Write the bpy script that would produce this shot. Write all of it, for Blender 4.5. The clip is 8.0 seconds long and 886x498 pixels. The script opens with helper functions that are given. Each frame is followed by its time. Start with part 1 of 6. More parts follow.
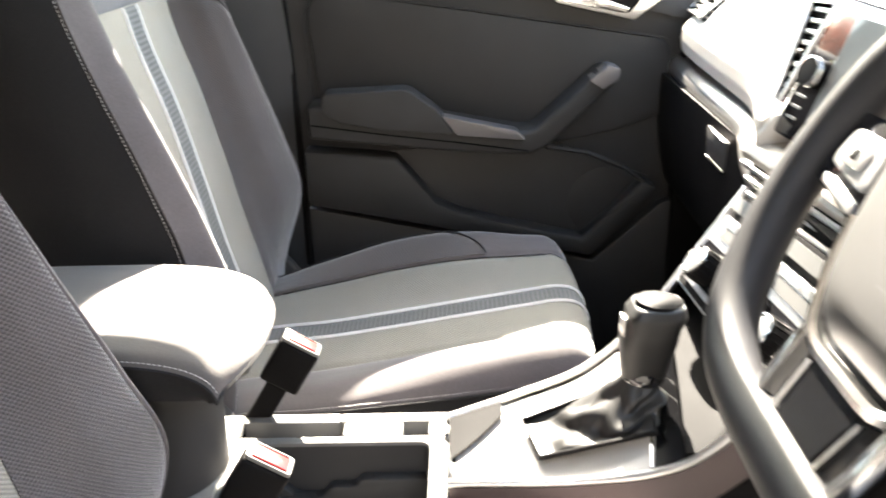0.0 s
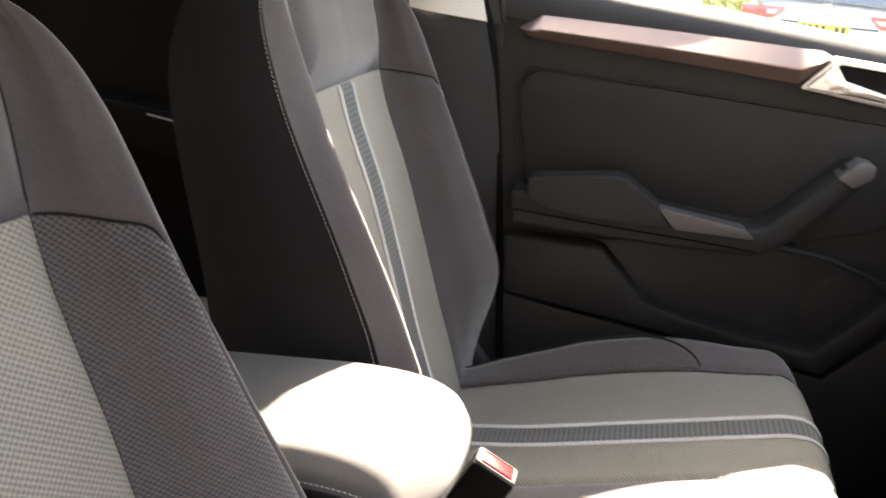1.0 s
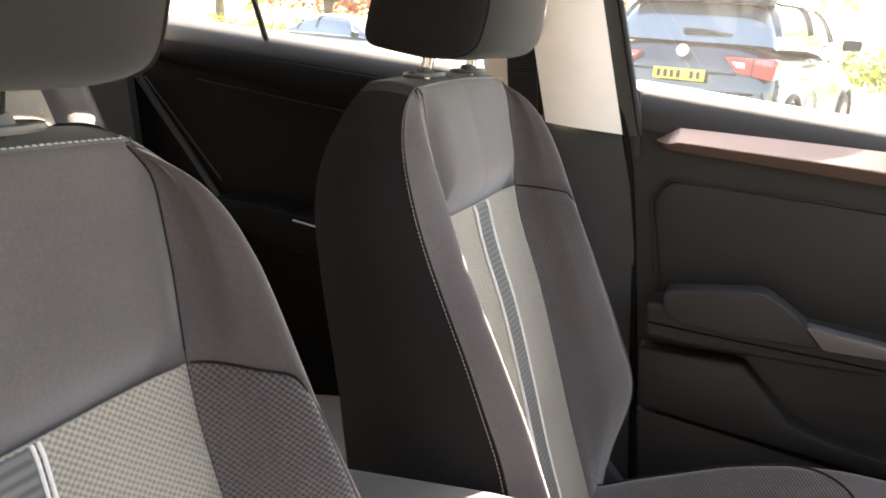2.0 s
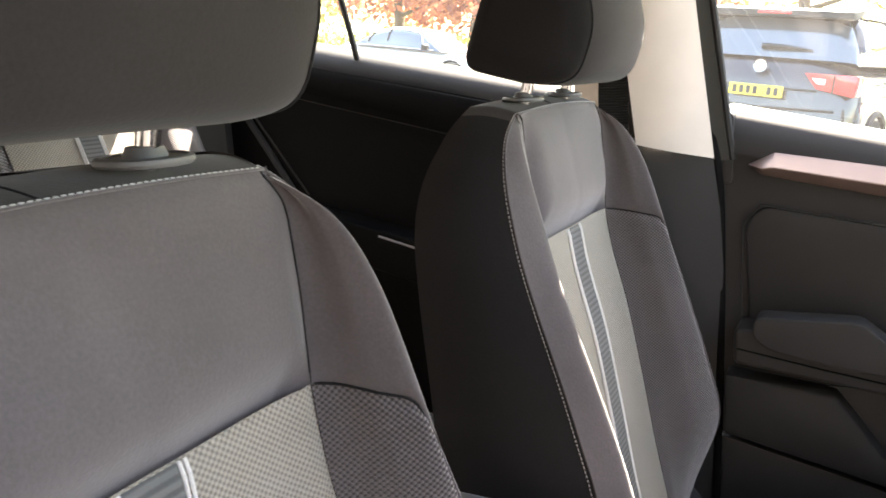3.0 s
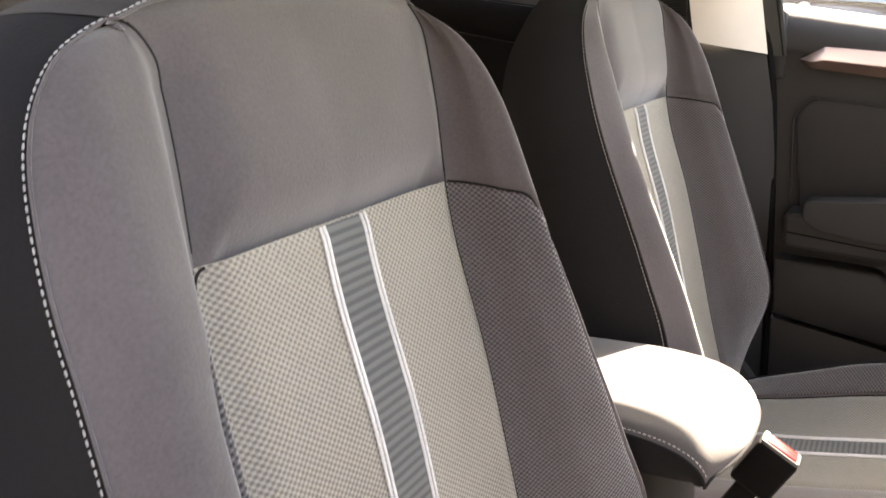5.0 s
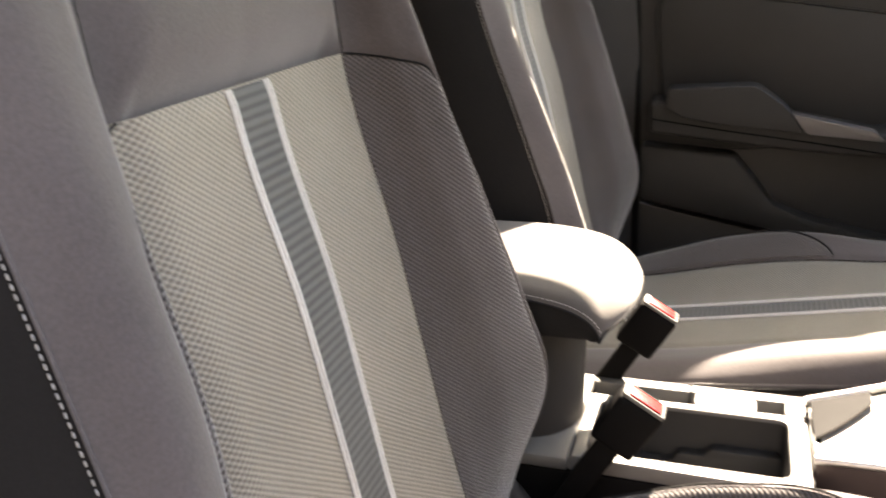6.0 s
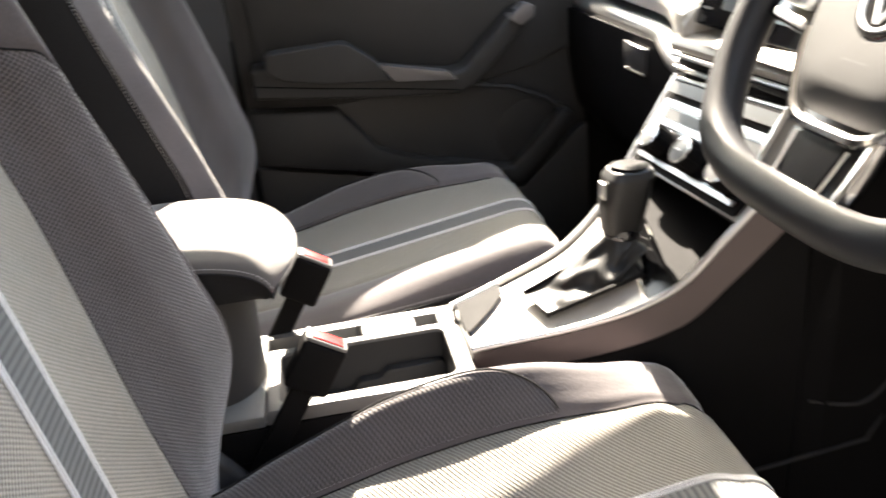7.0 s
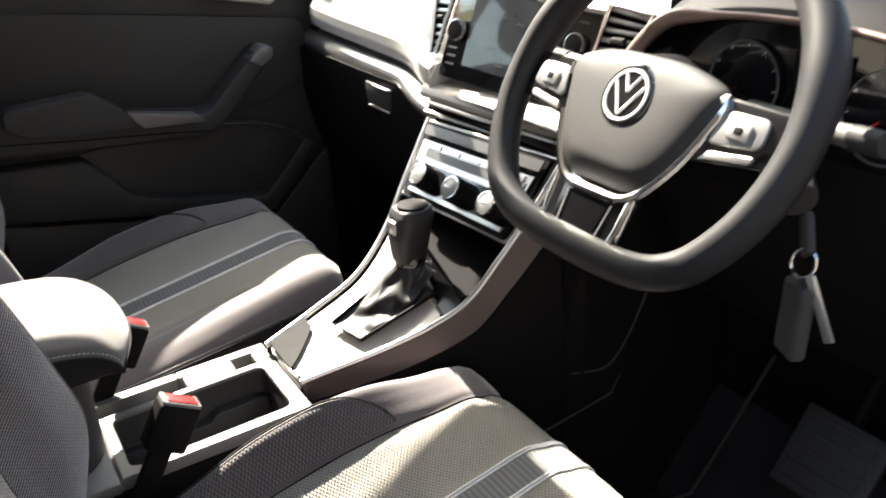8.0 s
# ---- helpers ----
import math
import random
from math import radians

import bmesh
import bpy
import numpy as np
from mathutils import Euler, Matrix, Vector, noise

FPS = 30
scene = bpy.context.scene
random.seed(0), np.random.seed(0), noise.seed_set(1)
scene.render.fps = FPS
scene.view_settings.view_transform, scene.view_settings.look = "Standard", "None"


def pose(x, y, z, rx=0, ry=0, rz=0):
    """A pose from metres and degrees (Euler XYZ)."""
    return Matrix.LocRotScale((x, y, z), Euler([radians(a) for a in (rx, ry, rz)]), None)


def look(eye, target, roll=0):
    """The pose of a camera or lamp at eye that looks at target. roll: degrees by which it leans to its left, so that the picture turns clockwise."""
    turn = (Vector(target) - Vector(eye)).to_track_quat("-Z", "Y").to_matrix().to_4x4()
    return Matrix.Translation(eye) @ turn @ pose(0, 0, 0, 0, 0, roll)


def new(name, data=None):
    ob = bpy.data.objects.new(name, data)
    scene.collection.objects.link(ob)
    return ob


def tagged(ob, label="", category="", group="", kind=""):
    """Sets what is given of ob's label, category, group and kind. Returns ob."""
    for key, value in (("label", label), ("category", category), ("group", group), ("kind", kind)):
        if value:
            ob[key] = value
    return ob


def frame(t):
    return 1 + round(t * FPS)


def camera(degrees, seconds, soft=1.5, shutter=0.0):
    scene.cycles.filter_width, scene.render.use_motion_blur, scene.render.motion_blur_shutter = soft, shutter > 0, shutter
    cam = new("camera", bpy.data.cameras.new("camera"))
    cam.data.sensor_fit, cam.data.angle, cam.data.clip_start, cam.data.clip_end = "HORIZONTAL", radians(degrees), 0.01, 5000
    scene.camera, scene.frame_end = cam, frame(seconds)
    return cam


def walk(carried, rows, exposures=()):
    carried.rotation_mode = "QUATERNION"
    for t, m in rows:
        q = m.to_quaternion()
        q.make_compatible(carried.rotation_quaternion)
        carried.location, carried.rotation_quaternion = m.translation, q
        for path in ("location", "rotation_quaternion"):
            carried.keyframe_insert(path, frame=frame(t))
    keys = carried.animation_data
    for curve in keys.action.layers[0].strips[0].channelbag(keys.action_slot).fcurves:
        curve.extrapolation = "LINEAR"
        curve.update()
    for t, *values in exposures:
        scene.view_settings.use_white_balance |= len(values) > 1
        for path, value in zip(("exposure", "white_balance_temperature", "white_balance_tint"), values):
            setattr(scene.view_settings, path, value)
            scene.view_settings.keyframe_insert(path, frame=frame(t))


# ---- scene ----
# The car stands on a slight incline; cabin measures are taken in the car's own frame.
CAR = Matrix.Translation((0, 0, 0.60)) @ pose(0, 0, 0, 0, -7, 0) @ Matrix.Translation((0, 0, -0.70))

cam = camera(56.3, 8.0, soft=1.6, shutter=0.4)
PATH = [
    (0, (0.232, -0.746, 1.261), (0.183, 1.093, 0.477), -1.8),
    (0.5, (0.197, -0.68, 1.263), (-0.061, 1.163, 0.531), -1.4),
    (1, (0.175, -0.632, 1.271), (-0.287, 1.207, 0.635), -1.6),
    (1.5, (0.179, -0.631, 1.299), (-0.467, 1.187, 0.773), -2.3),
    (2, (0.171, -0.624, 1.321), (-0.597, 1.169, 0.879), -2.8),
    (2.2, (0.160, -0.622, 1.325), (-0.637, 1.168, 0.905), -2.9),
    (3.3, (0.137, -0.662, 1.339), (-0.803, 1.058, 0.941), -2.7),
    (3.5, (0.131, -0.671, 1.33), (-0.82, 1.046, 0.945), -3.0),
    (4, (0.118, -0.711, 1.312), (-0.833, 0.999, 0.888), -2.1),
    (4.2, (0.124, -0.735, 1.305), (-0.838, 0.957, 0.852), -2.1),
    (5.3, (0.147, -0.825, 1.237), (-0.812, 0.854, 0.726), -3.8),
    (5.5, (0.146, -0.835, 1.23), (-0.762, 0.863, 0.687), -3.4),
    (6, (0.124, -0.840, 1.216), (-0.541, 0.916, 0.525), -3.7),
    (6.5, (0.136, -0.856, 1.2), (-0.171, 0.973, 0.451), -5.5),
    (7, (0.082, -0.89, 1.216), (0.319, 0.921, 0.403), -5.9),
    (7.5, (-0.011, -0.925, 1.263), (0.643, 0.753, 0.393), -5.5),
    (8, (-0.076, -0.942, 1.343), (0.835, 0.599, 0.452), -3.6),
]
EXPOSURES = [(0.0, 4.66, 7300, 9), (1.0, 3.85, 7800, 13), (2.0, 4.0, 7900, 14), (3.5, 4.15, 7500, 15), (4.2, 4.30, 7600, 17), (5.5, 4.08, 8500, 15), (6.5, 3.77, 8200, 14), (7.0, 3.97, 7500, 11), (7.5, 4.12, 7400, 9), (8.0, 3.3, 7200, 9)]
walk(cam, [(t, CAR @ look(eye, target, roll)) for t, eye, target, roll in PATH], EXPOSURES)

# ---- daylight: a clear sky and one sun, on the passenger side of the car ----
SUN = (CAR.to_3x3() @ Vector((0.085, 1.05, 1.0))).normalized()
world = bpy.data.worlds.new("sky")
scene.world = world
world.use_nodes = True
sky = world.node_tree.nodes.new("ShaderNodeTexSky")
sky.sky_type, sky.sun_disc = "NISHITA", False
sky.sun_elevation = math.asin(SUN.z)
sky.sun_rotation = math.atan2(SUN.x, SUN.y)
sky.dust_density = 2.0
back = world.node_tree.nodes["Background"]
world.node_tree.links.new(sky.outputs[0], back.inputs[0])
back.inputs[1].default_value = 0.10
lamp = bpy.data.lights.new("sun", "SUN")
lamp.energy, lamp.angle, lamp.color = 5.0, radians(0.53), (1.0, 0.96, 0.91)
sun = new("sun", lamp)
sun.matrix_world = Matrix.Translation((0, 0, 30)) @ SUN.to_track_quat("Z", "Y").to_matrix().to_4x4()


# ---- materials ----
def shader(name):
    m = bpy.data.materials.new(name)
    m.use_nodes = True
    nt = m.node_tree
    return m, nt, nt.nodes["Principled BSDF"]


def coords(nt, scale, kind="Object"):
    tc = nt.nodes.new("ShaderNodeTexCoord")
    mp = nt.nodes.new("ShaderNodeMapping")
    mp.inputs["Scale"].default_value = scale if isinstance(scale, tuple) else (scale,) * 3
    nt.links.new(tc.outputs[kind], mp.inputs[0])
    return mp.outputs[0]


def noise_tex(nt, scale, detail=3.0, vec=None):
    n = nt.nodes.new("ShaderNodeTexNoise")
    n.inputs["Scale"].default_value, n.inputs["Detail"].default_value = scale, detail
    nt.links.new(vec or coords(nt, 1.0), n.inputs["Vector"])
    return n.outputs["Fac"]


def math_node(nt, op, a, b=None, clamp=False):
    n = nt.nodes.new("ShaderNodeMath")
    n.operation, n.use_clamp = op, clamp
    for i, v in enumerate((a, b)):
        if v is None:
            continue
        if isinstance(v, (int, float)):
            n.inputs[i].default_value = v
        else:
            nt.links.new(v, n.inputs[i])
    return n.outputs[0]


def ramp(nt, fac, lo, hi, a=0.3, b=0.7):
    r = nt.nodes.new("ShaderNodeValToRGB")
    r.color_ramp.elements[0].position, r.color_ramp.elements[1].position = a, b
    r.color_ramp.elements[0].color, r.color_ramp.elements[1].color = (*lo, 1), (*hi, 1)
    nt.links.new(fac, r.inputs[0])
    return r.outputs[0]


def bumped(nt, p, height, strength, dist):
    b = nt.nodes.new("ShaderNodeBump")
    b.inputs["Strength"].default_value, b.inputs["Distance"].default_value = strength, dist
    nt.links.new(height, b.inputs["Height"])
    nt.links.new(b.outputs[0], p.inputs["Normal"])


def dim(c, k):
    return tuple(min(1.0, v * k) for v in c)


def plain(name, base, rough=0.5, metal=0.0, spread=0.12, patch=14.0, grain=900.0, relief=0.15, depth=0.0004, coat=0.0, spec=0.5):
    """A painted, moulded or metal surface: slow patches in tone and gloss over a fine grain."""
    m, nt, p = shader(name)
    slow = noise_tex(nt, patch, 4)
    nt.links.new(ramp(nt, slow, dim(base, 1 - spread), dim(base, 1 + spread)), p.inputs["Base Color"])
    p.inputs["Metallic"].default_value = metal
    nt.links.new(math_node(nt, "ADD", math_node(nt, "MULTIPLY", slow, 0.16), rough - 0.08, True), p.inputs["Roughness"])
    p.inputs["Coat Weight"].default_value, p.inputs["Coat Roughness"].default_value = coat, 0.04
    p.inputs["Specular IOR Level"].default_value = spec
    if relief:
        bumped(nt, p, noise_tex(nt, grain, 2), relief, depth)
    return m


def cloth(name, base, pitch=0.0011, plane="yz", relief=0.35, spread=0.1, rough=0.9, sheen=0.25):
    """Fine knitted cloth: crossed threads, slow wear and lint."""
    m, nt, p = shader(name)
    slow = noise_tex(nt, 9, 5)
    lint = noise_tex(nt, 420, 3)
    mix = math_node(nt, "ADD", math_node(nt, "MULTIPLY", slow, 0.6), math_node(nt, "MULTIPLY", lint, 0.4))
    nt.links.new(ramp(nt, mix, dim(base, 1 - spread), dim(base, 1 + spread), 0.35, 0.65), p.inputs["Base Color"])
    p.inputs["Roughness"].default_value = rough
    p.inputs["Specular IOR Level"].default_value = 0.2
    p.inputs["Sheen Weight"].default_value, p.inputs["Sheen Roughness"].default_value = sheen, 0.5
    bumped(nt, p, lint, relief, 0.0006)
    return m


def weave(name, light, dark, pitch, plane, relief=0.8, rough=0.85, ribs=False, sheen=0.15):
    """Woven seat cloth with small raised cells laid on the diagonal; plane names the two axes that it lies in."""
    m, nt, p = shader(name)
    tc = nt.nodes.new("ShaderNodeTexCoord")
    sep = nt.nodes.new("ShaderNodeSeparateXYZ")
    nt.links.new(tc.outputs["Object"], sep.inputs[0])
    if plane[0] == "d":
        a = math_node(nt, "MULTIPLY", math_node(nt, "ADD", sep.outputs[0], sep.outputs[1]), 0.75)
    else:
        a = sep.outputs["xyz".index(plane[0])]
    b = sep.outputs["xyz".index(plane[1])]
    k = 2 * math.pi / pitch
    if ribs:
        cell = math_node(nt, "SINE", math_node(nt, "MULTIPLY", b, k))
        hgt = math_node(nt, "ADD", math_node(nt, "MULTIPLY", cell, 0.5), 0.5)
    else:
        u = math_node(nt, "MULTIPLY", math_node(nt, "ADD", math_node(nt, "MULTIPLY", a, 0.8), b), k)
        v = math_node(nt, "MULTIPLY", math_node(nt, "SUBTRACT", math_node(nt, "MULTIPLY", a, 0.8), b), k)
        cell = math_node(nt, "ADD", math_node(nt, "SINE", u), math_node(nt, "SINE", v))
        hgt = math_node(nt, "ADD", math_node(nt, "MULTIPLY", cell, 0.25), 0.5)
    lint = noise_tex(nt, 500, 3)
    slow = noise_tex(nt, 8, 4)
    tone = math_node(nt, "ADD", hgt, math_node(nt, "MULTIPLY", math_node(nt, "SUBTRACT", math_node(nt, "ADD", lint, slow), 1.0), 0.5))
    nt.links.new(ramp(nt, tone, dark, light, 0.15, 0.75), p.inputs["Base Color"])
    p.inputs["Roughness"].default_value = rough
    p.inputs["Specular IOR Level"].default_value = 0.2
    p.inputs["Sheen Weight"].default_value, p.inputs["Sheen Roughness"].default_value = sheen, 0.5
    bumped(nt, p, math_node(nt, "ADD", hgt, math_node(nt, "MULTIPLY", lint, 0.3)), relief, 0.0012)
    return m


def clear_pane(name, tint, gloss=0.07, veil=0.015):
    """Thin window glass: mostly see-through, with a weak mirror and a translucent film standing in for glare."""
    m, nt, p = shader(name)
    nt.nodes.remove(p)
    t, g, mix = nt.nodes.new("ShaderNodeBsdfTransparent"), nt.nodes.new("ShaderNodeBsdfGlossy"), nt.nodes.new("ShaderNodeMixShader")
    t.inputs[0].default_value = (*tint, 1)
    g.inputs["Roughness"].default_value = 0.02
    mix.inputs[0].default_value = gloss
    nt.links.new(t.outputs[0], mix.inputs[1])
    nt.links.new(g.outputs[0], mix.inputs[2])
    d, veiled = nt.nodes.new("ShaderNodeBsdfTranslucent"), nt.nodes.new("ShaderNodeMixShader")
    d.inputs[0].default_value = (0.9, 0.88, 0.84, 1)
    film = noise_tex(nt, 5.0, 5)
    nt.links.new(math_node(nt, "MULTIPLY", film, 2 * veil), veiled.inputs[0])
    nt.links.new(mix.outputs[0], veiled.inputs[1])
    nt.links.new(d.outputs[0], veiled.inputs[2])
    nt.links.new(veiled.outputs[0], nt.nodes["Material Output"].inputs[0])
    return m


M = dict(
    charcoal=cloth("charcoal_cloth", (0.0815, 0.0710, 0.0730), spread=0.20, sheen=0.45),
    # charcoal cloth again, darkened; top panel and headrest carry their shade in the colour
    top_shade_cloth=cloth("top_panel_shaded_charcoal", (0.038, 0.034, 0.032), spread=0.16, sheen=0.1),
    head_shade_cloth=cloth("headrest_shaded_charcoal", (0.0210, 0.0184, 0.0182), spread=0.16, sheen=0.1),
    arm_cloth=cloth("armrest_cloth", (0.080, 0.073, 0.070), spread=0.12),
    side=cloth("black_cloth", (0.0108, 0.0102, 0.0108), spread=0.2, sheen=0.04),
    insert_v=weave("grey_weave_back", (0.332, 0.301, 0.256), (0.160, 0.145, 0.124), 0.0046, "yz", relief=0.75),
    insert_h=weave("grey_weave_seat", (0.262, 0.245, 0.212), (0.118, 0.111, 0.096), 0.0046, "yx", relief=0.9),
    woven_side=weave("dark_weave_bolster", (0.104, 0.092, 0.093), (0.026, 0.0228, 0.0234), 0.0043, "dz", relief=0.9, sheen=0.5),
    woven_h=weave("dark_weave_seat", (0.104, 0.092, 0.093), (0.026, 0.0228, 0.0234), 0.0046, "yx", relief=0.9, sheen=0.5),
    ribbed_v=weave("ribbed_band_back", (0.125, 0.126, 0.124), (0.070, 0.072, 0.072), 0.0068, "yz", relief=0.4, ribs=True),
    ribbed_h=weave("ribbed_band_seat", (0.125, 0.126, 0.124), (0.070, 0.072, 0.072), 0.0068, "yx", relief=0.4, ribs=True),
    thread=cloth("pale_thread", (0.62, 0.61, 0.60), spread=0.15),
    door=plain("door_plastic", (0.0255, 0.0248, 0.0250), 0.58, relief=0.35, depth=0.0006, patch=6, spread=0.15, spec=0.22),
    soft=plain("soft_plastic", (0.0280, 0.0272, 0.0275), 0.62, relief=0.35, depth=0.0006, patch=6, spread=0.15, spec=0.22),
    # tone below real black plastic, so that cabin shade sits in the colour
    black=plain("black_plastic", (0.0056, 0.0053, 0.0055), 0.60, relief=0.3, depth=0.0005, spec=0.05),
    console=plain("console_plastic", (0.11, 0.108, 0.104), 0.5, relief=0.3, depth=0.0005),
    well=plain("well_plastic", (0.0165, 0.0162, 0.0170), 0.55, relief=0.3, depth=0.0005),
    gloss=plain("piano_black", (0.006, 0.006, 0.007), 0.12, relief=0, coat=1.0),
    screen_glass=plain("dark_screen_glass", (0.032, 0.034, 0.035), 0.30, relief=0, coat=1.0, patch=25, spread=0.3),
    spoke_black=plain("spoke_black", (0.0035, 0.0035, 0.0038), 0.16, relief=0, spec=0.3),
    taupe=plain("taupe_satin_trim", (0.25, 0.175, 0.15), 0.36, metal=0.55, spread=0.06, relief=0.1, depth=0.0003),
    # taupe again, darkened: the console side's shade is put into the colour
    shade_taupe=plain("taupe_trim_shaded", (0.066, 0.049, 0.047), 0.32, metal=0.35, spread=0.06, relief=0.1, depth=0.0003),
    switch_grey=plain("satin_switch_grey", (0.125, 0.118, 0.120), 0.42, metal=0.4, spread=0.06, relief=0.1, depth=0.0003),
    gaiter_leather=plain("gaiter_leather", (0.008, 0.0078, 0.0077), 0.46, relief=0.4, grain=900, depth=0.0004, patch=20, spread=0.2),
    dash_face=plain("silver_grey_dash_panel", (0.42, 0.40, 0.37), 0.35, metal=0.2, spread=0.05, relief=0.1, depth=0.0003),
    pad_grey=plain("grey_airbag_plastic", (0.0205, 0.0200, 0.0197), 0.62, relief=0.25, grain=1500, depth=0.0002, spec=0.25),
    dash=plain("dash_plastic", (0.020, 0.0195, 0.019), 0.55, relief=0.4, depth=0.0008),
    knob_grey=plain("grey_metallic_plastic", (0.20, 0.20, 0.20), 0.40, metal=0.5, relief=0, spread=0.05),
    ledge=plain("pale_satin_ledge", (0.26, 0.235, 0.21), 0.45, metal=0.2, spread=0.06, relief=0.1, depth=0.0003),
    display_grey=plain("grey_display_strip", (0.055, 0.055, 0.054), 0.35, relief=0, spread=0.1),
    chrome=plain("chrome", (0.72, 0.71, 0.70), 0.14, metal=1.0, relief=0, spread=0.04),
    satin=plain("satin_chrome", (0.62, 0.61, 0.60), 0.32, metal=1.0, relief=0, spread=0.05),
    post_chrome=plain("post_chrome", (0.85, 0.83, 0.80), 0.30, metal=0.8, relief=0, spread=0.04),
    dim_thread=cloth("grey_thread", (0.40, 0.39, 0.38), spread=0.15),
    emblem=plain("bright_emblem", (0.80, 0.80, 0.80), 0.3, metal=0.35, relief=0, spread=0.03),
    red=plain("red_plastic", (0.40, 0.008, 0.008), 0.4, relief=0),
    cream=plain("cream_trim", (0.66, 0.60, 0.54), 0.75, relief=0.35, depth=0.0006, spread=0.05),
    liner=cloth("cream_headlining", (0.60, 0.56, 0.51), spread=0.06),
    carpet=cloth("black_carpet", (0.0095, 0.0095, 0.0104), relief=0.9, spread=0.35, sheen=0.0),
    frame_green=plain("dark_green_frame", (0.013, 0.016, 0.014), 0.45, relief=0.15, depth=0.0003),
    rubber=plain("black_rubber", (0.014, 0.014, 0.014), 0.7, relief=0.2),
    leather=plain("black_leather", (0.0135, 0.0133, 0.0145), 0.50, relief=0.35, grain=1300, depth=0.0003, patch=20, spread=0.2, spec=0.22),
    belt=weave("seat_belt_webbing", (0.02, 0.02, 0.02), (0.008, 0.008, 0.008), 0.004, "yz", ribs=True),
    paint=plain("car_paint", (0.05, 0.06, 0.075), 0.3, metal=0.4, relief=0, coat=1.0),
    glass=clear_pane("window_glass", (0.88, 0.95, 0.90), veil=0.009),
)


# ---- building tools ----
BASE = {}


def thing(name, base, label, category, group="", frame_m=None, kind=""):
    """An empty at the thing's base; its parts are given in the frame frame_m (the car's, unless told)."""
    ob = new(name)
    ob.empty_display_size = 0.05
    ob.matrix_world = (CAR if frame_m is None else frame_m) @ Matrix.Translation(base)
    BASE[ob.name] = Vector(base)
    return tagged(ob, label, category, group, kind)


def part(name, bm, material, parent, label="", sharp=38, kind=""):
    """Links a bmesh as one mesh object under a thing or a part."""
    base = BASE[parent.name]
    bmesh.ops.translate(bm, verts=bm.verts, vec=-base)
    bmesh.ops.recalc_face_normals(bm, faces=bm.faces)
    for f in bm.faces:
        f.smooth = True
    for e in bm.edges:
        if len(e.link_faces) == 2 and e.calc_face_angle(0) > radians(sharp):
            e.smooth = False
    me = bpy.data.meshes.new(name)
    bm.to_mesh(me)
    bm.free()
    me.materials.append(M[material] if isinstance(material, str) else material)
    ob = new(name, me)
    ob.parent = parent
    BASE[ob.name] = base
    return tagged(ob, label, kind=kind)


def curve(xs, ys):
    """A smooth curve through the points of a table."""
    xs, ys = list(xs), list(ys)
    n = len(xs)
    d = []
    for i in range(n):
        a, b = max(i - 1, 0), min(i + 1, n - 1)
        d.append((ys[b] - ys[a]) / (xs[b] - xs[a]))

    def f(x):
        x = min(max(x, xs[0]), xs[-1])
        i = 0
        while i < n - 2 and x > xs[i + 1]:
            i += 1
        h = xs[i + 1] - xs[i]
        t = (x - xs[i]) / h
        return ((2 * t**3 - 3 * t**2 + 1) * ys[i] + (t**3 - 2 * t**2 + t) * h * d[i] + (3 * t**2 - 2 * t**3) * ys[i + 1] + (t**3 - t**2) * h * d[i + 1])
    return f


def smooth_path(points, n):
    """n points along a smooth line through the given ones."""
    points = [Vector(p) for p in points]
    s = [0.0]
    for a, b in zip(points, points[1:]):
        s.append(s[-1] + max((b - a).length, 1e-6))
    fs = [curve(s, [p[i] for p in points]) for i in range(3)]
    return [Vector([f(s[-1] * k / (n - 1)) for f in fs]) for k in range(n)]


def lerp(a, b, t):
    return a + (b - a) * t


def grid(fn, nu, nv, wrap=False):
    """A sheet from fn(u, v), u and v from 0 to 1."""
    bm = bmesh.new()
    rows = [[bm.verts.new(fn(i / (nu if wrap else nu - 1), j / (nv - 1))) for j in range(nv)] for i in range(nu)]
    for i in range(nu if wrap else nu - 1):
        for j in range(nv - 1):
            a, b = rows[i], rows[(i + 1) % nu]
            bm.faces.new((a[j], b[j], b[j + 1], a[j + 1]))
    return bm


def thick(bm, d):
    """Gives a sheet a thickness, against its normals."""
    bmesh.ops.recalc_face_normals(bm, faces=bm.faces)
    bmesh.ops.solidify(bm, geom=bm.faces[:], thickness=d)
    return bm


def join(*bms):
    """One bmesh out of several pieces of one part."""
    me = bpy.data.meshes.new("join")
    out = bmesh.new()
    for b in bms:
        b.to_mesh(me)
        out.from_mesh(me)
        b.free()
    bpy.data.meshes.remove(me)
    return out


def moved(bm, m):
    bmesh.ops.transform(bm, matrix=m, verts=bm.verts)
    return bm


def bevelled(bm, r, seg=2, angle=30):
    edges = [e for e in bm.edges if len(e.link_faces) == 2 and e.calc_face_angle(0) > radians(angle)]
    if r > 0 and edges:
        bmesh.ops.bevel(bm, geom=edges, offset=r, segments=seg, affect="EDGES", profile=0.5, clamp_overlap=True)
    return bm


def box(x0, x1, y0, y1, z0, z1, r=0.004, seg=2):
    bm = bmesh.new()
    bmesh.ops.create_cube(bm, size=1.0, matrix=Matrix.Translation(((x0 + x1) / 2, (y0 + y1) / 2, (z0 + z1) / 2)) @ Matrix.Diagonal((x1 - x0, y1 - y0, z1 - z0, 1)))
    return bevelled(bm, r, seg)


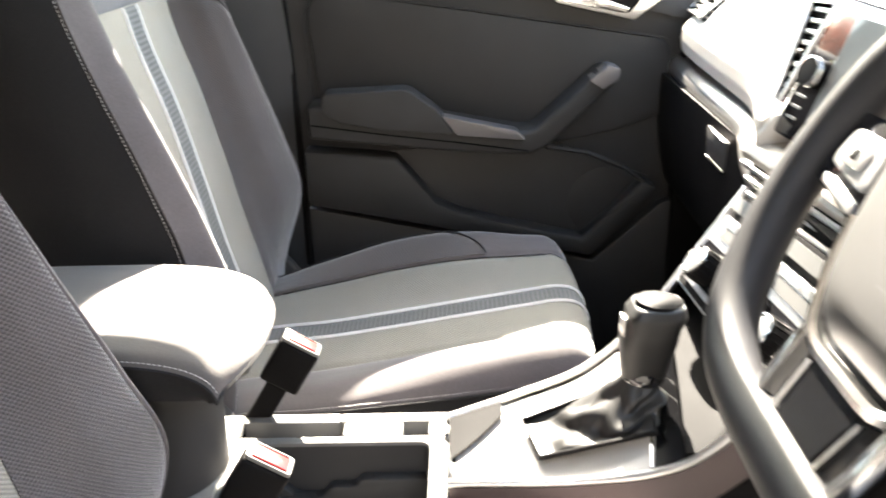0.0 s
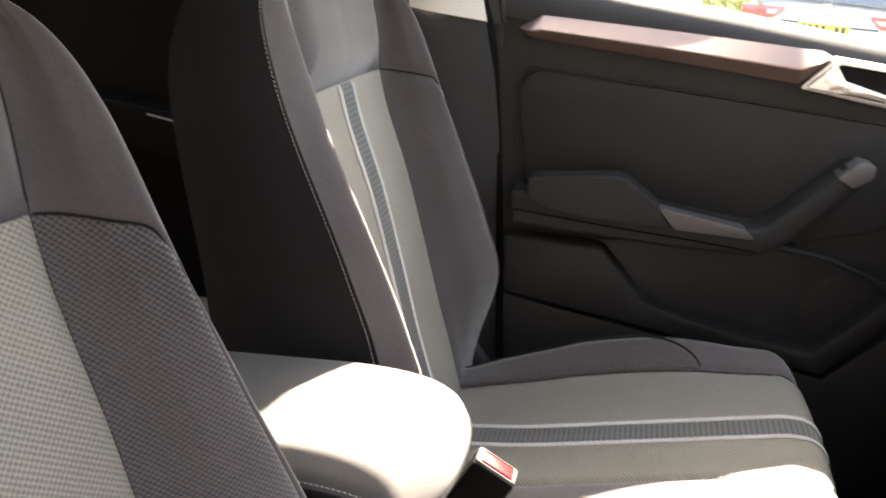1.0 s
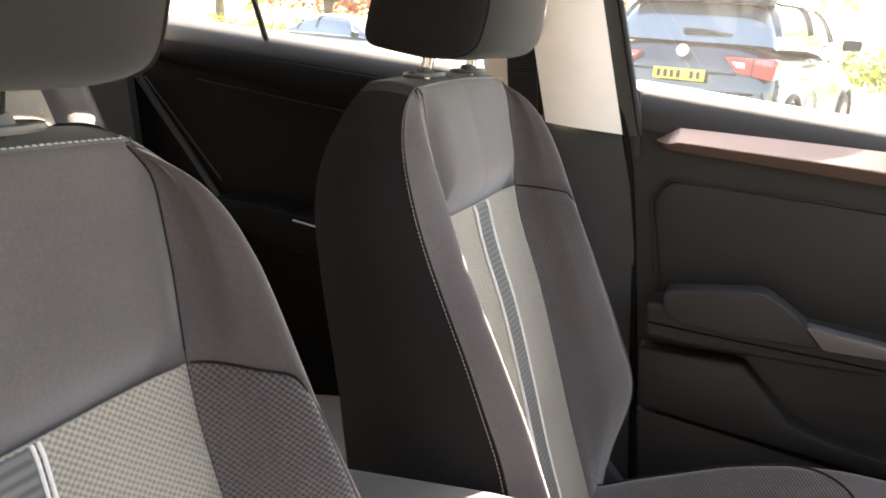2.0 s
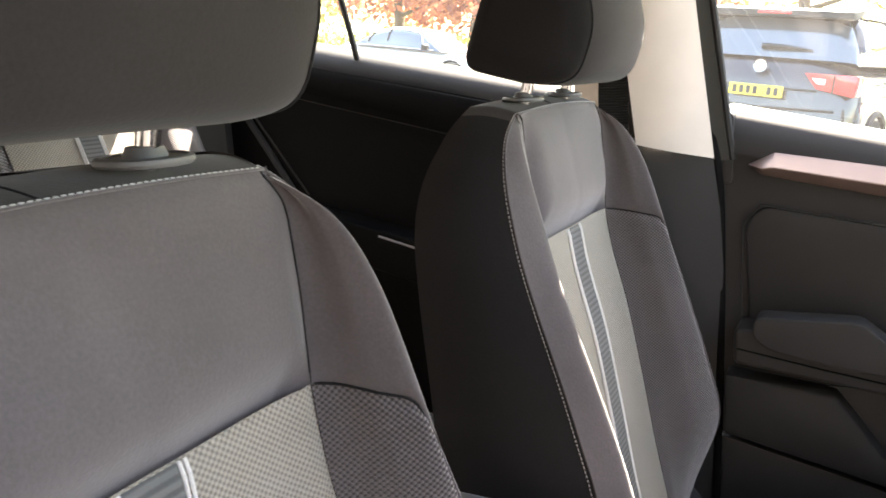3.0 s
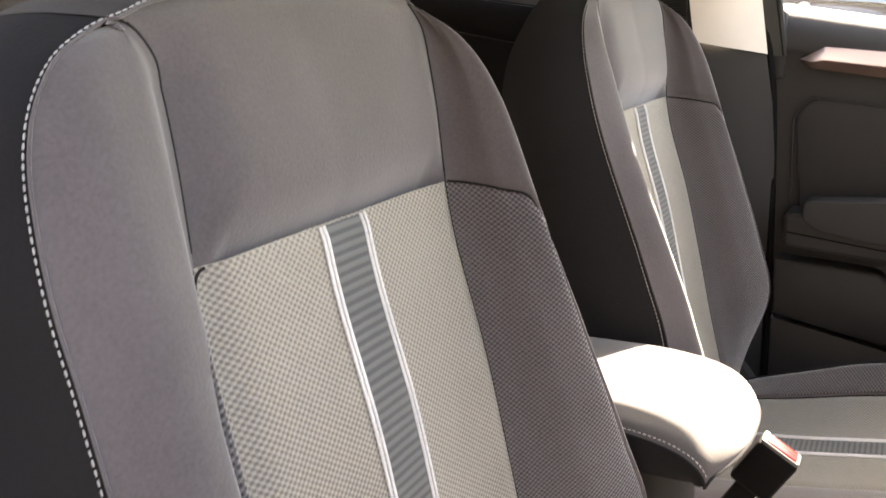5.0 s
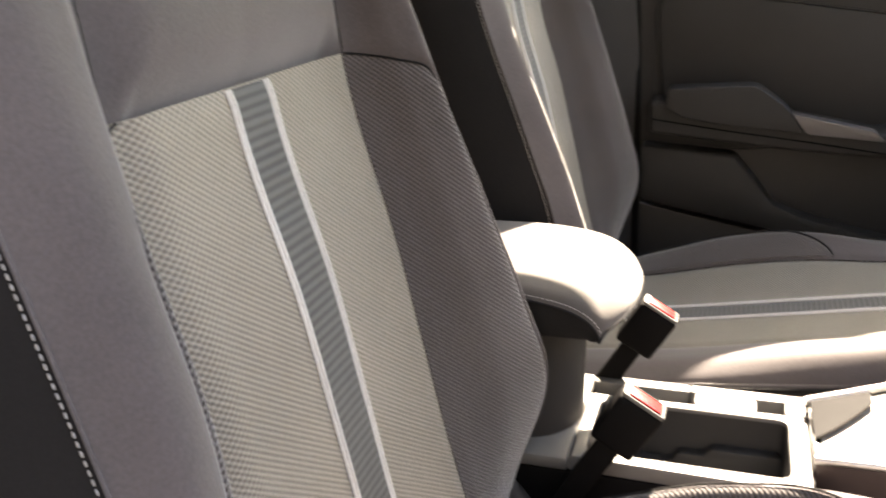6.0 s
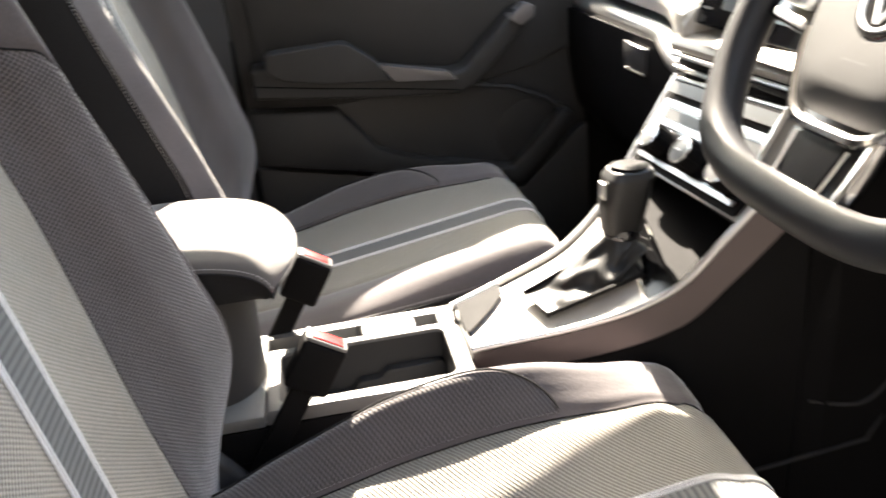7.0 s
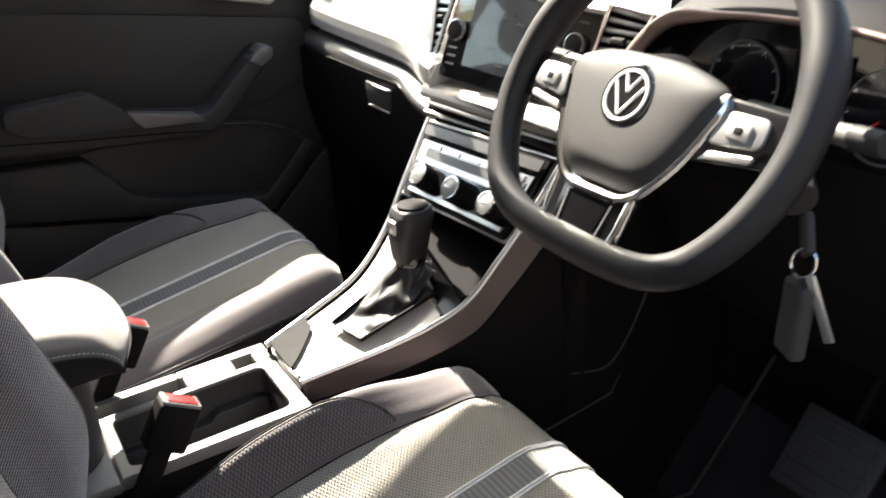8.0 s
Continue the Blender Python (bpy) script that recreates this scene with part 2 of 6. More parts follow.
def prism(poly, axis, a, b, r=0.0, seg=2):
    """A polygon in the two axes other than axis (in xyz order), pulled along axis from a to b."""
    bm = bmesh.new()

    def at(p, c):
        v = list(p)
        v.insert("xyz".index(axis), c)
        return bm.verts.new(v)
    lo, hi = [at(p, a) for p in poly], [at(p, b) for p in poly]
    bm.faces.new(lo)
    bm.faces.new(hi[::-1])
    n = len(poly)
    for i in range(n):
        bm.faces.new((lo[i], lo[(i + 1) % n], hi[(i + 1) % n], hi[i]))
    bmesh.ops.recalc_face_normals(bm, faces=bm.faces)
    return bevelled(bm, r, seg)


def rounded(poly, r, n=4):
    """A polygon with rounded corners."""
    out = []
    k = len(poly)
    for i in range(k):
        p, a, b = Vector(poly[i]), Vector(poly[i - 1]), Vector(poly[(i + 1) % k])
        ra = min(r, (a - p).length * 0.45)
        rb = min(r, (b - p).length * 0.45)
        s, e = p + (a - p).normalized() * ra, p + (b - p).normalized() * rb
        for j in range(n + 1):
            t = j / n
            out.append(tuple((1 - t) ** 2 * s + 2 * t * (1 - t) * p + t * t * e))
    return out


def tube(points, r, n=8, closed=False, flat=1.0, up=None):
    """A round bar along points; flat squeezes it along up. r may be a list."""
    pts = [Vector(p) for p in points]
    bm = bmesh.new()
    k = len(pts)
    rings = []
    ref = Vector(up) if up else None
    for i, p in enumerate(pts):
        a = pts[(i - 1) % k] if closed or i else p
        b = pts[(i + 1) % k] if closed or i < k - 1 else p
        d = (b - a).normalized()
        if ref is None:
            ref = d.orthogonal()
        s = (ref - d * ref.dot(d)).normalized()
        w = d.cross(s)
        if not up:
            ref = s
        rr = r[i] if isinstance(r, (list, tuple)) else r
        rings.append([bm.verts.new(p + s * math.cos(2 * math.pi * j / n) * rr * flat + w * math.sin(2 * math.pi * j / n) * rr) for j in range(n)])
    for i in range(k if closed else k - 1):
        a, b = rings[i], rings[(i + 1) % k]
        for j in range(n):
            bm.faces.new((a[j], a[(j + 1) % n], b[(j + 1) % n], b[j]))
    if not closed:
        bm.faces.new(rings[0][::-1])
        bm.faces.new(rings[-1])
    return bm


def turned(profile, m, n=24, ring=False):
    """A body turned about its own z: profile of (radius, height), placed by m; ring closes the profile on itself."""
    bm = bmesh.new()
    rings = []
    for r, h in profile:
        rings.append([bm.verts.new((r * math.cos(2 * math.pi * j / n), r * math.sin(2 * math.pi * j / n), h)) for j in range(n)] if r > 1e-6 else [bm.verts.new((0, 0, h))])
    for a, b in zip(rings, rings[1:] + (rings[:1] if ring else [])):
        for j in range(n):
            q = [a[j % len(a)], a[(j + 1) % len(a)], b[(j + 1) % len(b)], b[j % len(b)]]
            q = list(dict.fromkeys(q))
            if len(q) > 2:
                bm.faces.new(q)
    for end in () if ring else (rings[0], rings[-1]):
        if len(end) > 1:
            bm.faces.new(end)
    return moved(bm, m)


def along(p, z, x=(1, 0, 0)):
    """A pose at p whose z axis points along z and whose x axis leans towards x."""
    z = Vector(z).normalized()
    x = Vector(x)
    x = (x - z * x.dot(z)).normalized()
    y = z.cross(x)
    m = Matrix((x, y, z)).transposed().to_4x4()
    m.translation = p
    return m


def stitches(points, length=0.0042, gap=0.0028, r=0.0008):
    """A row of short thread stitches along a line."""
    pts = [Vector(p) for p in points]
    at = [0.0]
    for a, b in zip(pts, pts[1:]):
        at.append(at[-1] + (b - a).length)
    bm = bmesh.new()
    seg = 0

    def place(d):
        nonlocal seg
        while seg < len(pts) - 2 and at[seg + 1] < d:
            seg += 1
        return pts[seg].lerp(pts[seg + 1], (d - at[seg]) / max(at[seg + 1] - at[seg], 1e-9))
    d = 0.0
    while d + length < at[-1]:
        p, q = place(d), place(d + length)
        u = (q - p).normalized()
        o = u.orthogonal().normalized()
        w = u.cross(o)
        ring = [[bm.verts.new(c + (o * math.cos(t) + w * math.sin(t)) * rr) for t in (0, 1.571, 3.142, 4.712)] for c, rr in ((p, r * 0.6), ((p + q) / 2, r), (q, r * 0.6))]
        for i in range(2):
            for j in range(4):
                bm.faces.new((ring[i][j], ring[i][(j + 1) % 4], ring[i + 1][(j + 1) % 4], ring[i + 1][j]))
        d += length + gap
    return bm


# ---- seats ----
ZB = [0.60, 0.69, 0.80, 0.90, 1.00, 1.102, 1.21, 1.262, 1.297]
back_half = curve(ZB, [0.222, 0.238, 0.252, 0.226, 0.202, 0.187, 0.179, 0.169, 0.140])     # half width at the ridge of the bolsters
back_edge = curve(ZB, [-0.098, -0.080, -0.047, -0.062, -0.087, -0.116, -0.151, -0.179, -0.214])   # how far forward that ridge lies
flat_edge = curve(ZB, [-0.070, -0.075, -0.082, -0.096, -0.117, -0.152, -0.183, -0.199, -0.2145])   # the same on the side that is sat over most
back_mid = curve(ZB, [-0.082, -0.097, -0.120, -0.137, -0.155, -0.180, -0.196, -0.206, -0.2145])  # the middle of the back
back_rear = curve([0.50, 0.70, 0.887, 0.973, 1.10, 1.19, 1.262, 1.297], [-0.245, -0.268, -0.284, -0.288, -0.300, -0.303, -0.288, -0.264])
panel_far = curve([0.60, 0.80, 1.0, 1.142, 1.22, 1.27, 1.297], [0.148, 0.145, 0.141, 0.143, 0.151, 0.154, 0.1385])
panel_near = curve([0.60, 0.80, 1.0, 1.142, 1.22, 1.26, 1.28, 1.297], [0.152, 0.150, 0.145, 0.136, 0.131, 0.130, 0.134, 0.1385])
worn_in = curve([0.60, 0.90, 1.0, 1.142, 1.22, 1.265, 1.285, 1.297], [0.0, 0.001, 0.004, 0.009, 0.010, 0.010, 0.006, 0.0])     # how far the side seam of the used seat has drawn in
ZS = [0.58, 0.70, 0.80, 0.85, 0.90, 0.95, 1.00, 1.10, 1.15, 1.20, 1.235, 1.262, 1.280, 1.297]
sewn_half = curve(ZS, [0.236, 0.252, 0.262, 0.260, 0.252, 0.240, 0.231, 0.221, 0.219, 0.212, 0.202, 0.187, 0.171, 0.142])   # the stitched seam behind the ridge
sewn_edge = curve(ZS, [-0.125, -0.110, -0.090, -0.090, -0.101, -0.122, -0.142, -0.175, -0.188, -0.199, -0.205, -0.210, -0.213, -0.2155])
fresh_half = curve(ZB, [0.196, 0.199, 0.201, 0.195, 0.186, 0.180, 0.177, 0.168, 0.140])
fresh_edge = curve(ZB, [-0.084, -0.066, -0.048, -0.072, -0.110, -0.150, -0.183, -0.199, -0.2145])    # the inner ridge of the seldom used seat
fresh_width = curve(ZS, [-0.020, -0.022, -0.024, -0.024, -0.022, -0.018, -0.014, -0.006, -0.003, 0, 0, 0, 0, 0])
fresh_sewn = curve(ZS, [-0.125, -0.105, -0.085, -0.087, -0.098, -0.117, -0.135, -0.170, -0.184, -0.196, -0.204, -0.210, -0.213, -0.2155])
deeper = curve([0.60, 0.85, 1.0, 1.142, 1.22, 1.27, 1.297], [0.0, -0.003, -0.007, -0.010, -0.005, -0.001, 0.0])
TOP = 1.297
SEAT = {"rise": 1.0, "front": 0.0, "fresh": 0.0}     # how full the outer bolster stands, how long the cushion is, how little the seat is worn
KNOTS = (0.0, 0.40, 0.57, 0.75, 1.0)


def back_place(s, zn):
    """A place on the front of the backrest: s from -1 to 1 runs from one stitched seam to the other, zn upward."""
    far = s >= 0
    k = SEAT["fresh"]
    inner = panel_far(zn) if far else panel_near(zn) - (1 - k) * worn_in(zn)
    m, w, e = back_mid(zn) + k * deeper(zn), (back_half(zn) if far else lerp(back_half(zn), fresh_half(zn), k)), (back_edge(zn) if far else lerp(flat_edge(zn), fresh_edge(zn), k))
    if far:
        ky, kx = lerp(inner, w, 0.50), lerp(m + 0.004, e, 0.66)
    else:
        ky, kx = lerp(inner, w, 0.52 + 0.24 * k), lerp(m + 0.004, e, 0.84 - 0.06 * k)
    ys = (0.0, inner, ky, w, sewn_half(zn) + (0.0 if far else k * fresh_width(zn)))
    xs = (m, m + 0.004, kx, e, sewn_edge(zn) if far else lerp(sewn_edge(zn), fresh_sewn(zn), k))
    a = min(abs(s), 1.0)
    i = 0
    while i < 3 and a > KNOTS[i + 1]:
        i += 1
    h = KNOTS[i + 1] - KNOTS[i]
    t = (a - KNOTS[i]) / h
    out = []
    for v in (xs, ys):
        def slope(k):
            p, q = max(k - 1, 0), min(k + 1, 4)
            return (v[q] - v[p]) / (KNOTS[q] - KNOTS[p])
        d0, d1 = slope(i), slope(i + 1)
        out.append((2 * t**3 - 3 * t**2 + 1) * v[i] + (t**3 - 2 * t**2 + t) * h * d0 + (3 * t**2 - 2 * t**3) * v[i + 1] + (t**3 - t**2) * h * d1)
    y = out[1]
    z = zn - 0.0022 * (y / 0.1) ** 2 * min(1.0, max(0.0, (zn - 1.2) / 0.09))
    z -= 0.0075 * (1 - k) * min(1.0, max(0.0, (zn - 1.19) / 0.107)) ** 2 * (1 - 0.55 * max(0.0, s))
    z -= 0.010 * (1 - k) * min(1.0, max(0.0, (zn - 1.19) / 0.107)) ** 2 * min(1.0, max(0.0, -s) / 0.40) ** 5
    return Vector((out[0], y if far else -y, z))


def back_normal(s, zn):
    d = 0.012
    a = back_place(min(1, s + d), zn) - back_place(max(-1, s - d), zn)
    b = back_place(s, min(TOP, zn + 0.006)) - back_place(s, zn - 0.006)
    n = a.cross(b).normalized()
    return n if n.x > 0 else -n


def puff(d, depth=0.006, width=0.008):
    return -depth * math.exp(-((d / width) ** 2))


def back_patch(lo, hi, z0, z1, nu, nv, depth=0.005, width=0.007, lift=0.0, sewn="lrbt", foot=None, side=None, other=None, head=None, ease=0.0, full=0.0):
    """A sewn panel of the backrest; lo and hi are lines of s, z0 and z1 lines of height; sewn names its drawn-in edges."""
    def val(f, x):
        return f(x) if callable(f) else f

    def f(u, v):
        zm = lerp(val(z0, 0.0), val(z1, 0.0), v)
        s = lerp(val(lo, zm), val(hi, zm), u)
        za, zb = val(z0, s), val(z1, s)
        z = lerp(za, zb, v)
        s = lerp(val(lo, z), val(hi, z), u)
        p = back_place(s, z)
        wide = abs(val(hi, z) - val(lo, z)) * 0.33
        drop = 0.0
        if "l" in sewn:
            drop = min(drop, puff(u * wide, *(side or (depth, width))))
        if "r" in sewn:
            drop = min(drop, puff((1 - u) * wide, *(other or (depth, width))))
        if ease:
            drop *= min(1.0, max(0.0, (zb - z) / ease))
        fade = min(1.0, max(0.0, (0.75 - abs(s)) / 0.06))
        deep = min(1.0, 0.34 + (0.40 - abs(s)) * 0.36 / 0.04) if foot or head else 1.0
        if "b" in sewn:
            d, w = foot or (depth, width)
            drop = min(drop, puff(v * (zb - za), d * fade * deep, w))
        if "t" in sewn:
            d, w = head or (depth, width)
            drop = min(drop, puff((1 - v) * (zb - za), d * deep * (fade if zb < TOP - 0.01 else 1.0), w))
        if full:
            d = z - za
            across = max(0.0, 1 - abs(s / 0.40) ** (3 if s < 0 else 6))
            drop += full * across * (1 - math.exp(-((d / 0.034) ** 2))) * math.exp(-((d / 0.100) ** 2))
        return p + back_normal(s, z) * (drop + lift)
    return grid(f, nu, nv)


def back_outline(n):
    """The stitched edge round the front of the backrest, from the foot of one side over the top to the other."""
    side = [back_place(1.0, lerp(0.58, TOP, k / 60)) for k in range(61)]
    top = [back_place(lerp(1.0, -1.0, k / 40), TOP) for k in range(1, 40)]
    near = [back_place(-1.0, lerp(TOP, 0.58, k / 60)) for k in range(61)]
    return smooth_path(side + top + near, n)


def rear_of(p):
    """The edge of the rear cover behind a place on the stitched edge."""
    k = max(0.0, (p.z - 1.10) / 0.195)
    half = 0.226 + 0.010 * math.sin((p.z - 0.5) * 4) - 0.075 * min(1.0, k) ** 3.5
    sgn = 1 if p.y > 0 else -1
    corner = min(1.0, max(0.0, (p.z - 1.262) / 0.03))
    y = lerp(sgn * half, p.y * 1.06, corner)
    return Vector((back_rear(p.z), y, p.z + 0.010 * corner))


cush_mid = curve([-0.16, -0.06, 0.02, 0.09, 0.22, 0.33, 0.375, 0.400], [0.636, 0.650, 0.657, 0.667, 0.688, 0.706, 0.7115, 0.704])
cush_rise = curve([-0.16, -0.08, -0.01, 0.045, 0.10, 0.15, 0.20, 0.255, 0.32, 0.36, 0.40], [0.010, 0.024, 0.050, 0.067, 0.080, 0.083, 0.081, 0.069, 0.043, 0.030, 0.014])
RIDGE = curve([0.0, 0.05, 0.09, 0.12, 0.135, 0.150, 0.163, 0.176, 0.187, 0.197, 0.207, 0.222], [0.0, 0.05, 0.20, 0.37, 0.46, 0.655, 0.84, 0.985, 0.92, 0.68, 0.30, -0.20])


near_rise = curve([-0.16, -0.09, 0.02, 0.12, 0.25, 0.34, 0.40], [0.004, 0.005, 0.008, 0.012, 0.017, 0.018, 0.014])
NEAR_RIDGE = curve([0.0, 0.05, 0.09, 0.12, 0.145, 0.170, 0.190, 0.207, 0.222], [0.0, 0.0, 0.10, 0.40, 0.80, 0.80, 0.0, -1.2, -2.6])


def cush_front(o):
    """How far forward the front of the cushion reaches, across."""
    return 0.404 + SEAT["front"] - 0.030 * (abs(o) / 0.21) ** 3


def cush_top(x, o):
    f = cush_front(o)
    xs = min(x, 0.40)
    if o < 0:
        return cush_mid(xs) + near_rise(xs) * NEAR_RIDGE(min(-o, 0.222))
    return cush_mid(xs) + cush_rise(xs) * RIDGE(min(o, 0.222)) * SEAT["rise"]


def cush_point(s, o):
    """A place on the cushion's cover: s runs forward along the top and then down over the front edge."""
    f = cush_front(o)
    r = 0.034
    flat = f - r
    if s <= flat:
        return Vector((s, o, cush_top(s, o)))
    a = (s - flat) / r
    zt = cush_top(flat, o)
    if a <= math.pi / 2:
        return Vector((flat + r * math.sin(a), o, zt - r * (1 - math.cos(a))))
    return Vector((flat + r - 0.25 * (a - math.pi / 2) * r, o, zt - r - (a - math.pi / 2) * r))


def cush_patch(lo, hi, s0, s1, nu, nv, depth=0.005, width=0.008, lift=0.0):
    def f(u, v):
        s = lerp(s0, s1(0.0) if callable(s1) else s1, v)
        o = lerp(lo(s), hi(s), u)
        if callable(s1):
            s = lerp(s0, s1(o), v)
        p = cush_point(s, o)
        d = min(u, 1 - u) * abs(hi(s) - lo(s))
        e = min(v, 1 - v) * abs((s1(o) if callable(s1) else s1) - s0)
        drop = min(puff(d, depth, width), puff(e, depth, width)) + lift
        n = Vector((0, 0, 1)) if s < cush_front(o) - 0.034 else Vector((0.8, 0, 0.4))
        return p + n * drop
    return grid(f, nu, nv)


def headrest_shape(seat):
    prof = rounded([(-0.302, 1.360), (-0.200, 1.334), (-0.160, 1.342), (-0.140, 1.400), (-0.155, 1.490), (-0.188, 1.532), (-0.238, 1.536), (-0.262, 1.470)], 0.022, 5)
    c = Vector((-0.215, 1.43))

    def f(u, v):
        k = len(prof)
        i = u * k
        a, b = Vector(prof[int(i) % k]), Vector(prof[(int(i) + 1) % k])
        p = a.lerp(b, i - int(i))
        t = (v - 0.5) * 2
        s = (1 - abs(t) ** 5 * 0.16) * (1 - 0.30 * max(0, (abs(t) - 0.86) / 0.14) ** 2)
        q = c + (p - c) * s
        bow = 0.016 * (1 - t * t) if p.x > -0.22 else -0.004 * t * t
        lift_y = 0.135 * (1 - 0.06 * max(0.0, (p.y - 1.45) / 0.08))
        return (q.x + bow + 0.006, t * lift_y, q.y - 0.015 - 0.004 * t * t)
    head = part("headrest", grid(lambda u, v: f(u, lerp(0.085, 0.915, v)), len(prof), 25, wrap=True), "head_shade_cloth", seat, "grey cloth headrest with shade in its colour", sharp=60)
    for a, b in ((0.085, 0.0), (0.915, 1.0)):
        bm = grid(lambda u, v: f(u, lerp(a, b, v)), len(prof), 7, wrap=True)
        bm.verts.ensure_lookup_table()
        bm.faces.new([bm.verts[i * 7 + 6] for i in range(len(prof))])
        part("headrest_side", bm, "side", head, "black cloth side of the headrest", sharp=60)
    for sgn in (-1, 1):
        line = [Vector((f(u, 0.5 + sgn * 0.415)[0], f(u, 0.5 + sgn * 0.415)[1], f(u, 0.5 + sgn * 0.415)[2])) for u in [i / 80 for i in range(80)]]
        mid = sum(line, Vector()) / 80
        line = [p + (p - mid).normalized() * 0.0004 for p in line]
        part("headrest_seam", tube(line, 0.0013, 6, closed=True), "side", head, "black sewn seam")
    return head


def make_seat(y0, label):
    seat = thing("front_seat", (0.0, y0, 0.36), label, "car seat", "front seats")
    at = Matrix.Translation((0, y0, 0))

    def add(name, bm, mat, parent=seat, lab="", sharp=50, kind=""):
        return part(name, moved(bm, at), mat, parent, lab, sharp, kind)

    seam = 1.142
    low_seam = lambda s: 1.142 - 0.014 * min(1.0, max(0.0, (abs(s) - 0.40) / 0.26)) - 0.030 * min(1.0, max(0.0, (abs(s) - 0.64) / 0.11)) ** 2.2
    near_seam = lambda s: 1.142 - 0.044 * min(1.0, max(0.0, (abs(s) - 0.40) / 0.18)) ** 2
    add("head_panel", back_patch(-0.40, 0.40, seam - 0.016, TOP, 44, 48, 0.004, 0.007, foot=(0.017, 0.034), side=(0.013, 0.024), other=(0.004, 0.010), ease=0.05, full=0.018), "charcoal", lab="smooth dark grey cloth panel")
    add("back_insert", back_patch(-0.40, 0.40, 0.62, seam, 48, 90, 0.005, 0.008, head=(0.002, 0.006), side=(0.011, 0.016)), "insert_v", lab="woven light grey cloth insert")
    cut = {1: 0.75, -1: -0.58}
    for sg in (-1, 1):
        c = cut[sg]
        lo, hi = (0.40, 1.0) if sg > 0 else (-1.0, -0.40)
        add("upper_bolster", back_patch(lo, hi, low_seam if sg > 0 else near_seam, TOP, 30, 36, 0.004, 0.006, sewn="lbt" if sg > 0 else "rt", side=(0.003, 0.008), other=(0.011, 0.022) if sg < 0 else None, ease=0.05), "charcoal", lab="smooth dark grey cloth bolster")
        lo, hi = (0.40, c) if sg > 0 else (c, -0.40)
        add("lower_bolster", back_patch(lo, hi, 0.60, low_seam if sg > 0 else near_seam, 26, 60, 0.004, 0.006, sewn="lrt" if sg > 0 else "lr", other=(0.011, 0.022) if sg < 0 else None), "woven_side", lab="dark woven cloth bolster")
        lo, hi = (c, 1.0) if sg > 0 else (-1.0, c)
        add("bolster_wrap", back_patch(lo, hi, 0.60, 1.098, 20, 60, 0.004, 0.006, sewn="l" if sg > 0 else "r", ease=0.04), "charcoal", lab="smooth dark grey cloth edge of the backrest")
        ridge = [back_place(c, lerp(0.62, 1.086, k / 60)) - back_normal(c, lerp(0.62, 1.086, k / 60)) * 0.0012 for k in range(61)]
        if sg > 0:
            add("piping", tube(ridge, [0.0024 * min(1.0, 0.35 + (60 - k) / 12) for k in range(61)], 6), "charcoal")
        for off in (0.0214, 0.0256):
            line = []
            for k in range(61):
                z = lerp(0.63, 1.1405, k / 60)
                s = sg * off / (2.5 * (panel_far(z) if sg > 0 else panel_near(z)))
                line.append(back_place(s, z) + Vector((0.0012 + puff(1.142 - z, 0.002, 0.006), 0, 0)))
            add("stripe_edge", tube(line, 0.0013, 6), "thread", lab="white piping line")
    def seam_on(s, z, d=0.004):
        return back_place(s, z) - back_normal(s, z) * d
    for sg in (-1, 1):
        run = low_seam if sg > 0 else near_seam
        ends = lerp(0.40, 0.75 if sg > 0 else 0.58, 1.0)
        add("seam", tube([seam_on(sg * lerp(0.405, ends, k / 24), run(lerp(0.405, ends, k / 24)), 0.0028) for k in range(25)], 0.0010, 6), "side", lab="dark sewn seam")
        drop = 0.0112 if sg < 0 else 0.0034
        line = [seam_on(sg * 0.40, z, drop * min(1.0, (TOP - z) / 0.05)) for z in [lerp(1.150, TOP - 0.004, k / 40) for k in range(41)]]
        add("seam", tube(line, 0.0008, 6), "side", lab="dark sewn seam")
    half = lambda z: 0.0198 / (2.5 * panel_far(z))
    add("stripe", thick(back_patch(lambda z: -half(z) * panel_far(z) / panel_near(z), half, 0.62, 1.1405, 8, 110, 0.001, 0.003, lift=0.0014, sewn="t", head=(0.002, 0.006)), 0.002), "ribbed_v", lab="dark ribbed centre stripe")
    # the band that runs round the sides and top, and the rear cover
    n = 180
    rim = back_outline(n)
    rear = [rear_of(p) for p in rim]

    def band(u, v):
        k = u * (n - 1)
        i = min(int(k), n - 2)
        p = rim[i].lerp(rim[i + 1], k - i)
        q = rear[i].lerp(rear[i + 1], k - i)
        side = max(0.0, min(1.0, (1.294 - p.z) / 0.05))
        sgn = 1 if p.y > 0 else -1
        out = Vector((0, sgn * side, (1 - side) * 0.3))
        edge = -0.0020 * math.exp(-((v / 0.03) ** 2))
        return p.lerp(q, v) + out * (0.014 * math.sin(math.pi * v) + edge)
    ua = next(k for k in range(n) if rim[k].z > 1.283) / (n - 1)
    add("side_panel", grid(lambda u, v: band(ua * u, v), 90, 16), "side", lab="black cloth side panel", sharp=80)
    add("side_panel", grid(lambda u, v: band(1 - ua * u, v), 90, 16), "side", lab="black cloth side panel", sharp=80)
    add("top_panel", grid(lambda u, v: band(lerp(ua, 1 - ua, u), v), 60, 16), "top_shade_cloth", lab="grey cloth top panel with shade in its colour", sharp=80)
    add("piping", tube([band(0.5 + 0.012, lerp(0.03, 0.97, k / 12)) for k in range(13)], 0.0009, 5), "side")

    def cover(u, v):
        i = int(v * (n // 2 - 1) + 0.5)
        p = rear[i].lerp(rear[n - 1 - i], u)
        p.x -= 0.02 * math.sin(math.pi * u)
        return p
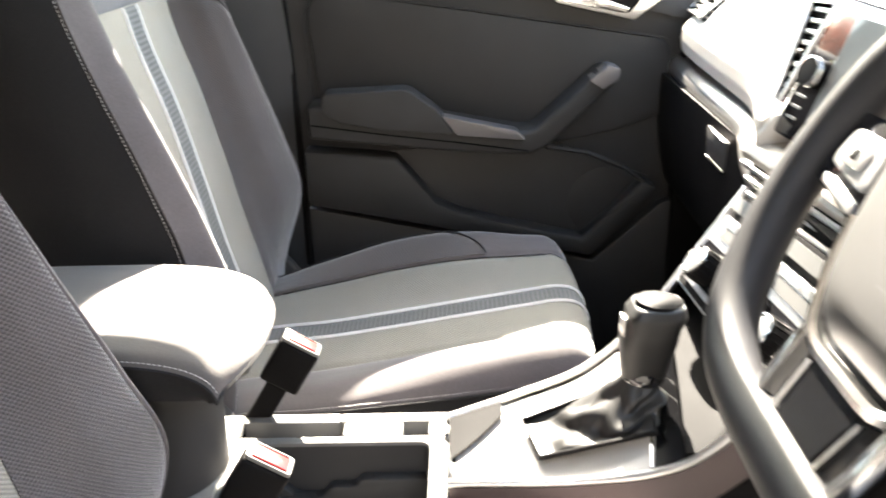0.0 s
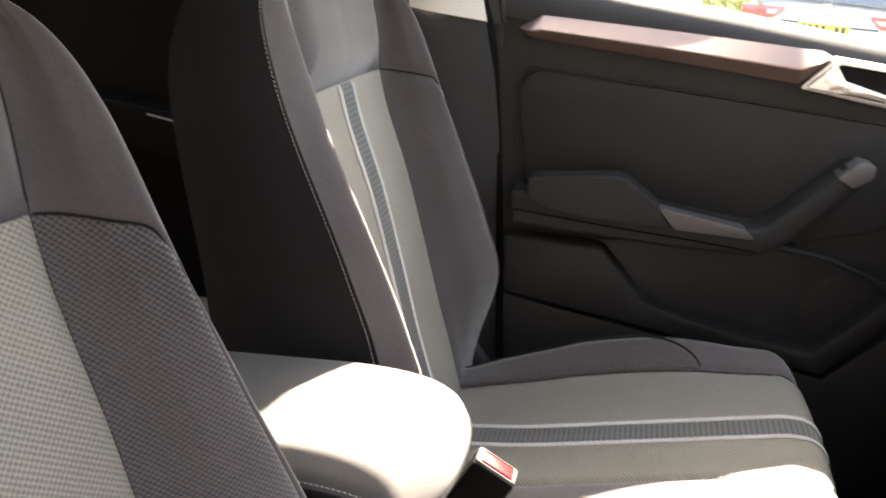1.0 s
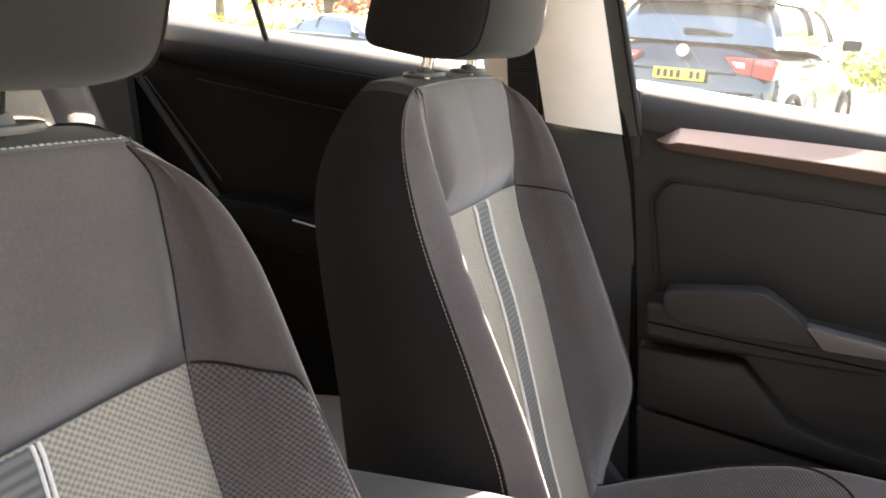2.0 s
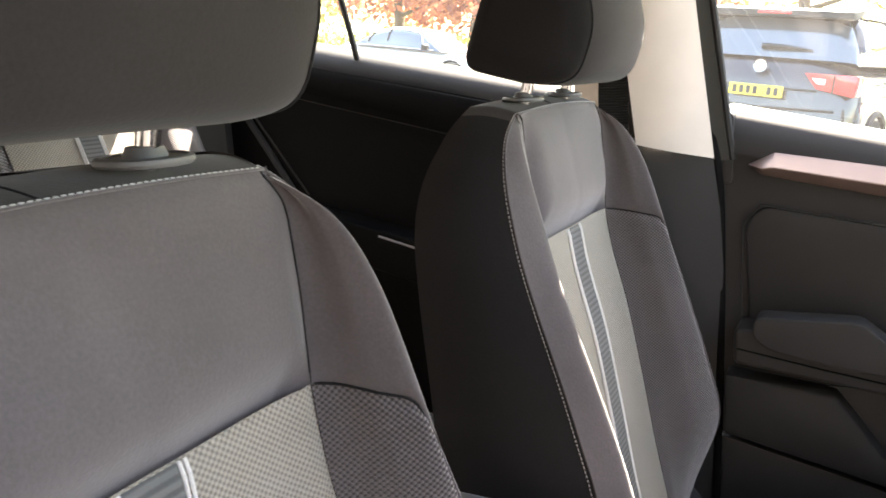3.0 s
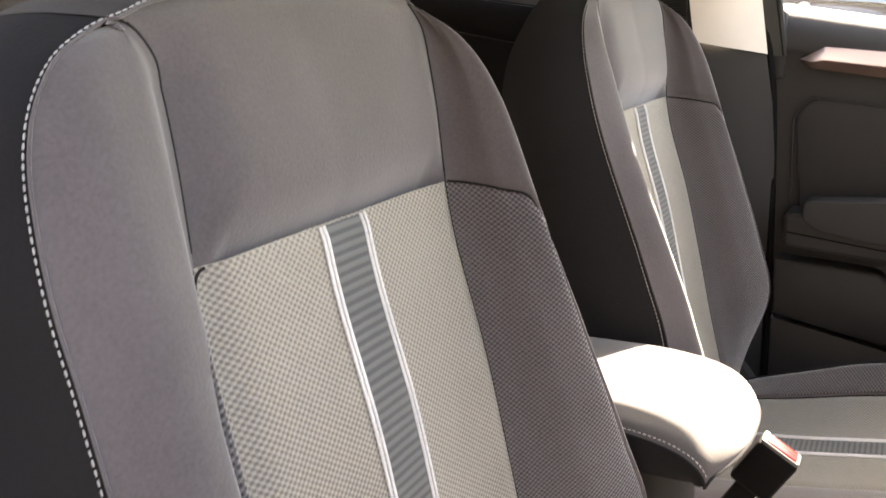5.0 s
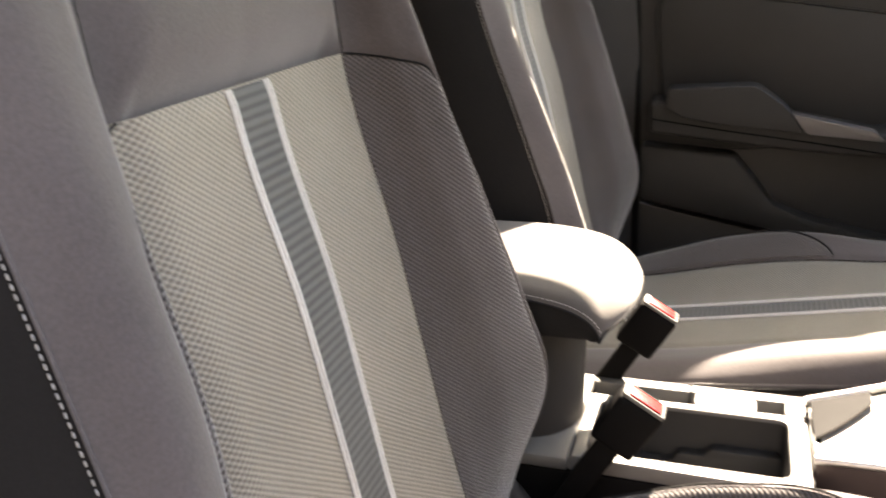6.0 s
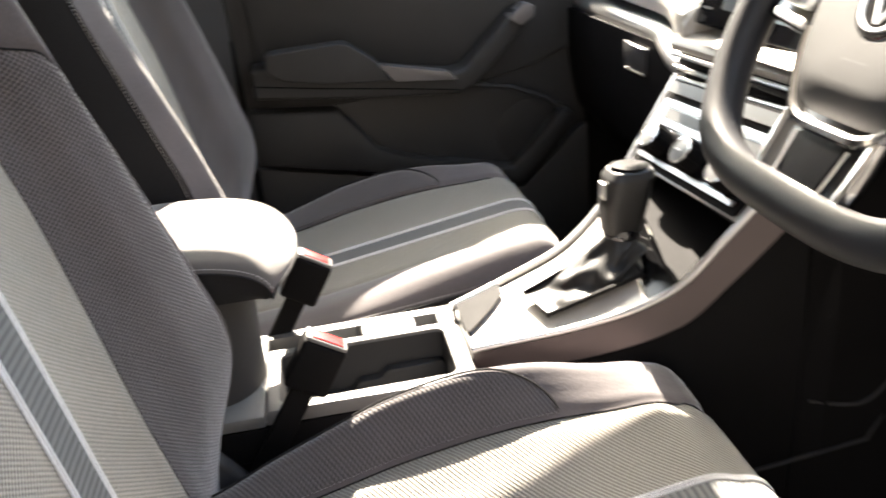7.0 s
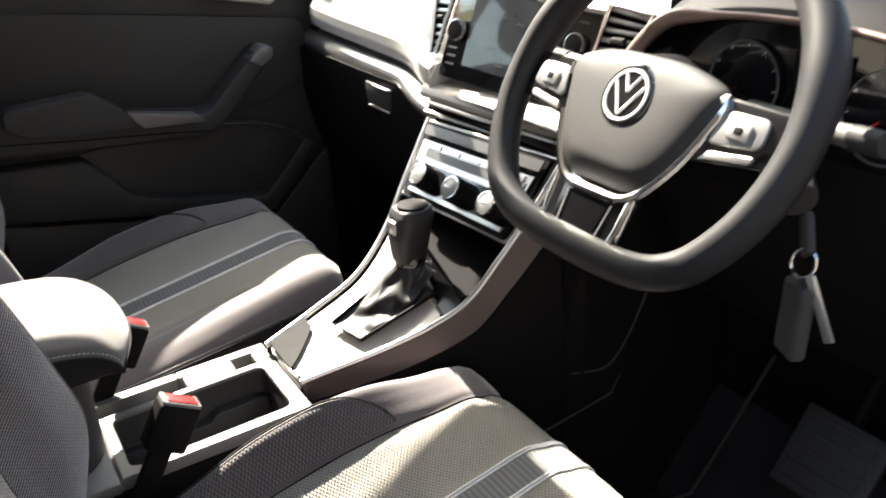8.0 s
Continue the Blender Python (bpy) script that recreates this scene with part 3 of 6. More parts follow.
    add("rear_cover", grid(cover, 16, n // 2), "side")
    add("piping", tube(back_outline(220), 0.0011, 6), "charcoal")
    row = []
    for k in range(601):
        u = k / 600
        p, du, dv = band(u, 0.030), band(min(1, u + 0.01), 0.030) - band(max(0, u - 0.01), 0.030), band(u, 0.042) - band(u, 0.018)
        nrm = du.cross(dv).normalized()
        if nrm.dot(p - Vector((-0.22, 0, 1.0))) < 0:
            nrm = -nrm
        row.append(p + nrm * 0.0011)
    add("stitching", stitches(row, 0.0032, 0.0016, 0.00065), "dim_thread", lab="pale contrast stitching", kind="stuff")
    # headrest on its two posts
    for sg in (-1, 1):
        post = add("headrest_post", tube([(-0.233, sg * 0.072 - 0.008, 1.29), (-0.214, sg * 0.072 - 0.008, 1.37)], 0.0072, 14), "chrome", lab="chrome post")
        add("post_guide", turned([(0.0, 0.0), (0.0265, 0.0), (0.0282, 0.002), (0.0275, 0.0045), (0.0245, 0.0055), (0.0235, 0.0040), (0.013, 0.0045), (0.0105, 0.0105), (0.007, 0.011)], along((-0.231, sg * 0.072 - 0.008, 1.3045 - 0.006 * (1 - SEAT["fresh"])), (0.04, 0, 1)) @ Matrix.Diagonal((0.85, 1.15, 1, 1)), 36), "console", post, "grey plastic post guide")
    # cushion
    edge = lambda s: 0.120
    end = lambda o: cush_front(o) - 0.034 + 0.034 * 1.571 + 0.085
    add("seat_insert", cush_patch(lambda s: -edge(s), lambda s: 0.135, -0.15, end, 60, 64), "insert_h", lab="woven light grey cloth insert")
    for sg in (-1, 1):
        a = (lambda s: 0.135) if sg > 0 else (lambda s: -0.207)
        b = (lambda s: 0.207) if sg > 0 else (lambda s: -edge(s))
        add("seat_bolster", cush_patch(a, b, -0.15, end, 34, 60, 0.003, 0.005), "charcoal", lab="smooth dark grey cloth bolster")
        if sg > 0:
            rim_o = lambda s: 0.137 + 0.041 * max(0.0, 1 - max(0.0, (s - 0.150) / 0.1181) ** 2.6) ** 0.6
            add("bolster_insert", thick(cush_patch(lambda s: 0.137, rim_o, -0.14, 0.268, 16, 60, 0.001, 0.003, lift=0.0022), 0.002), "woven_h", lab="dark woven cloth bolster")
            add("piping", tube([cush_point(s, rim_o(s)) + Vector((0, 0.001, 0.003)) for s in [0.268 - 0.398 * (k / 60) ** 1.6 for k in range(61)]], 0.0014, 6), "side")
        for o in (sg * 0.0214, sg * 0.0256):
            add("stripe_edge", tube([cush_point(s, o) + Vector((0.0012, 0, 0.0012)) for s in [lerp(-0.12, 0.47 + SEAT["front"], k / 60) for k in range(61)]], 0.0013, 6), "thread", lab="white piping line")

        def skirt(u, v):
            s = lerp(-0.15, end(0.207) - 0.002, u)
            p = cush_point(s, sg * 0.207)
            q = Vector((min(p.x, 0.372 + SEAT["front"]) * 0.98, sg * 0.222, 0.50))
            r = p.lerp(q, v)
            r.y += sg * 0.012 * math.sin(math.pi * v)
            return r
        add("seat_side", grid(skirt, 50, 12), "side")
        seam_line = [cush_point(lerp(-0.14, 0.37 + SEAT["front"], k / 120), sg * 0.2075) + Vector((0, sg * 0.002, -0.001)) for k in range(121)]
        add("piping", tube(seam_line, 0.0018, 6), "side")
        add("stitching", stitches([p + Vector((0, -sg * 0.006, 0.0040)) for p in seam_line], 0.0032, 0.0016, 0.0006), "dim_thread", lab="pale contrast stitching", kind="stuff")
        add("seat_rail", box(-0.20, 0.36, sg * 0.19 - 0.02, sg * 0.19 + 0.02, 0.36, 0.40, 0.004), "black")
        add("seat_pedestal", prism(rounded([(-0.20, 0.40), (0.33, 0.40), (0.35, 0.54), (-0.22, 0.54)], 0.03), "y", sg * 0.205 - 0.02, sg * 0.205 + 0.018, 0.006), "black")
        add("hinge_cover", prism(rounded([(-0.19, 0.55), (-0.06, 0.56), (-0.045, 0.63), (-0.085, 0.69), (-0.17, 0.70)], 0.025), "y", sg * 0.232 - 0.012, sg * 0.232 + 0.012, 0.005), "soft", lab="grey plastic hinge cover")
    add("stripe", thick(cush_patch(lambda s: -0.0198, lambda s: 0.0198, -0.13, lambda o: end(o) - 0.004, 8, 60, 0.001, 0.003, lift=0.0014), 0.002), "ribbed_h", lab="dark ribbed centre stripe")
    add("cushion_pan", box(-0.17, 0.36, -0.20, 0.20, 0.50, 0.56, 0.01), "black")
    return seat, at


def place_seat(y0, drop, rise, front, fresh, label):
    SEAT.update(rise=rise, front=front, fresh=fresh)
    seat, at = make_seat(y0, label)
    base = BASE[seat.name].copy()
    BASE[seat.name] = base - Vector((0, y0, 0))
    headrest_shape(seat)
    BASE[seat.name] = base
    seat.location.z -= drop
    return seat


place_seat(0.365, 0.0, 0.70, 0.010, 1.0, "dark grey cloth seat with light woven insert and headrest")
place_seat(-0.365, 0.004, 1.0, 0.030, 0.0, "dark grey cloth driver's seat with striped woven insert")


# ---- centre console, armrest, gear selector, belt buckles ----
console = thing("centre_console", (0.10, -0.02, 0.34), "grey plastic centre console with cup holder and gloss panel", "centre console")
# the tray: one moulded top with a rounded opening over the cup holder well
OPEN = rounded([(-0.014, -0.086), (-0.014, 0.022), (0.190, 0.022), (0.190, -0.086)], 0.014, 7)


def to_outer(p, x0, x1, y0, y1):
    """The place on a rectangle's edge that lies outward of p from its middle."""
    c = Vector(((x0 + x1) / 2, (y0 + y1) / 2))
    d = Vector(p) - c
    k = min((x1 - x0) / 2 / max(abs(d.x), 1e-6), (y1 - y0) / 2 / max(abs(d.y), 1e-6))
    return c + d * k


bm = bmesh.new()
loops = []
RECT = (-0.030, 0.212, -0.108, 0.036)
for kind, inset, z in (("o", 0.0, 0.684), ("o", 0.0, 0.6965), ("o", 0.0035, 0.7000), ("i", 0.0035, 0.7000), ("i", 0.0010, 0.6990), ("i", 0.0, 0.6950), ("i", -0.004, 0.612), ("i", -0.010, 0.603)):
    loop = []
    for p in OPEN:
        if kind == "o":
            q = to_outer(p, RECT[0] + inset, RECT[1] - inset, RECT[2] + inset, RECT[3] - inset)
        else:
            c = Vector((0.088, -0.032))
            d = Vector(p) - c
            q = c + d * (1 + inset / d.length)
        loop.append(bm.verts.new((q.x, q.y, z)))
    loops.append(loop)
for la, lb in zip(loops, loops[1:]):
    for k in range(len(OPEN)):
        bm.faces.new((la[k], la[(k + 1) % len(OPEN)], lb[(k + 1) % len(OPEN)], lb[k]))
bm.faces.new(loops[-1])
well = {f for f in bm.faces if all(v.co.z < 0.6955 for v in f.verts) and all(v in sum(loops[5:], []) for v in f.verts)}
keep = bmesh.new()
me = bpy.data.meshes.new("tmp")
bm.to_mesh(me)
keep.from_mesh(me)
bpy.data.meshes.remove(me)
keep.faces.ensure_lookup_table()
marks = [f in well for f in bm.faces]
bmesh.ops.delete(keep, geom=[f for f, m in zip(list(keep.faces), marks) if not m], context="FACES")
bmesh.ops.delete(bm, geom=list(well), context="FACES")
part("tray", bm, "console", console, "grey plastic tray top")
part("cup_well", keep, "well", console, "dark plastic cup holder well")
part("tray_rear", box(-0.45, -0.0302, -0.108, 0.080, 0.684, 0.700, 0.004), "console", console)
part("tray_edge", box(-0.030, 0.084, 0.062, 0.080, 0.640, 0.700, 0.003), "console", console)
part("tray_edge", box(0.0842, 0.212, 0.062, 0.080, 0.640, 0.700, 0.003), "console", console)
part("slot_bridge", box(0.090, 0.158, 0.0362, 0.0618, 0.640, 0.6995, 0.002), "console", console)
part("slot_bridge", box(0.188, 0.212, 0.0362, 0.0618, 0.640, 0.6995, 0.002), "console", console)
part("slot_floor", box(-0.030, 0.190, 0.0365, 0.0615, 0.640, 0.650, 0), "black", console)
part("cup_insert", prism(rounded([(-0.012, 0.604), (-0.012, 0.650), (0.026, 0.650), (0.036, 0.636), (0.066, 0.636), (0.076, 0.650), (0.104, 0.650), (0.112, 0.660), (0.188, 0.660), (0.188, 0.604)], 0.006), "y", 0.006, 0.0225, 0.003), "well", console, "dark ribbed cup insert")
part("well_step", box(-0.008, 0.060, -0.078, 0.014, 0.604, 0.640, 0.006, 3), "soft", console)
# black instead of console grey: the shade below the tray is painted in
part("body_side", join(prism([(-0.45, 0.36), (0.22, 0.36), (0.22, 0.683), (-0.45, 0.683)], "y", -0.106, -0.090, 0.003), prism([(-0.45, 0.36), (0.22, 0.36), (0.22, 0.655), (-0.45, 0.655)], "y", 0.064, 0.076, 0.003)), "black", console, "plastic side of the tray, darkened for its shade")
part("joint_line", box(-0.45, 0.212, -0.1088, -0.106, 0.640, 0.642, 0), "black", console)

FAR = [(0.208, 0.044, 0.714), (0.290, 0.055, 0.737), (0.365, 0.062, 0.766), (0.430, 0.084, 0.812), (0.490, 0.110, 0.880), (0.548, 0.129, 0.953)]
NEAR = [(0.212, -0.069, 0.713), (0.342, -0.104, 0.742), (0.424, -0.137, 0.784), (0.476, -0.153, 0.845), (0.530, -0.166, 0.915), (0.562, -0.180, 0.972)]
far_line, near_line = smooth_path(FAR, 61), smooth_path(NEAR, 61)


def between(u, v, drop=0.0):
    """A place on the console's upper face: u up along its two rails, v from the passenger's rail to the driver's."""
    k = u * 60
    i = min(int(k), 59)
    a = far_line[i].lerp(far_line[i + 1], k - i)
    b = near_line[i].lerp(near_line[i + 1], k - i)
    return a.lerp(b, v) - Vector((0.4 * drop, 0, drop))


panel_end = lambda v: lerp(0.590, 0.435, v)     # the silver panel stops square across the console
part("gear_panel", thick(grid(lambda u, v: between(lerp(0.01, panel_end(lerp(0.05, 0.95, v)), u), lerp(0.05, 0.95, v), 0.002 + 0.004 * math.sin(math.pi * v)), 40, 16), 0.004), "dash_face", console, "silver gear selector panel")
part("panel_front_edge", tube([between(panel_end(v), v, 0.001 + 0.004 * math.sin(math.pi * v)) for v in (0.05, 0.2, 0.4, 0.6, 0.8, 0.95)], 0.0026, 8), "chrome", console, "thin chrome edge of the gear panel")
part("switch_shelf", thick(grid(lambda u, v: between(panel_end(lerp(0.05, 0.95, v)) + lerp(0.004, 0.075, u), lerp(0.05, 0.95, v), 0.003 + 0.004 * math.sin(math.pi * v)), 8, 14), 0.004), "spoke_black", console, "gloss black shelf for the switches")
part("gear_panel_rear", prism([(0.036, 0.66), (-0.062, 0.66), (-0.066, 0.712), (0.040, 0.712)], "x", 0.211, 0.220, 0.002), "gloss", console)
part("cubby", thick(grid(lambda u, v: between(lerp(panel_end(lerp(0.06, 0.94, v)) + 0.075, 0.722, u), lerp(0.06, 0.94, v), 0.002) + Vector((0.075 * math.sin(math.pi * min(1, u * 1.02)), 0, -0.015 * math.sin(math.pi * u))), 14, 12), 0.003), "black", console, "black storage recess")
for nm, line, off in (("rail", FAR, 1), ("rail", NEAR, -1)):
    pts = smooth_path(line, 60)
    part(nm, tube([p + Vector((0, 0, 0.001)) for p in pts], 0.0048, 10), "satin", console, "thin satin silver rail")


def flank(side, u, v):
    """The console's outer face below a rail: a rounded shoulder, then down to the floor."""
    base = (far_line if side > 0 else near_line)
    p = base[round(u * 60)]
    t = v
    ease = min(1.0, u / 0.3) ** 0.7
    out = (0.030 * math.sin(min(1.0, t / 0.35) * math.pi / 2)) * ease * (1.0 if side < 0 else 0.15) - 0.012 * max(0, (t - 0.35) / 0.65)
    down = t * (p.z - 0.36)
    return Vector((p.x + 0.012 * math.sin(min(1.0, t / 0.3) * math.pi / 2) * (1 if p.x > 0.42 else 0.3), p.y + side * (0.004 + out), p.z - 0.001 - down))


for side in (-1, 1):
    # driver's side takes the shaded taupe, the passenger's takes black for its shade
    part("side_trim", grid(lambda u, v: flank(side, u, v * 0.085), 61, 10), "shade_taupe" if side < 0 else "black", console, "satin side trim with its shade put into the colour")
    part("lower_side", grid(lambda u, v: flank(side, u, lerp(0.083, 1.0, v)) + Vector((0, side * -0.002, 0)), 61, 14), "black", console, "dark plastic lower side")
    part("trim_joint", tube([flank(side, k / 60, 0.085) for k in range(61)], 0.0014, 6), "black", console)

# heater panel on the upper part of the same face
heater = part("heater_panel", thick(grid(lambda u, v: between(lerp(0.722, 0.985, u), lerp(0.05, 0.95, v), 0.001), 20, 20), 0.006), "black", console, "black heater control panel")


def heater_at(u, v, lift=0.0):
    p = between(u, v)
    n = (between(u, v + 0.01) - between(u, v)).cross(between(u + 0.01, v) - between(u, v)).normalized()
    if n.x > 0:
        n = -n
    return p + n * lift, n


def heater_strip(u0, u1, v0, v1, lift, mat, name, lab=""):
    pts = lambda u, v: heater_at(lerp(u0, u1, u), lerp(v0, v1, v), lift + 0.0065)[0]
    return part(name, thick(grid(pts, 4, 10), 0.003), mat, heater, lab)


heater_strip(0.940, 0.974, 0.06, 0.94, 0.003, "display_grey", "display_strip", "dark grey display strip")
heater_strip(0.846, 0.922, 0.06, 0.92, 0.002, "satin", "button_panel", "silver button panel")
heater_strip(0.866, 0.896, 0.13, 0.90, 0.0036, "display_grey", "display_strip", "dark grey display strip")
for k in range(5):
    heater_strip(0.900, 0.917, 0.09 + 0.16 * k, 0.235 + 0.16 * k, 0.0050, "satin", "button", "silver button")
heater_strip(0.752, 0.845, 0.06, 0.94, 0.0025, "gloss", "knob_plate", "gloss black knob surround")
heater_strip(0.738, 0.752, 0.10, 0.92, 0.004, "satin", "knob_plate_edge", "silver edge below the knobs")
for v in (0.235, 0.525, 0.815):
    c, n = heater_at(0.795, v, 0.008)
    m = along(c, n, (0, 0, 1))
    knob = part("heater_knob", turned([(0.0190, 0.0), (0.0185, 0.012), (0.0180, 0.022), (0.0168, 0.0245)], m, 32), "black", heater, "black ribbed heater knob")
    part("knob_face", turned([(0.0, 0.0252), (0.0138, 0.0250), (0.0152, 0.0240)], m, 32), "knob_grey", knob, "grey knob face")
    part("knob_ring", turned([(0.0152, 0.0225), (0.0172, 0.0228), (0.0168, 0.0258), (0.0150, 0.0260), (0.0146, 0.0250)], m, 32, ring=True), "chrome", knob, "chrome knob ring")
    part("knob_mark", moved(box(-0.0008, 0.0008, -0.002, 0.0115, 0.0248, 0.0262, 0.0004), m), "emblem", knob)
    for k in range(18):
        part("knob_rib", moved(box(0.0180, 0.0193, -0.0009, 0.0009, 0.003, 0.021, 0.0004), m @ pose(0, 0, 0, 0, 0, 20 * k)), "black", knob)
part("heater_frame", tube([between(0.720, 0.03), between(0.99, 0.03), between(0.99, 0.97), between(0.720, 0.97)], 0.0035, 8, closed=True), "satin", console, "silver heater panel frame")

# gear selector: gaiter, collar, knob
gear = thing("gear_selector", (0.350, -0.035, 0.757), "automatic gear lever with black leather gaiter", "gear lever")
B0 = [(0.292, -0.002, 0.741), (0.304, -0.066, 0.741), (0.412, -0.086, 0.784), (0.420, 0.016, 0.784)]
TOPC = Vector((0.410, -0.030, 0.818))


def gaiter(u, v):
    k = u * 4
    i = int(k) % 4
    a, b = Vector(B0[i]), Vector(B0[(i + 1) % 4])
    p = a.lerp(b, k - int(k))
    c = sum((Vector(q) for q in B0), Vector()) / 4
    rel = p - c
    ang = math.atan2(rel.y, rel.x)
    ring = Vector((0.017 * math.cos(ang), 0.017 * math.sin(ang), 0))
    fold = 0.0042 * math.sin(v * 15 + 2.2 * math.sin(3 * ang)) * math.sin(math.pi * v) + 0.003 * math.sin(5 * ang + 7 * v) * math.sin(math.pi * v)
    top = TOPC + ring
    q = p.lerp(top, v ** 0.8)
    q.z = lerp(p.z, top.z, v ** 1.7)
    out = Vector((math.cos(ang), math.sin(ang), 0.3))
    return q + out * (fold + 0.004 * math.sin(math.pi * v) ** 1.5)


part("gaiter", grid(gaiter, 72, 30, wrap=True), "gaiter_leather", gear, "creased black leather gaiter", sharp=80)
part("gaiter_frame", tube([Vector(p) + Vector((0, 0, 0.001)) for p in B0], 0.003, 8, closed=True), "black", gear)
part("collar", turned([(0.0215, 0.0), (0.0225, 0.008), (0.019, 0.014)], along((0.408, -0.030, 0.812), (0.10, 0, 1)), 24), "gloss", gear)
kp = [((0.408, 0.820), 0.0215, 0.0190), ((0.409, 0.838), 0.0240, 0.0212), ((0.411, 0.856), 0.0265, 0.0235), ((0.414, 0.872), 0.0256, 0.0252), ((0.417, 0.886), 0.0280, 0.0252), ((0.419, 0.8945), 0.0240, 0.0215), ((0.420, 0.8985), 0.0130, 0.0115)]


def knob_shape(u, v):
    k = v * (len(kp) - 1)
    i = min(int(k), len(kp) - 2)
    f = k - i
    cx, cz = lerp(kp[i][0][0], kp[i + 1][0][0], f), lerp(kp[i][0][1], kp[i + 1][0][1], f)
    rx, ry = lerp(kp[i][1], kp[i + 1][1], f), lerp(kp[i][2], kp[i + 1][2], f)
    a = 2 * math.pi * u
    s = (abs(math.cos(a)) ** 4 + abs(math.sin(a)) ** 4) ** -0.25
    return (cx + rx * s * math.cos(a) * (1.0), -0.030 + ry * s * math.sin(a), cz)


kb = grid(knob_shape, 40, 25, wrap=True)
kb.verts.ensure_lookup_table()
kb.faces.new([kb.verts[i * 25 + 24] for i in range(40)])
lever = part("knob", kb, "gaiter_leather", gear, "black leather gear knob", sharp=60)
part("knob_cap", turned([(0.0215, 0.0), (0.0205, 0.0030), (0.015, 0.0048), (0.0, 0.0052)], along((0.4195, -0.030, 0.8950), (0.06, 0, 1)) @ Matrix.Diagonal((1.1, 0.98, 1, 1)), 28), "black", lever, "black knob cap")
part("release_button", box(0.384, 0.388, -0.038, -0.022, 0.862, 0.882, 0.0015), "satin", lever, "silver release button")
# glossy recess drawn matt black: its dark reflection is put into the colour
part("panel_recess", thick(grid(lambda u, v: between(lerp(0.012, 0.150, u), lerp(0.055, lerp(0.66, 0.20, u), v), 0.0015 + 0.004 * math.sin(math.pi * lerp(0.055, lerp(0.66, 0.20, u), v))) + Vector((0, 0, 0.0065)), 10, 12), 0.002), "black", console, "gear panel recess, matt black for its dark reflection")
button = part("brake_button", turned([(0.018, 0.0), (0.0185, 0.006), (0.0165, 0.009), (0.0, 0.0095)], along((0.447, -0.006, 0.791), (-0.45, 0, 1)), 26), "gloss", console, "round gloss black switch")
part("switch_ring", turned([(0.0185, 0.003), (0.0205, 0.0035), (0.0195, 0.0065), (0.0180, 0.0066)], along((0.447, -0.006, 0.791), (-0.45, 0, 1)), 26, ring=True), "chrome", button, "chrome ring")

# armrest on its post
arm = thing("armrest", (-0.12, -0.01, 0.70), "padded grey cloth centre armrest on a plastic post", "armrest")
ARM_HALF = 0.107


def arm_front(y):
    """How far forward the pad reaches, across."""
    return 0.030 - 0.026 * (abs(y + 0.002) / ARM_HALF) ** 2.4


def arm_z(x, y):
    d = min(max(arm_front(y) - x, 0.0), 0.13)
    k = (0.13 - d) / 0.13
    a = abs(y + 0.002) / ARM_HALF
    fall = 0.36 * k * k + 0.64 * (1 - math.sqrt(max(0.0, 1 - k ** 6)))
    return 0.8900 + 0.005 * (1 - a ** 3) - 0.042 * fall - 0.007 * max(0.0, (a - 0.88) / 0.12) ** 2


def arm_at(u, v):
    y = -0.002 + ARM_HALF * math.sin((v - 0.5) * math.pi)
    x = lerp(-0.42, arm_front(y), 1 - (1 - u) ** 2.2)
    return Vector((x, y, arm_z(x, y)))


part("pad", grid(arm_at, 70, 41), "arm_cloth", arm, "grey cloth pad", sharp=70)
edge = [arm_at(k / 60, 0.0) for k in range(61)] + [arm_at(1.0, k / 40) for k in range(1, 40)] + [arm_at(1 - k / 60, 1.0) for k in range(61)]


def arm_side(u, v):
    p = edge[round(u * (len(edge) - 1))]
    c = Vector((p.x - 0.012 if p.x > -0.02 else p.x, -0.002 + (p.y + 0.002) * 0.93, 0.838))
    q = p.lerp(c, v)
    out = 0.003 * math.sin(math.pi * v)
    return q + Vector((0, out if p.y > 0 else -out, 0)) + Vector((-0.0012, 0.0012 if p.y < 0 else -0.0012, 0))


part("arm_side", grid(arm_side, len(edge), 10), "side", arm, "black cloth side", sharp=70)
part("underside", prism([(-0.42, -0.098), (-0.01, -0.098), (0.020, -0.05), (0.022, 0.05), (-0.01, 0.095), (-0.42, 0.095)], "z", 0.836, 0.846, 0.003), "black", arm, "dark plastic underside")
part("pad_piping", tube([p + Vector((0, -0.0006 if p.y < 0 else 0.0006, -0.0004)) for p in edge], 0.0018, 6), "side", arm)
part("stitching", stitches([arm_at(lerp(0.3, 0.97, k / 120), 0.075) + Vector((0, -0.0002, 0.0004)) for k in range(121)], 0.0032, 0.0016, 0.0006), "dim_thread", arm, "pale stitching along the pad", kind="stuff")
part("post", grid(lambda u, v: (lerp(-0.085, -0.080, v) + 0.055 * math.cos(2 * math.pi * u), -0.012 + 0.066 * math.sin(2 * math.pi * u), lerp(0.695, 0.842, v)), 36, 8, wrap=True), "soft", arm, "dark plastic post")


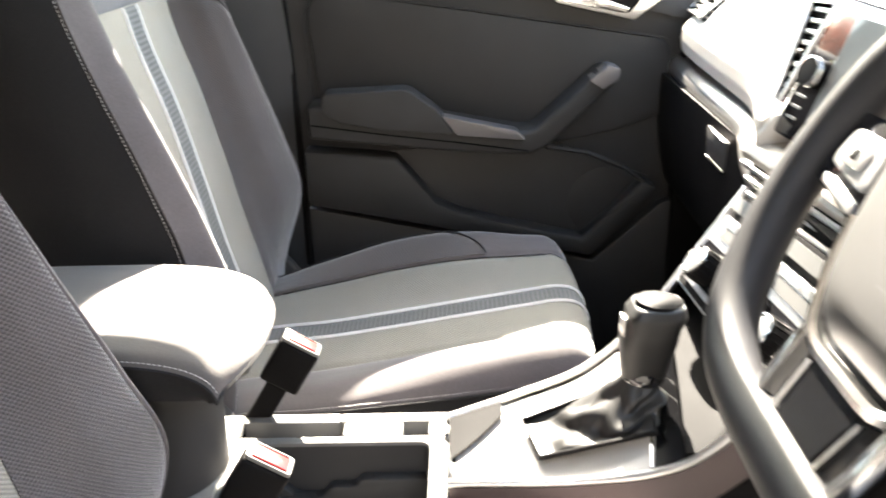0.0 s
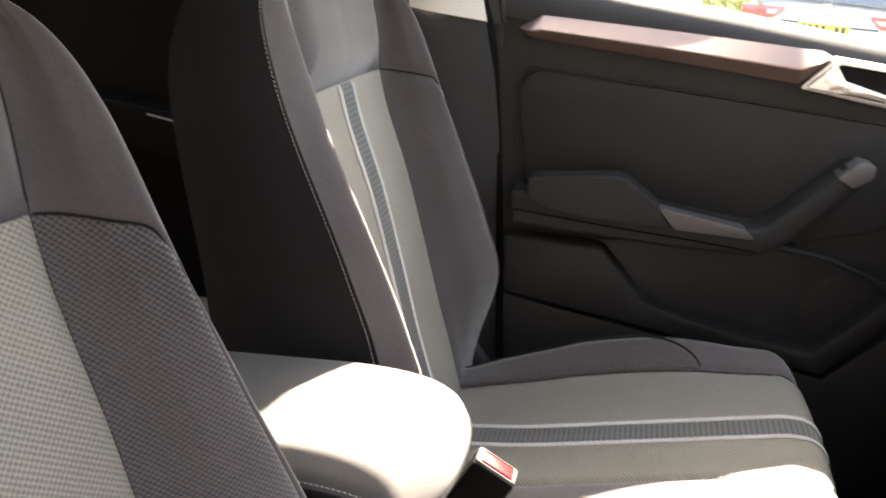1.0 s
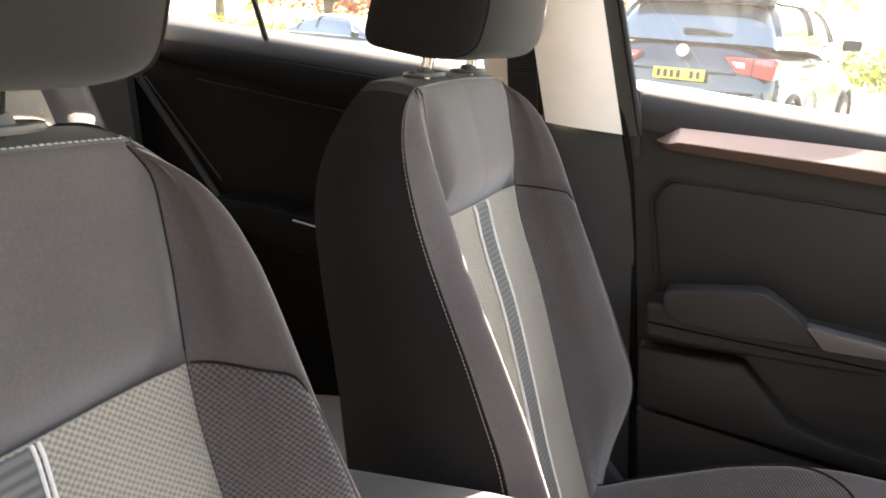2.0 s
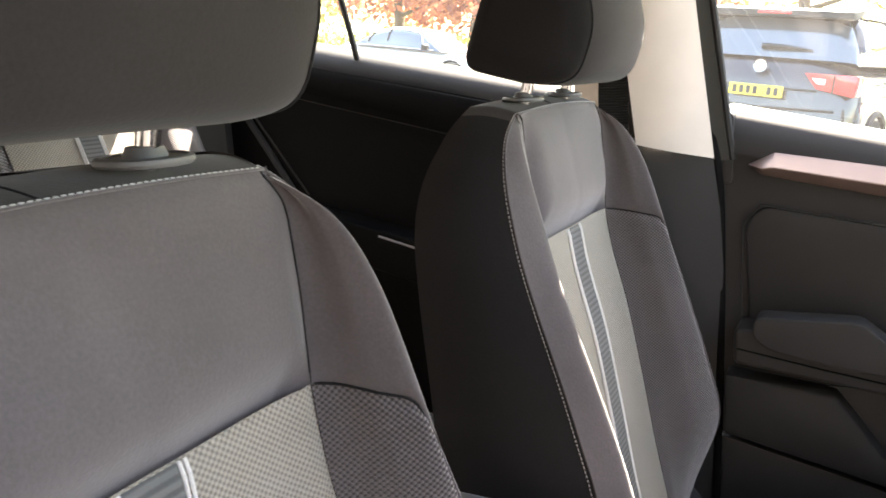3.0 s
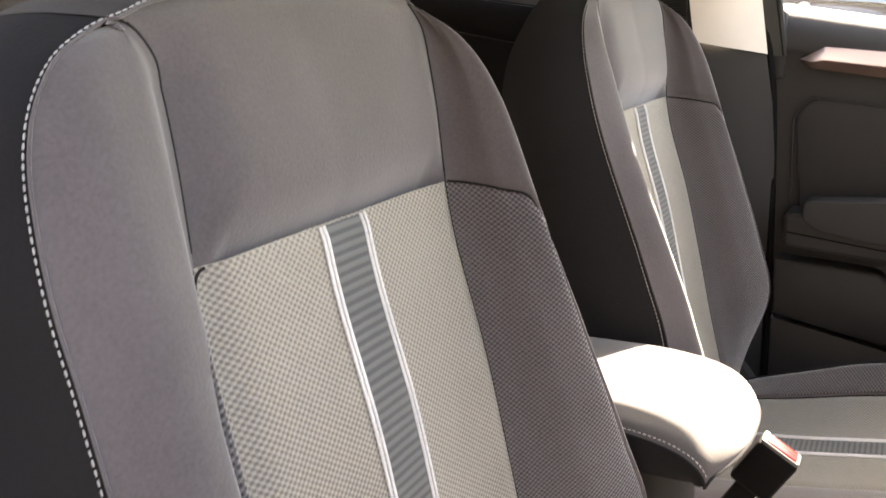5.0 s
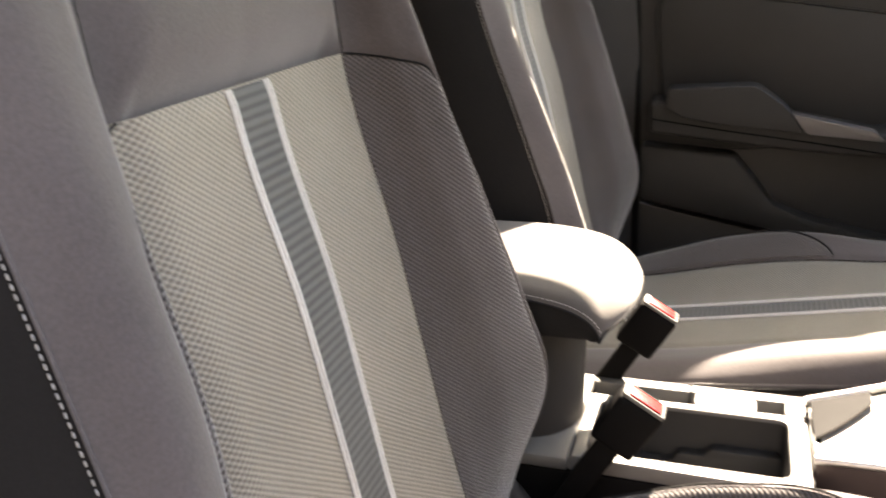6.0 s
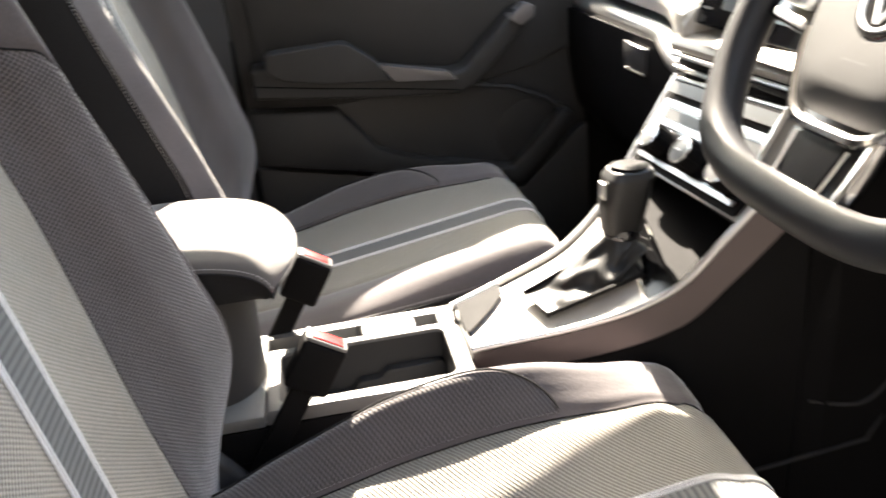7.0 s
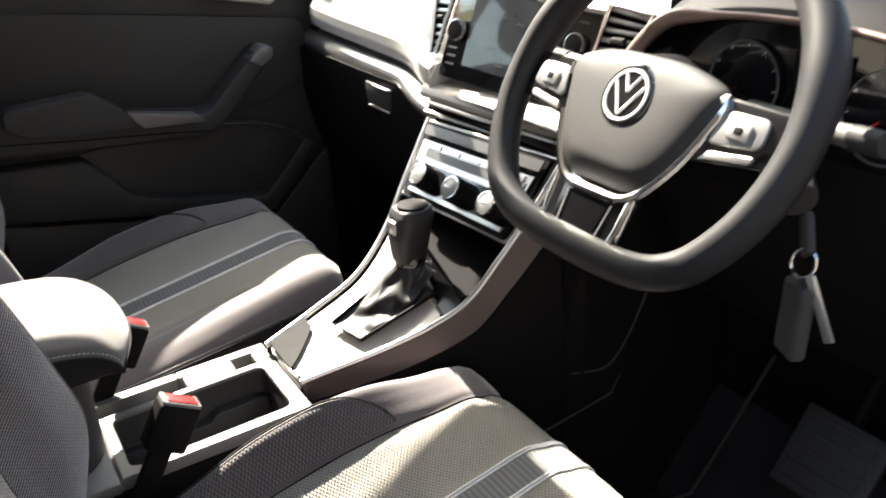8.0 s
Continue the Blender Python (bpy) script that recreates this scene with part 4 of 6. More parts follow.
# belt buckles on their stalks
def make_buckle(top, lean, label):
    ob = thing("belt_buckle", (top[0] - 0.06, top[1], top[2] - 0.13), label, "belt buckle", "belt buckles")
    m = along(top, lean, (1, 0, 0))
    body = part("housing", moved(box(-0.024, 0.024, -0.0145, 0.0145, -0.062, -0.004, 0.0045, 3), m), "black", ob, "black plastic buckle housing")
    part("buckle_face", moved(prism(rounded([(-0.0225, -0.0130), (0.0225, -0.0130), (0.0225, 0.0130), (-0.0225, 0.0130)], 0.004), "z", -0.0045, 0.0, 0.0012), m), "console", body, "grey buckle face")
    part("release_button", moved(box(-0.0180, 0.0180, -0.0105, 0.0065, -0.002, 0.0018, 0.0012), m), "red", body, "red release button")
    part("tongue_slot", moved(box(-0.017, 0.017, 0.0080, 0.0108, -0.002, 0.0006, 0.0003), m), "black", body)
    part("stalk", moved(prism(rounded([(-0.013, -0.0045), (0.013, -0.0045), (0.013, 0.0045), (-0.013, 0.0045)], 0.003), "z", -0.185, -0.058, 0.001), m), "black", ob, "black stalk")
    return ob


make_buckle((0.052, -0.125, 0.793), (0.53, 0.02, 0.85), "black driver's belt buckle with red release button")
make_buckle((0.047, 0.080, 0.798), (0.53, 0.02, 0.85), "black passenger belt buckle with red release button")


# ---- dashboard ----
dash = thing("dashboard", (0.80, 0.0, 0.72), "silver grey dashboard with screen, vents and glovebox", "dashboard")
LIPY = [-0.24, -0.10, 0.05, 0.14, 0.19, 0.23, 0.27, 0.32, 0.45, 0.60, 0.70, 0.745]
lip_x = curve(LIPY, [0.552, 0.550, 0.550, 0.556, 0.570, 0.584, 0.594, 0.600, 0.602, 0.604, 0.612, 0.640])
lip_z = curve(LIPY, [1.002, 1.003, 0.999, 0.994, 0.994, 0.996, 0.998, 0.999, 1.001, 1.004, 1.008, 1.012])


def fascia(u, v):
    """The upper fascia: a lip below, then sloping forward to the dash top."""
    y = lerp(0.134, 0.745, u)
    k = max(0.0, (y - 0.70) / 0.045)
    prof = [(0.010, 0.0), (0.0, 0.004), (-0.002, 0.020), (0.0, 0.038), (0.012, 0.050), (0.034, 0.072), (0.060, 0.094), (0.085, 0.108), (0.115, 0.118), (0.16, 0.124)]
    i = v * (len(prof) - 1)
    j = min(int(i), len(prof) - 2)
    f = i - j
    dx, dz = lerp(prof[j][0], prof[j + 1][0], f), lerp(prof[j][1], prof[j + 1][1], f)
    shelf = [(0.010, 0.0), (0.0, 0.004), (-0.002, 0.020), (0.0, 0.034), (0.012, 0.041), (0.034, 0.046), (0.045, 0.072), (0.056, 0.100), (0.066, 0.125), (0.16, 0.130)]
    near = 1 - min(1.0, max(0.0, (y - 0.215) / 0.10)) ** 2
    dx = lerp(dx, lerp(shelf[j][0], shelf[j + 1][0], f), near)
    dz = lerp(dz, lerp(shelf[j][1], shelf[j + 1][1], f), near)
    return (lip_x(y) + dx + 0.02 * k * k, y, lip_z(y) + dz - 0.012 * k * k)


part("fascia", thick(grid(fascia, 70, 46), 0.006), "dash_face", dash, "silver grey fascia panel")
part("top_pad", thick(grid(lambda u, v: (lerp(0.735, 1.22, v), lerp(-0.74, 0.76, u), 1.118 + 0.018 * math.sin(math.pi * min(1, v * 1.3)) - 0.05 * max(0, v - 0.7) + (0.075 * math.exp(-(((lerp(-0.74, 0.76, u) + 0.47) / 0.19) ** 4)) * max(0.0, 1 - v * 1.8))), 70, 24), 0.01), "dash", dash, "grained dash top")
part("centre_top", thick(grid(lambda u, v: (lerp(0.640, 0.80, v), lerp(-0.25, 0.14, u), 1.140 + 0.012 * math.sin(math.pi * v)), 12, 8), 0.006), "dash_face", dash, "silver grey centre panel behind the screen")
part("groove", grid(lambda u, v: (lip_x(lerp(-0.24, 0.735, u)) + 0.004 + 0.028 * math.sin(math.pi * v), lerp(-0.24, 0.735, u), lip_z(lerp(-0.24, 0.735, u)) + 0.002 - 0.030 * v), 60, 8), "black", dash)
STY = [0.12, 0.16, 0.20, 0.235, 0.27, 0.30, 0.34, 0.45, 0.60, 0.70, 0.78]
st_x = curve(STY, [0.552, 0.556, 0.562, 0.570, 0.580, 0.588, 0.592, 0.594, 0.595, 0.598, 0.606])
st_z = curve(STY, [0.957, 0.958, 0.961, 0.965, 0.969, 0.972, 0.973, 0.972, 0.973, 0.975, 0.978])


def strip(u, v):
    y = lerp(0.12, 0.78, u)
    prof = [(0.034, 0.020), (0.016, 0.014), (0.004, 0.006), (0.0, -0.003), (0.002, -0.012), (0.008, -0.014)]
    i = v * 5
    j = min(int(i), 4)
    return (st_x(y) + lerp(prof[j][0], prof[j + 1][0], i - j), y, st_z(y) + lerp(prof[j][1], prof[j + 1][1], i - j))


part("lower_strip", grid(strip, 60, 16), "satin", dash, "satin silver trim strip")
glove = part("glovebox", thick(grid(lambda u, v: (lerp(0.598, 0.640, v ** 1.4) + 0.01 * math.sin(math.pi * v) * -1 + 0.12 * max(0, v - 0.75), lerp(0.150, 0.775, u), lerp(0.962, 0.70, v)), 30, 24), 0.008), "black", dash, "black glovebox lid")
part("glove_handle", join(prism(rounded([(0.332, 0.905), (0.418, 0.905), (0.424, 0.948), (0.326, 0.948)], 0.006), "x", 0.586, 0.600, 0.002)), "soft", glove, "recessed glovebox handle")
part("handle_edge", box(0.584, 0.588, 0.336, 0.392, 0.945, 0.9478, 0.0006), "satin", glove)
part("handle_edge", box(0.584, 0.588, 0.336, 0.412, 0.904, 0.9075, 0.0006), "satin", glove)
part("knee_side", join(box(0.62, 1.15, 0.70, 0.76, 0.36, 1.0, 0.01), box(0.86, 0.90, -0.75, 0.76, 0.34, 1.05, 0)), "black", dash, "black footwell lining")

# screen and its gloss surround, leaning back a little
SM = along((0.609, 0.015, 1.070), (-0.93, -0.205, 0.33), (0, -1, 0)) @ Matrix.Scale(1.075, 4)      # x to the driver, y up, z to the cabin
screen = part("screen_panel", moved(prism(rounded([(-0.108, -0.058), (0.142, -0.058), (0.148, 0.080), (-0.100, 0.080)], 0.008), "z", -0.014, 0.0, 0.0025), SM), "gloss", dash, "gloss black infotainment panel")
part("display", moved(prism(rounded([(-0.066, -0.036), (0.084, -0.036), (0.084, 0.066), (-0.066, 0.066)], 0.004), "z", 0.0, 0.0008, 0.0), SM), "screen_glass", screen, "dark glass display")
for sx in (-0.084, 0.116):
    mm = SM @ Matrix.Translation((sx, 0.008 if sx < 0 else 0.026, -0.004))
    kn = part("screen_knob", turned([(0.0135, 0.0), (0.0135, 0.012), (0.0125, 0.015), (0.0, 0.0155)], mm, 26), "black", screen, "round black knob")
    part("knob_ring", turned([(0.0138, 0.009), (0.0152, 0.0095), (0.0145, 0.0145), (0.0128, 0.0148)], mm, 26, ring=True), "chrome", kn, "chrome ring")
for sx, rows in ((-0.090, (-0.016, -0.027, -0.038)), (0.116, (0.068, 0.054, 0.000))):
    for yy in rows:
        part("touch_mark", moved(box(sx - 0.008, sx + 0.008, yy - 0.0012, yy + 0.0012, 0.0, 0.0007, 0), SM), "console", screen)
for k, (xx, yy) in enumerate([(-0.02, 0.034), (0.02, 0.034), (0.055, 0.034), (-0.02, -0.004), (0.02, -0.004), (0.055, -0.004), (0.0, -0.024), (0.04, -0.024)]):
    part("screen_mark", moved(box(xx - 0.007, xx + 0.007, yy - 0.001, yy + 0.001, 0.0008, 0.0014, 0), SM), "console", screen)
ledge_x = lambda y: lerp(0.546, 0.586, (0.150 - y) / 0.41)
LEDGE = [(0.0, 0.984), (-0.002, 0.992), (0.002, 0.999), (0.012, 1.004), (0.10, 1.012), (0.10, 0.984)]
part("screen_ledge", grid(lambda u, v: (ledge_x(lerp(0.150, -0.26, u)) + LEDGE[round(v * 5)][0], lerp(0.150, -0.26, u), LEDGE[round(v * 5)][1]), 24, 6), "ledge", dash, "pale ledge below the screen")
part("fascia_end", prism([(0.553, 0.990), (0.66, 0.990), (0.66, 1.128), (0.624, 1.120), (0.591, 1.040), (0.568, 1.036), (0.553, 1.015)], "y", 0.127, 0.136, 0.002), "dash_face", dash)
for drop, mat in ((0.010, "satin"), (0.028, "satin")):
    part("centre_lip", tube([(ledge_x(y) - 0.006 + 0.3 * drop, y, 0.990 - drop) for y in [lerp(-0.26, 0.14, k / 20) for k in range(21)]], 0.0032, 8), mat, dash, "thin silver line below the ledge")
part("lower_band", thick(grid(lambda u, v: (lerp(0.566, 0.560, v) + 0.03 * (1 - u), lerp(-0.30, 0.14, u), lerp(0.992, 0.955, v)), 10, 6), 0.01), "black", dash)


# air vents: a dark box, a frame and slats that can be counted
def make_vent(corners, count, depth, slat=0.0026):
    """corners: top passenger side, top driver side, bottom driver side, bottom passenger side, on the face."""
    tp, td, bd, bp = (Vector(c) for c in corners)
    n = (td - tp).cross(bp - tp).normalized()
    if n.x > 0:
        n = -n
    tp, td, bd, bp = (c + n * 0.006 for c in (tp, td, bd, bp))
    shell = bmesh.new()
    f = [shell.verts.new(c) for c in (tp, td, bd, bp)]
    r = [shell.verts.new(c - n * depth) for c in (tp, td, bd, bp)]
    for i in range(4):
        shell.faces.new((f[i], f[(i + 1) % 4], r[(i + 1) % 4], r[i]))
    shell.faces.new(r)
    vent = part("air_vent", shell, "black", dash, "black air vent")
    for k in range(count):
        s = (k + 0.5) / count
        a, b = tp.lerp(bp, s) - n * 0.004, td.lerp(bd, s) - n * 0.004
        part("slat", tube([a, b], slat, 8, flat=0.5, up=n), "satin", vent, "silver edged slat")
    a, b = tp.lerp(bp, 0.5), td.lerp(bd, 0.5)
    part("vent_tab", tube([a.lerp(b, 0.35), a.lerp(b, 0.65)], 0.0042, 8), "black", vent)
    part("vent_frame", tube([c + n * 0.001 for c in (tp, td, bd, bp)], 0.0028, 8, closed=True), "satin", vent, "silver vent frame")
    return vent


make_vent([(0.624, 0.196, 1.141), (0.630, 0.148, 1.143), (0.588, 0.158, 1.041), (0.587, 0.170, 1.041)], 9, 0.006, 0.0030)
make_vent([(0.582, -0.240, 1.166), (0.582, -0.304, 1.160), (0.562, -0.282, 1.100), (0.560, -0.225, 1.088)], 7, 0.03)
make_vent([(0.672, 0.735, 1.106), (0.684, 0.640, 1.112), (0.625, 0.622, 1.064), (0.634, 0.735, 1.064)], 6, 0.006, 0.0030)

# instrument cluster behind the wheel
cluster = part("instrument_panel", thick(grid(lambda u, v: (0.592 + 0.02 * v, lerp(-0.300, -0.720, u), lerp(1.055, 1.190, v)), 16, 10), 0.006), "gloss", dash, "black instrument cluster")
hood = smooth_path([(0.552, -0.276, 1.095), (0.556, -0.291, 1.119), (0.560, -0.320, 1.152), (0.563, -0.345, 1.168), (0.566, -0.380, 1.174), (0.570, -0.43, 1.179), (0.571, -0.50, 1.181), (0.572, -0.56, 1.178), (0.570, -0.64, 1.165), (0.566, -0.70, 1.13), (0.562, -0.725, 1.09)], 50)
part("hood_trim", tube(hood, [0.0085 if k < 12 else max(0.0032, 0.0085 - 0.0012 * (k - 11)) for k in range(50)], 10), "taupe", dash, "thin taupe trim round the cluster")
part("hood", thick(grid(lambda u, v: hood[round(u * 49)] + Vector((0.16 * v, (hood[round(u * 49)].y + 0.52) * 0.10 * v, 0.022 * math.sin(math.pi * min(1, v * 1.6)))), 50, 10), 0.006), "black", dash, "black cluster hood")
part("hood_inner", grid(lambda u, v: hood[round(u * 49)] + Vector((0.045 * v, -(hood[round(u * 49)].y + 0.52) * 0.06 * v, -0.004 * v)), 50, 4), "black", dash)
part("hood_side", join(prism([(0.566, 1.00), (0.64, 1.00), (0.66, 1.16), (0.572, 1.12)], "y", -0.312, -0.296, 0.004)), "dash", dash)
for yc in (-0.416, -0.566):
    m = along((0.588, yc, 1.110), (-0.98, 0, 0.14), (0, -1, 0))
    dial = part("dial", turned([(0.0, 0.0), (0.040, 0.0), (0.040, 0.0015)], m, 40), "gloss", cluster, "black round dial")
    part("dial_ring", turned([(0.0402, 0.0), (0.0415, 0.0015), (0.0411, 0.0026), (0.0398, 0.0022)], m, 48, ring=True), "knob_grey", dial, "thin grey dial ring")
    part("needle", moved(box(-0.001, 0.001, -0.005, 0.026, 0.002, 0.0032, 0.0003), m @ pose(0, 0, 0, 0, 0, 132)), "red", dial, "red needle")
    part("needle_hub", turned([(0.006, 0.002), (0.0055, 0.005), (0.0, 0.0055)], m, 16), "black", dial)
    for k in range(9):
        part("dial_mark", moved(box(-0.0006, 0.0006, 0.0355, 0.0385, 0.0006, 0.0016, 0), m @ pose(0, 0, 0, 0, 0, 125 - 31 * k)), "thread", dial)
    if yc > -0.45:
        for k in range(8):
            a = radians(215 - 31 * (k + 0.5) * 1.0)
            txt = bpy.data.curves.new("numeral", "FONT")
            txt.body, txt.size, txt.align_x, txt.align_y = str(k + 1), 0.0065, "CENTER", "CENTER"
            txt.extrude = 0.0002
            tmp = bpy.data.objects.new("numeral", txt)
            bmt = bmesh.new()
            bmt.from_mesh(tmp.to_mesh())
            tmp.to_mesh_clear()
            bpy.data.objects.remove(tmp)
            part("numeral", moved(bmt, m @ Matrix.Translation((0.0295 * math.cos(a), 0.0295 * math.sin(a), 0.0012))), "thread", dial)
part("info_display", moved(box(-0.026, 0.026, -0.026, 0.034, 0, 0.002, 0.001), along((0.590, -0.494, 1.118), (-0.98, 0, 0.14), (0, -1, 0))), "black", cluster)
part("knee_panel", thick(grid(lambda u, v: (lerp(0.590, 0.70, v ** 1.5), lerp(-0.30, -0.735, u), lerp(1.062, 0.80, v)), 16, 16), 0.012), "black", dash, "dark plastic knee panel")
part("knee_joint", tube([(0.604, y, 1.020) for y in (-0.60, -0.66, -0.735)], 0.002, 6), "satin", dash)
part("column_shroud", grid(lambda u, v: (lerp(0.500, 0.66, v), -0.395 + 0.062 * math.cos(2 * math.pi * u) * lerp(0.9, 1.1, v), 1.085 - 0.06 * v + 0.052 * math.sin(2 * math.pi * u)), 28, 8, wrap=True), "black", dash, "black steering column shroud")

# control stalks
for sy in (-1, 1):
    stalk = thing("control_stalk", (0.56, -0.395 + sy * 0.06, 1.10), "grey steering column stalk", "stalk", "column stalks")
    part("arm", tube([(0.560, -0.395 + sy * 0.055, 1.100), (0.545, -0.395 + sy * 0.13, 1.103), (0.535, -0.395 + sy * 0.178, 1.106)], [0.008, 0.0095, 0.012], 12, flat=0.8), "console", stalk)
    part("tip", tube([(0.535, -0.395 + sy * 0.178, 1.106), (0.530, -0.395 + sy * 0.208, 1.109)], [0.0135, 0.0125], 14, flat=0.8), "soft", stalk)

# ---- steering wheel ----
WC = Vector((0.4733, -0.391, 1.1075))
WN = Vector((-0.8367, 0, 0.5477))
WM = along(WC, WN, (0, -1, 0))        # x to the driver's door, y up the wheel, z to the driver
wheel = thing("steering_wheel", tuple(WC), "black leather three-spoke steering wheel", "steering wheel")


def rim_at(a):
    x, y = 0.176 * math.cos(a), 0.176 * math.sin(a)
    if y < -0.110:
        d = -0.110 - y
        y = -0.110 - d * (1 - 0.46 * d / 0.066)
    return Vector((x, y, 0.0))


def rim_surface(u, v):
    a = 2 * math.pi * u
    c = rim_at(a)
    rad = Vector((math.cos(a), math.sin(a), 0))
    b = 2 * math.pi * v
    swell = 1 + 0.12 * math.exp(-((math.sin(a) - 0.35) / 0.2) ** 2)
    return WM @ (c + rad * 0.0168 * math.cos(b) * swell + Vector((0, 0, 0.0178 * math.sin(b) * swell)))


bm = bmesh.new()
ring = [[bm.verts.new(rim_surface(i / 120, j / 18)) for j in range(18)] for i in range(120)]
for i in range(120):
    for j in range(18):
        bm.faces.new((ring[i][j], ring[(i + 1) % 120][j], ring[(i + 1) % 120][(j + 1) % 18], ring[i][(j + 1) % 18]))
part("rim", bm, "leather", wheel, "black grained leather rim", sharp=80)
PADP = rounded([(-0.100, 0.026), (-0.082, 0.037), (-0.040, 0.046), (0.040, 0.046), (0.082, 0.037), (0.100, 0.026), (0.076, -0.046), (0.044, -0.090), (-0.044, -0.090), (-0.076, -0.046)], 0.020, 4)


def pad_shape(u, v):
    k = u * len(PADP)
    i = int(k) % len(PADP)
    p = Vector(PADP[i]).lerp(Vector(PADP[(i + 1) % len(PADP)]), k - int(k))
    s = math.cos(v * math.pi / 2) ** 0.55 if v < 1 else 0.0
    z = 0.002 + 0.017 * math.sin(v * math.pi / 2) ** 0.8
    y = p.y * s - 0.006 * (1 - s)
    low = min(1.0, max(0.0, (-y - 0.064) / 0.022))
    return WM @ Vector((p.x * s, y, z - 0.010 * low))


pad_part = part("airbag_pad", grid(pad_shape, len(PADP), 22, wrap=True), "pad_grey", wheel, "grey grained airbag pad", sharp=80)
part("pad_trim", tube([WM @ Vector((PADP[i][0] * 1.012, PADP[i][1] * 1.012, 0.005)) for i in range(len(PADP)) if PADP[i][1] < 0.024], 0.0052, 8), "chrome", wheel, "chrome line round the pad")
bm_mark = turned([(0.0, 0.0205), (0.029, 0.0200), (0.0325, 0.0160)], WM @ Matrix.Translation((0, 0.001, 0.0)), 36)
disc = part("emblem_disc", bm_mark, "gloss", pad_part, "round black emblem disc")
part("emblem_ring", turned([(0.0222, 0.0193), (0.0258, 0.0193), (0.0253, 0.0218), (0.0228, 0.0218)], WM @ Matrix.Translation((0, 0.001, 0.0)), 40, ring=True), "emblem", disc, "bright emblem ring")
for a, b in (((-0.018, 0.010), (0.0, -0.019)), ((0.0, -0.019), (0.018, 0.010)), ((-0.009, 0.019), (0.0, 0.003)), ((0.0, 0.003), (0.009, 0.019))):
    part("emblem_bar", tube([WM @ Vector((a[0], a[1] + 0.001, 0.0206)), WM @ Vector((b[0], b[1] + 0.001, 0.0206))], 0.0017, 6), "emblem", disc)
part("pad_mark", moved(box(-0.013, 0.013, -0.0455, -0.0435, 0.0150, 0.0186, 0), WM), "soft", pad_part)
for sx in (-1, 1):
    arm_poly = rounded([(sx * 0.080, 0.028), (sx * 0.166, 0.026), (sx * 0.168, -0.022), (sx * 0.075, -0.036)], 0.010)
    spoke = part("spoke", moved(prism(arm_poly, "z", -0.012, 0.002, 0.004), WM), "gloss", wheel, "gloss black spoke")
    keypad = part("keypad", moved(prism(rounded([(sx * 0.101, 0.016), (sx * 0.146, 0.016), (sx * 0.147, -0.010), (sx * 0.094, -0.016)], 0.008), "z", 0.002, 0.0065, 0.002), WM), "knob_grey", spoke, "grey metallic keypad")
    part("key_rocker", moved(box(sx * 0.122 - 0.011, sx * 0.122 + 0.011, -0.007, 0.008, 0.0065, 0.0095, 0.002), WM), "satin", keypad, "silver rocker key")
    part("key_centre", moved(box(sx * 0.122 - 0.004, sx * 0.122 + 0.004, -0.003, 0.004, 0.0090, 0.0105, 0.001), WM), "black", keypad)
    part("lower_key", moved(prism(rounded([(sx * 0.098, -0.022), (sx * 0.144, -0.016), (sx * 0.142, -0.023), (sx * 0.095, -0.030)], 0.003), "z", 0.002, 0.005, 0.001), WM), "satin", spoke)
plate = part("lower_spoke", moved(prism(rounded([(-0.052, -0.070), (0.052, -0.070), (0.047, -0.118), (0.040, -0.150), (-0.040, -0.150), (-0.047, -0.118)], 0.008), "z", -0.010, 0.004, 0.003), WM), "spoke_black", wheel, "gloss black lower spoke")
part("spoke_recess", moved(prism(rounded([(-0.026, -0.092), (0.026, -0.092), (0.020, -0.140), (-0.020, -0.140)], 0.006), "z", 0.0035, 0.0052, 0.0), WM), "spoke_black", plate, "gloss black inlay")
part("recess_edge", tube([WM @ Vector(p) for p in ((-0.030, -0.098, 0.0055), (-0.026, -0.138, 0.0055), (-0.012, -0.145, 0.0055), (0.012, -0.145, 0.0055), (0.026, -0.138, 0.0055), (0.030, -0.098, 0.0055))], 0.0011, 6), "satin", plate, "thin silver line")
for sx in (-1, 1):
    strip_poly = rounded([(sx * 0.046, -0.086), (sx * 0.053, -0.080), (sx * 0.052, -0.120), (sx * 0.047, -0.150), (sx * 0.040, -0.152), (sx * 0.045, -0.118)], 0.002)
    part("spoke_edge", moved(prism(strip_poly, "z", -0.004, 0.0075, 0.002), WM), "chrome", plate, "bright spoke edge")
part("hub_back", turned([(0.050, -0.07), (0.058, -0.02), (0.05, 0.000)], WM, 30), "black", wheel)

# ignition key on its ring
key = thing("car_key", (0.475, -0.572, 0.955), "black car key hanging from the ignition with tag", "key")
part("fob", moved(box(-0.017, 0.017, -0.0075, 0.0075, -0.034, 0.034, 0.005, 3), Matrix.Translation((0.472, -0.585, 0.966)) @ pose(0, 0, 0, 4, 4, 62)), "soft", key, "black key fob")
part("ring", tube([Vector((0.472, -0.585, 1.018)) + Vector((0.004 * math.sin(t), 0.011 * math.cos(t), 0.011 * math.sin(t))) for t in [2 * math.pi * k / 24 for k in range(24)]], 0.0014, 6, closed=True), "chrome", key, "steel key ring")
part("tag", moved(box(-0.0008, 0.0008, -0.0040, 0.0040, -0.030, 0.030, 0.0003), Matrix.Translation((0.472, -0.606, 0.984)) @ pose(0, 0, 0, -22, 0, 20)), "satin", key, "slim pale metal tag")
part("key_head", moved(box(-0.012, 0.012, -0.004, 0.004, -0.018, 0.018, 0.004), Matrix.Translation((0.482, -0.578, 1.038)) @ pose(0, 0, 0, 0, 35, 50)), "soft", key, "black key head")
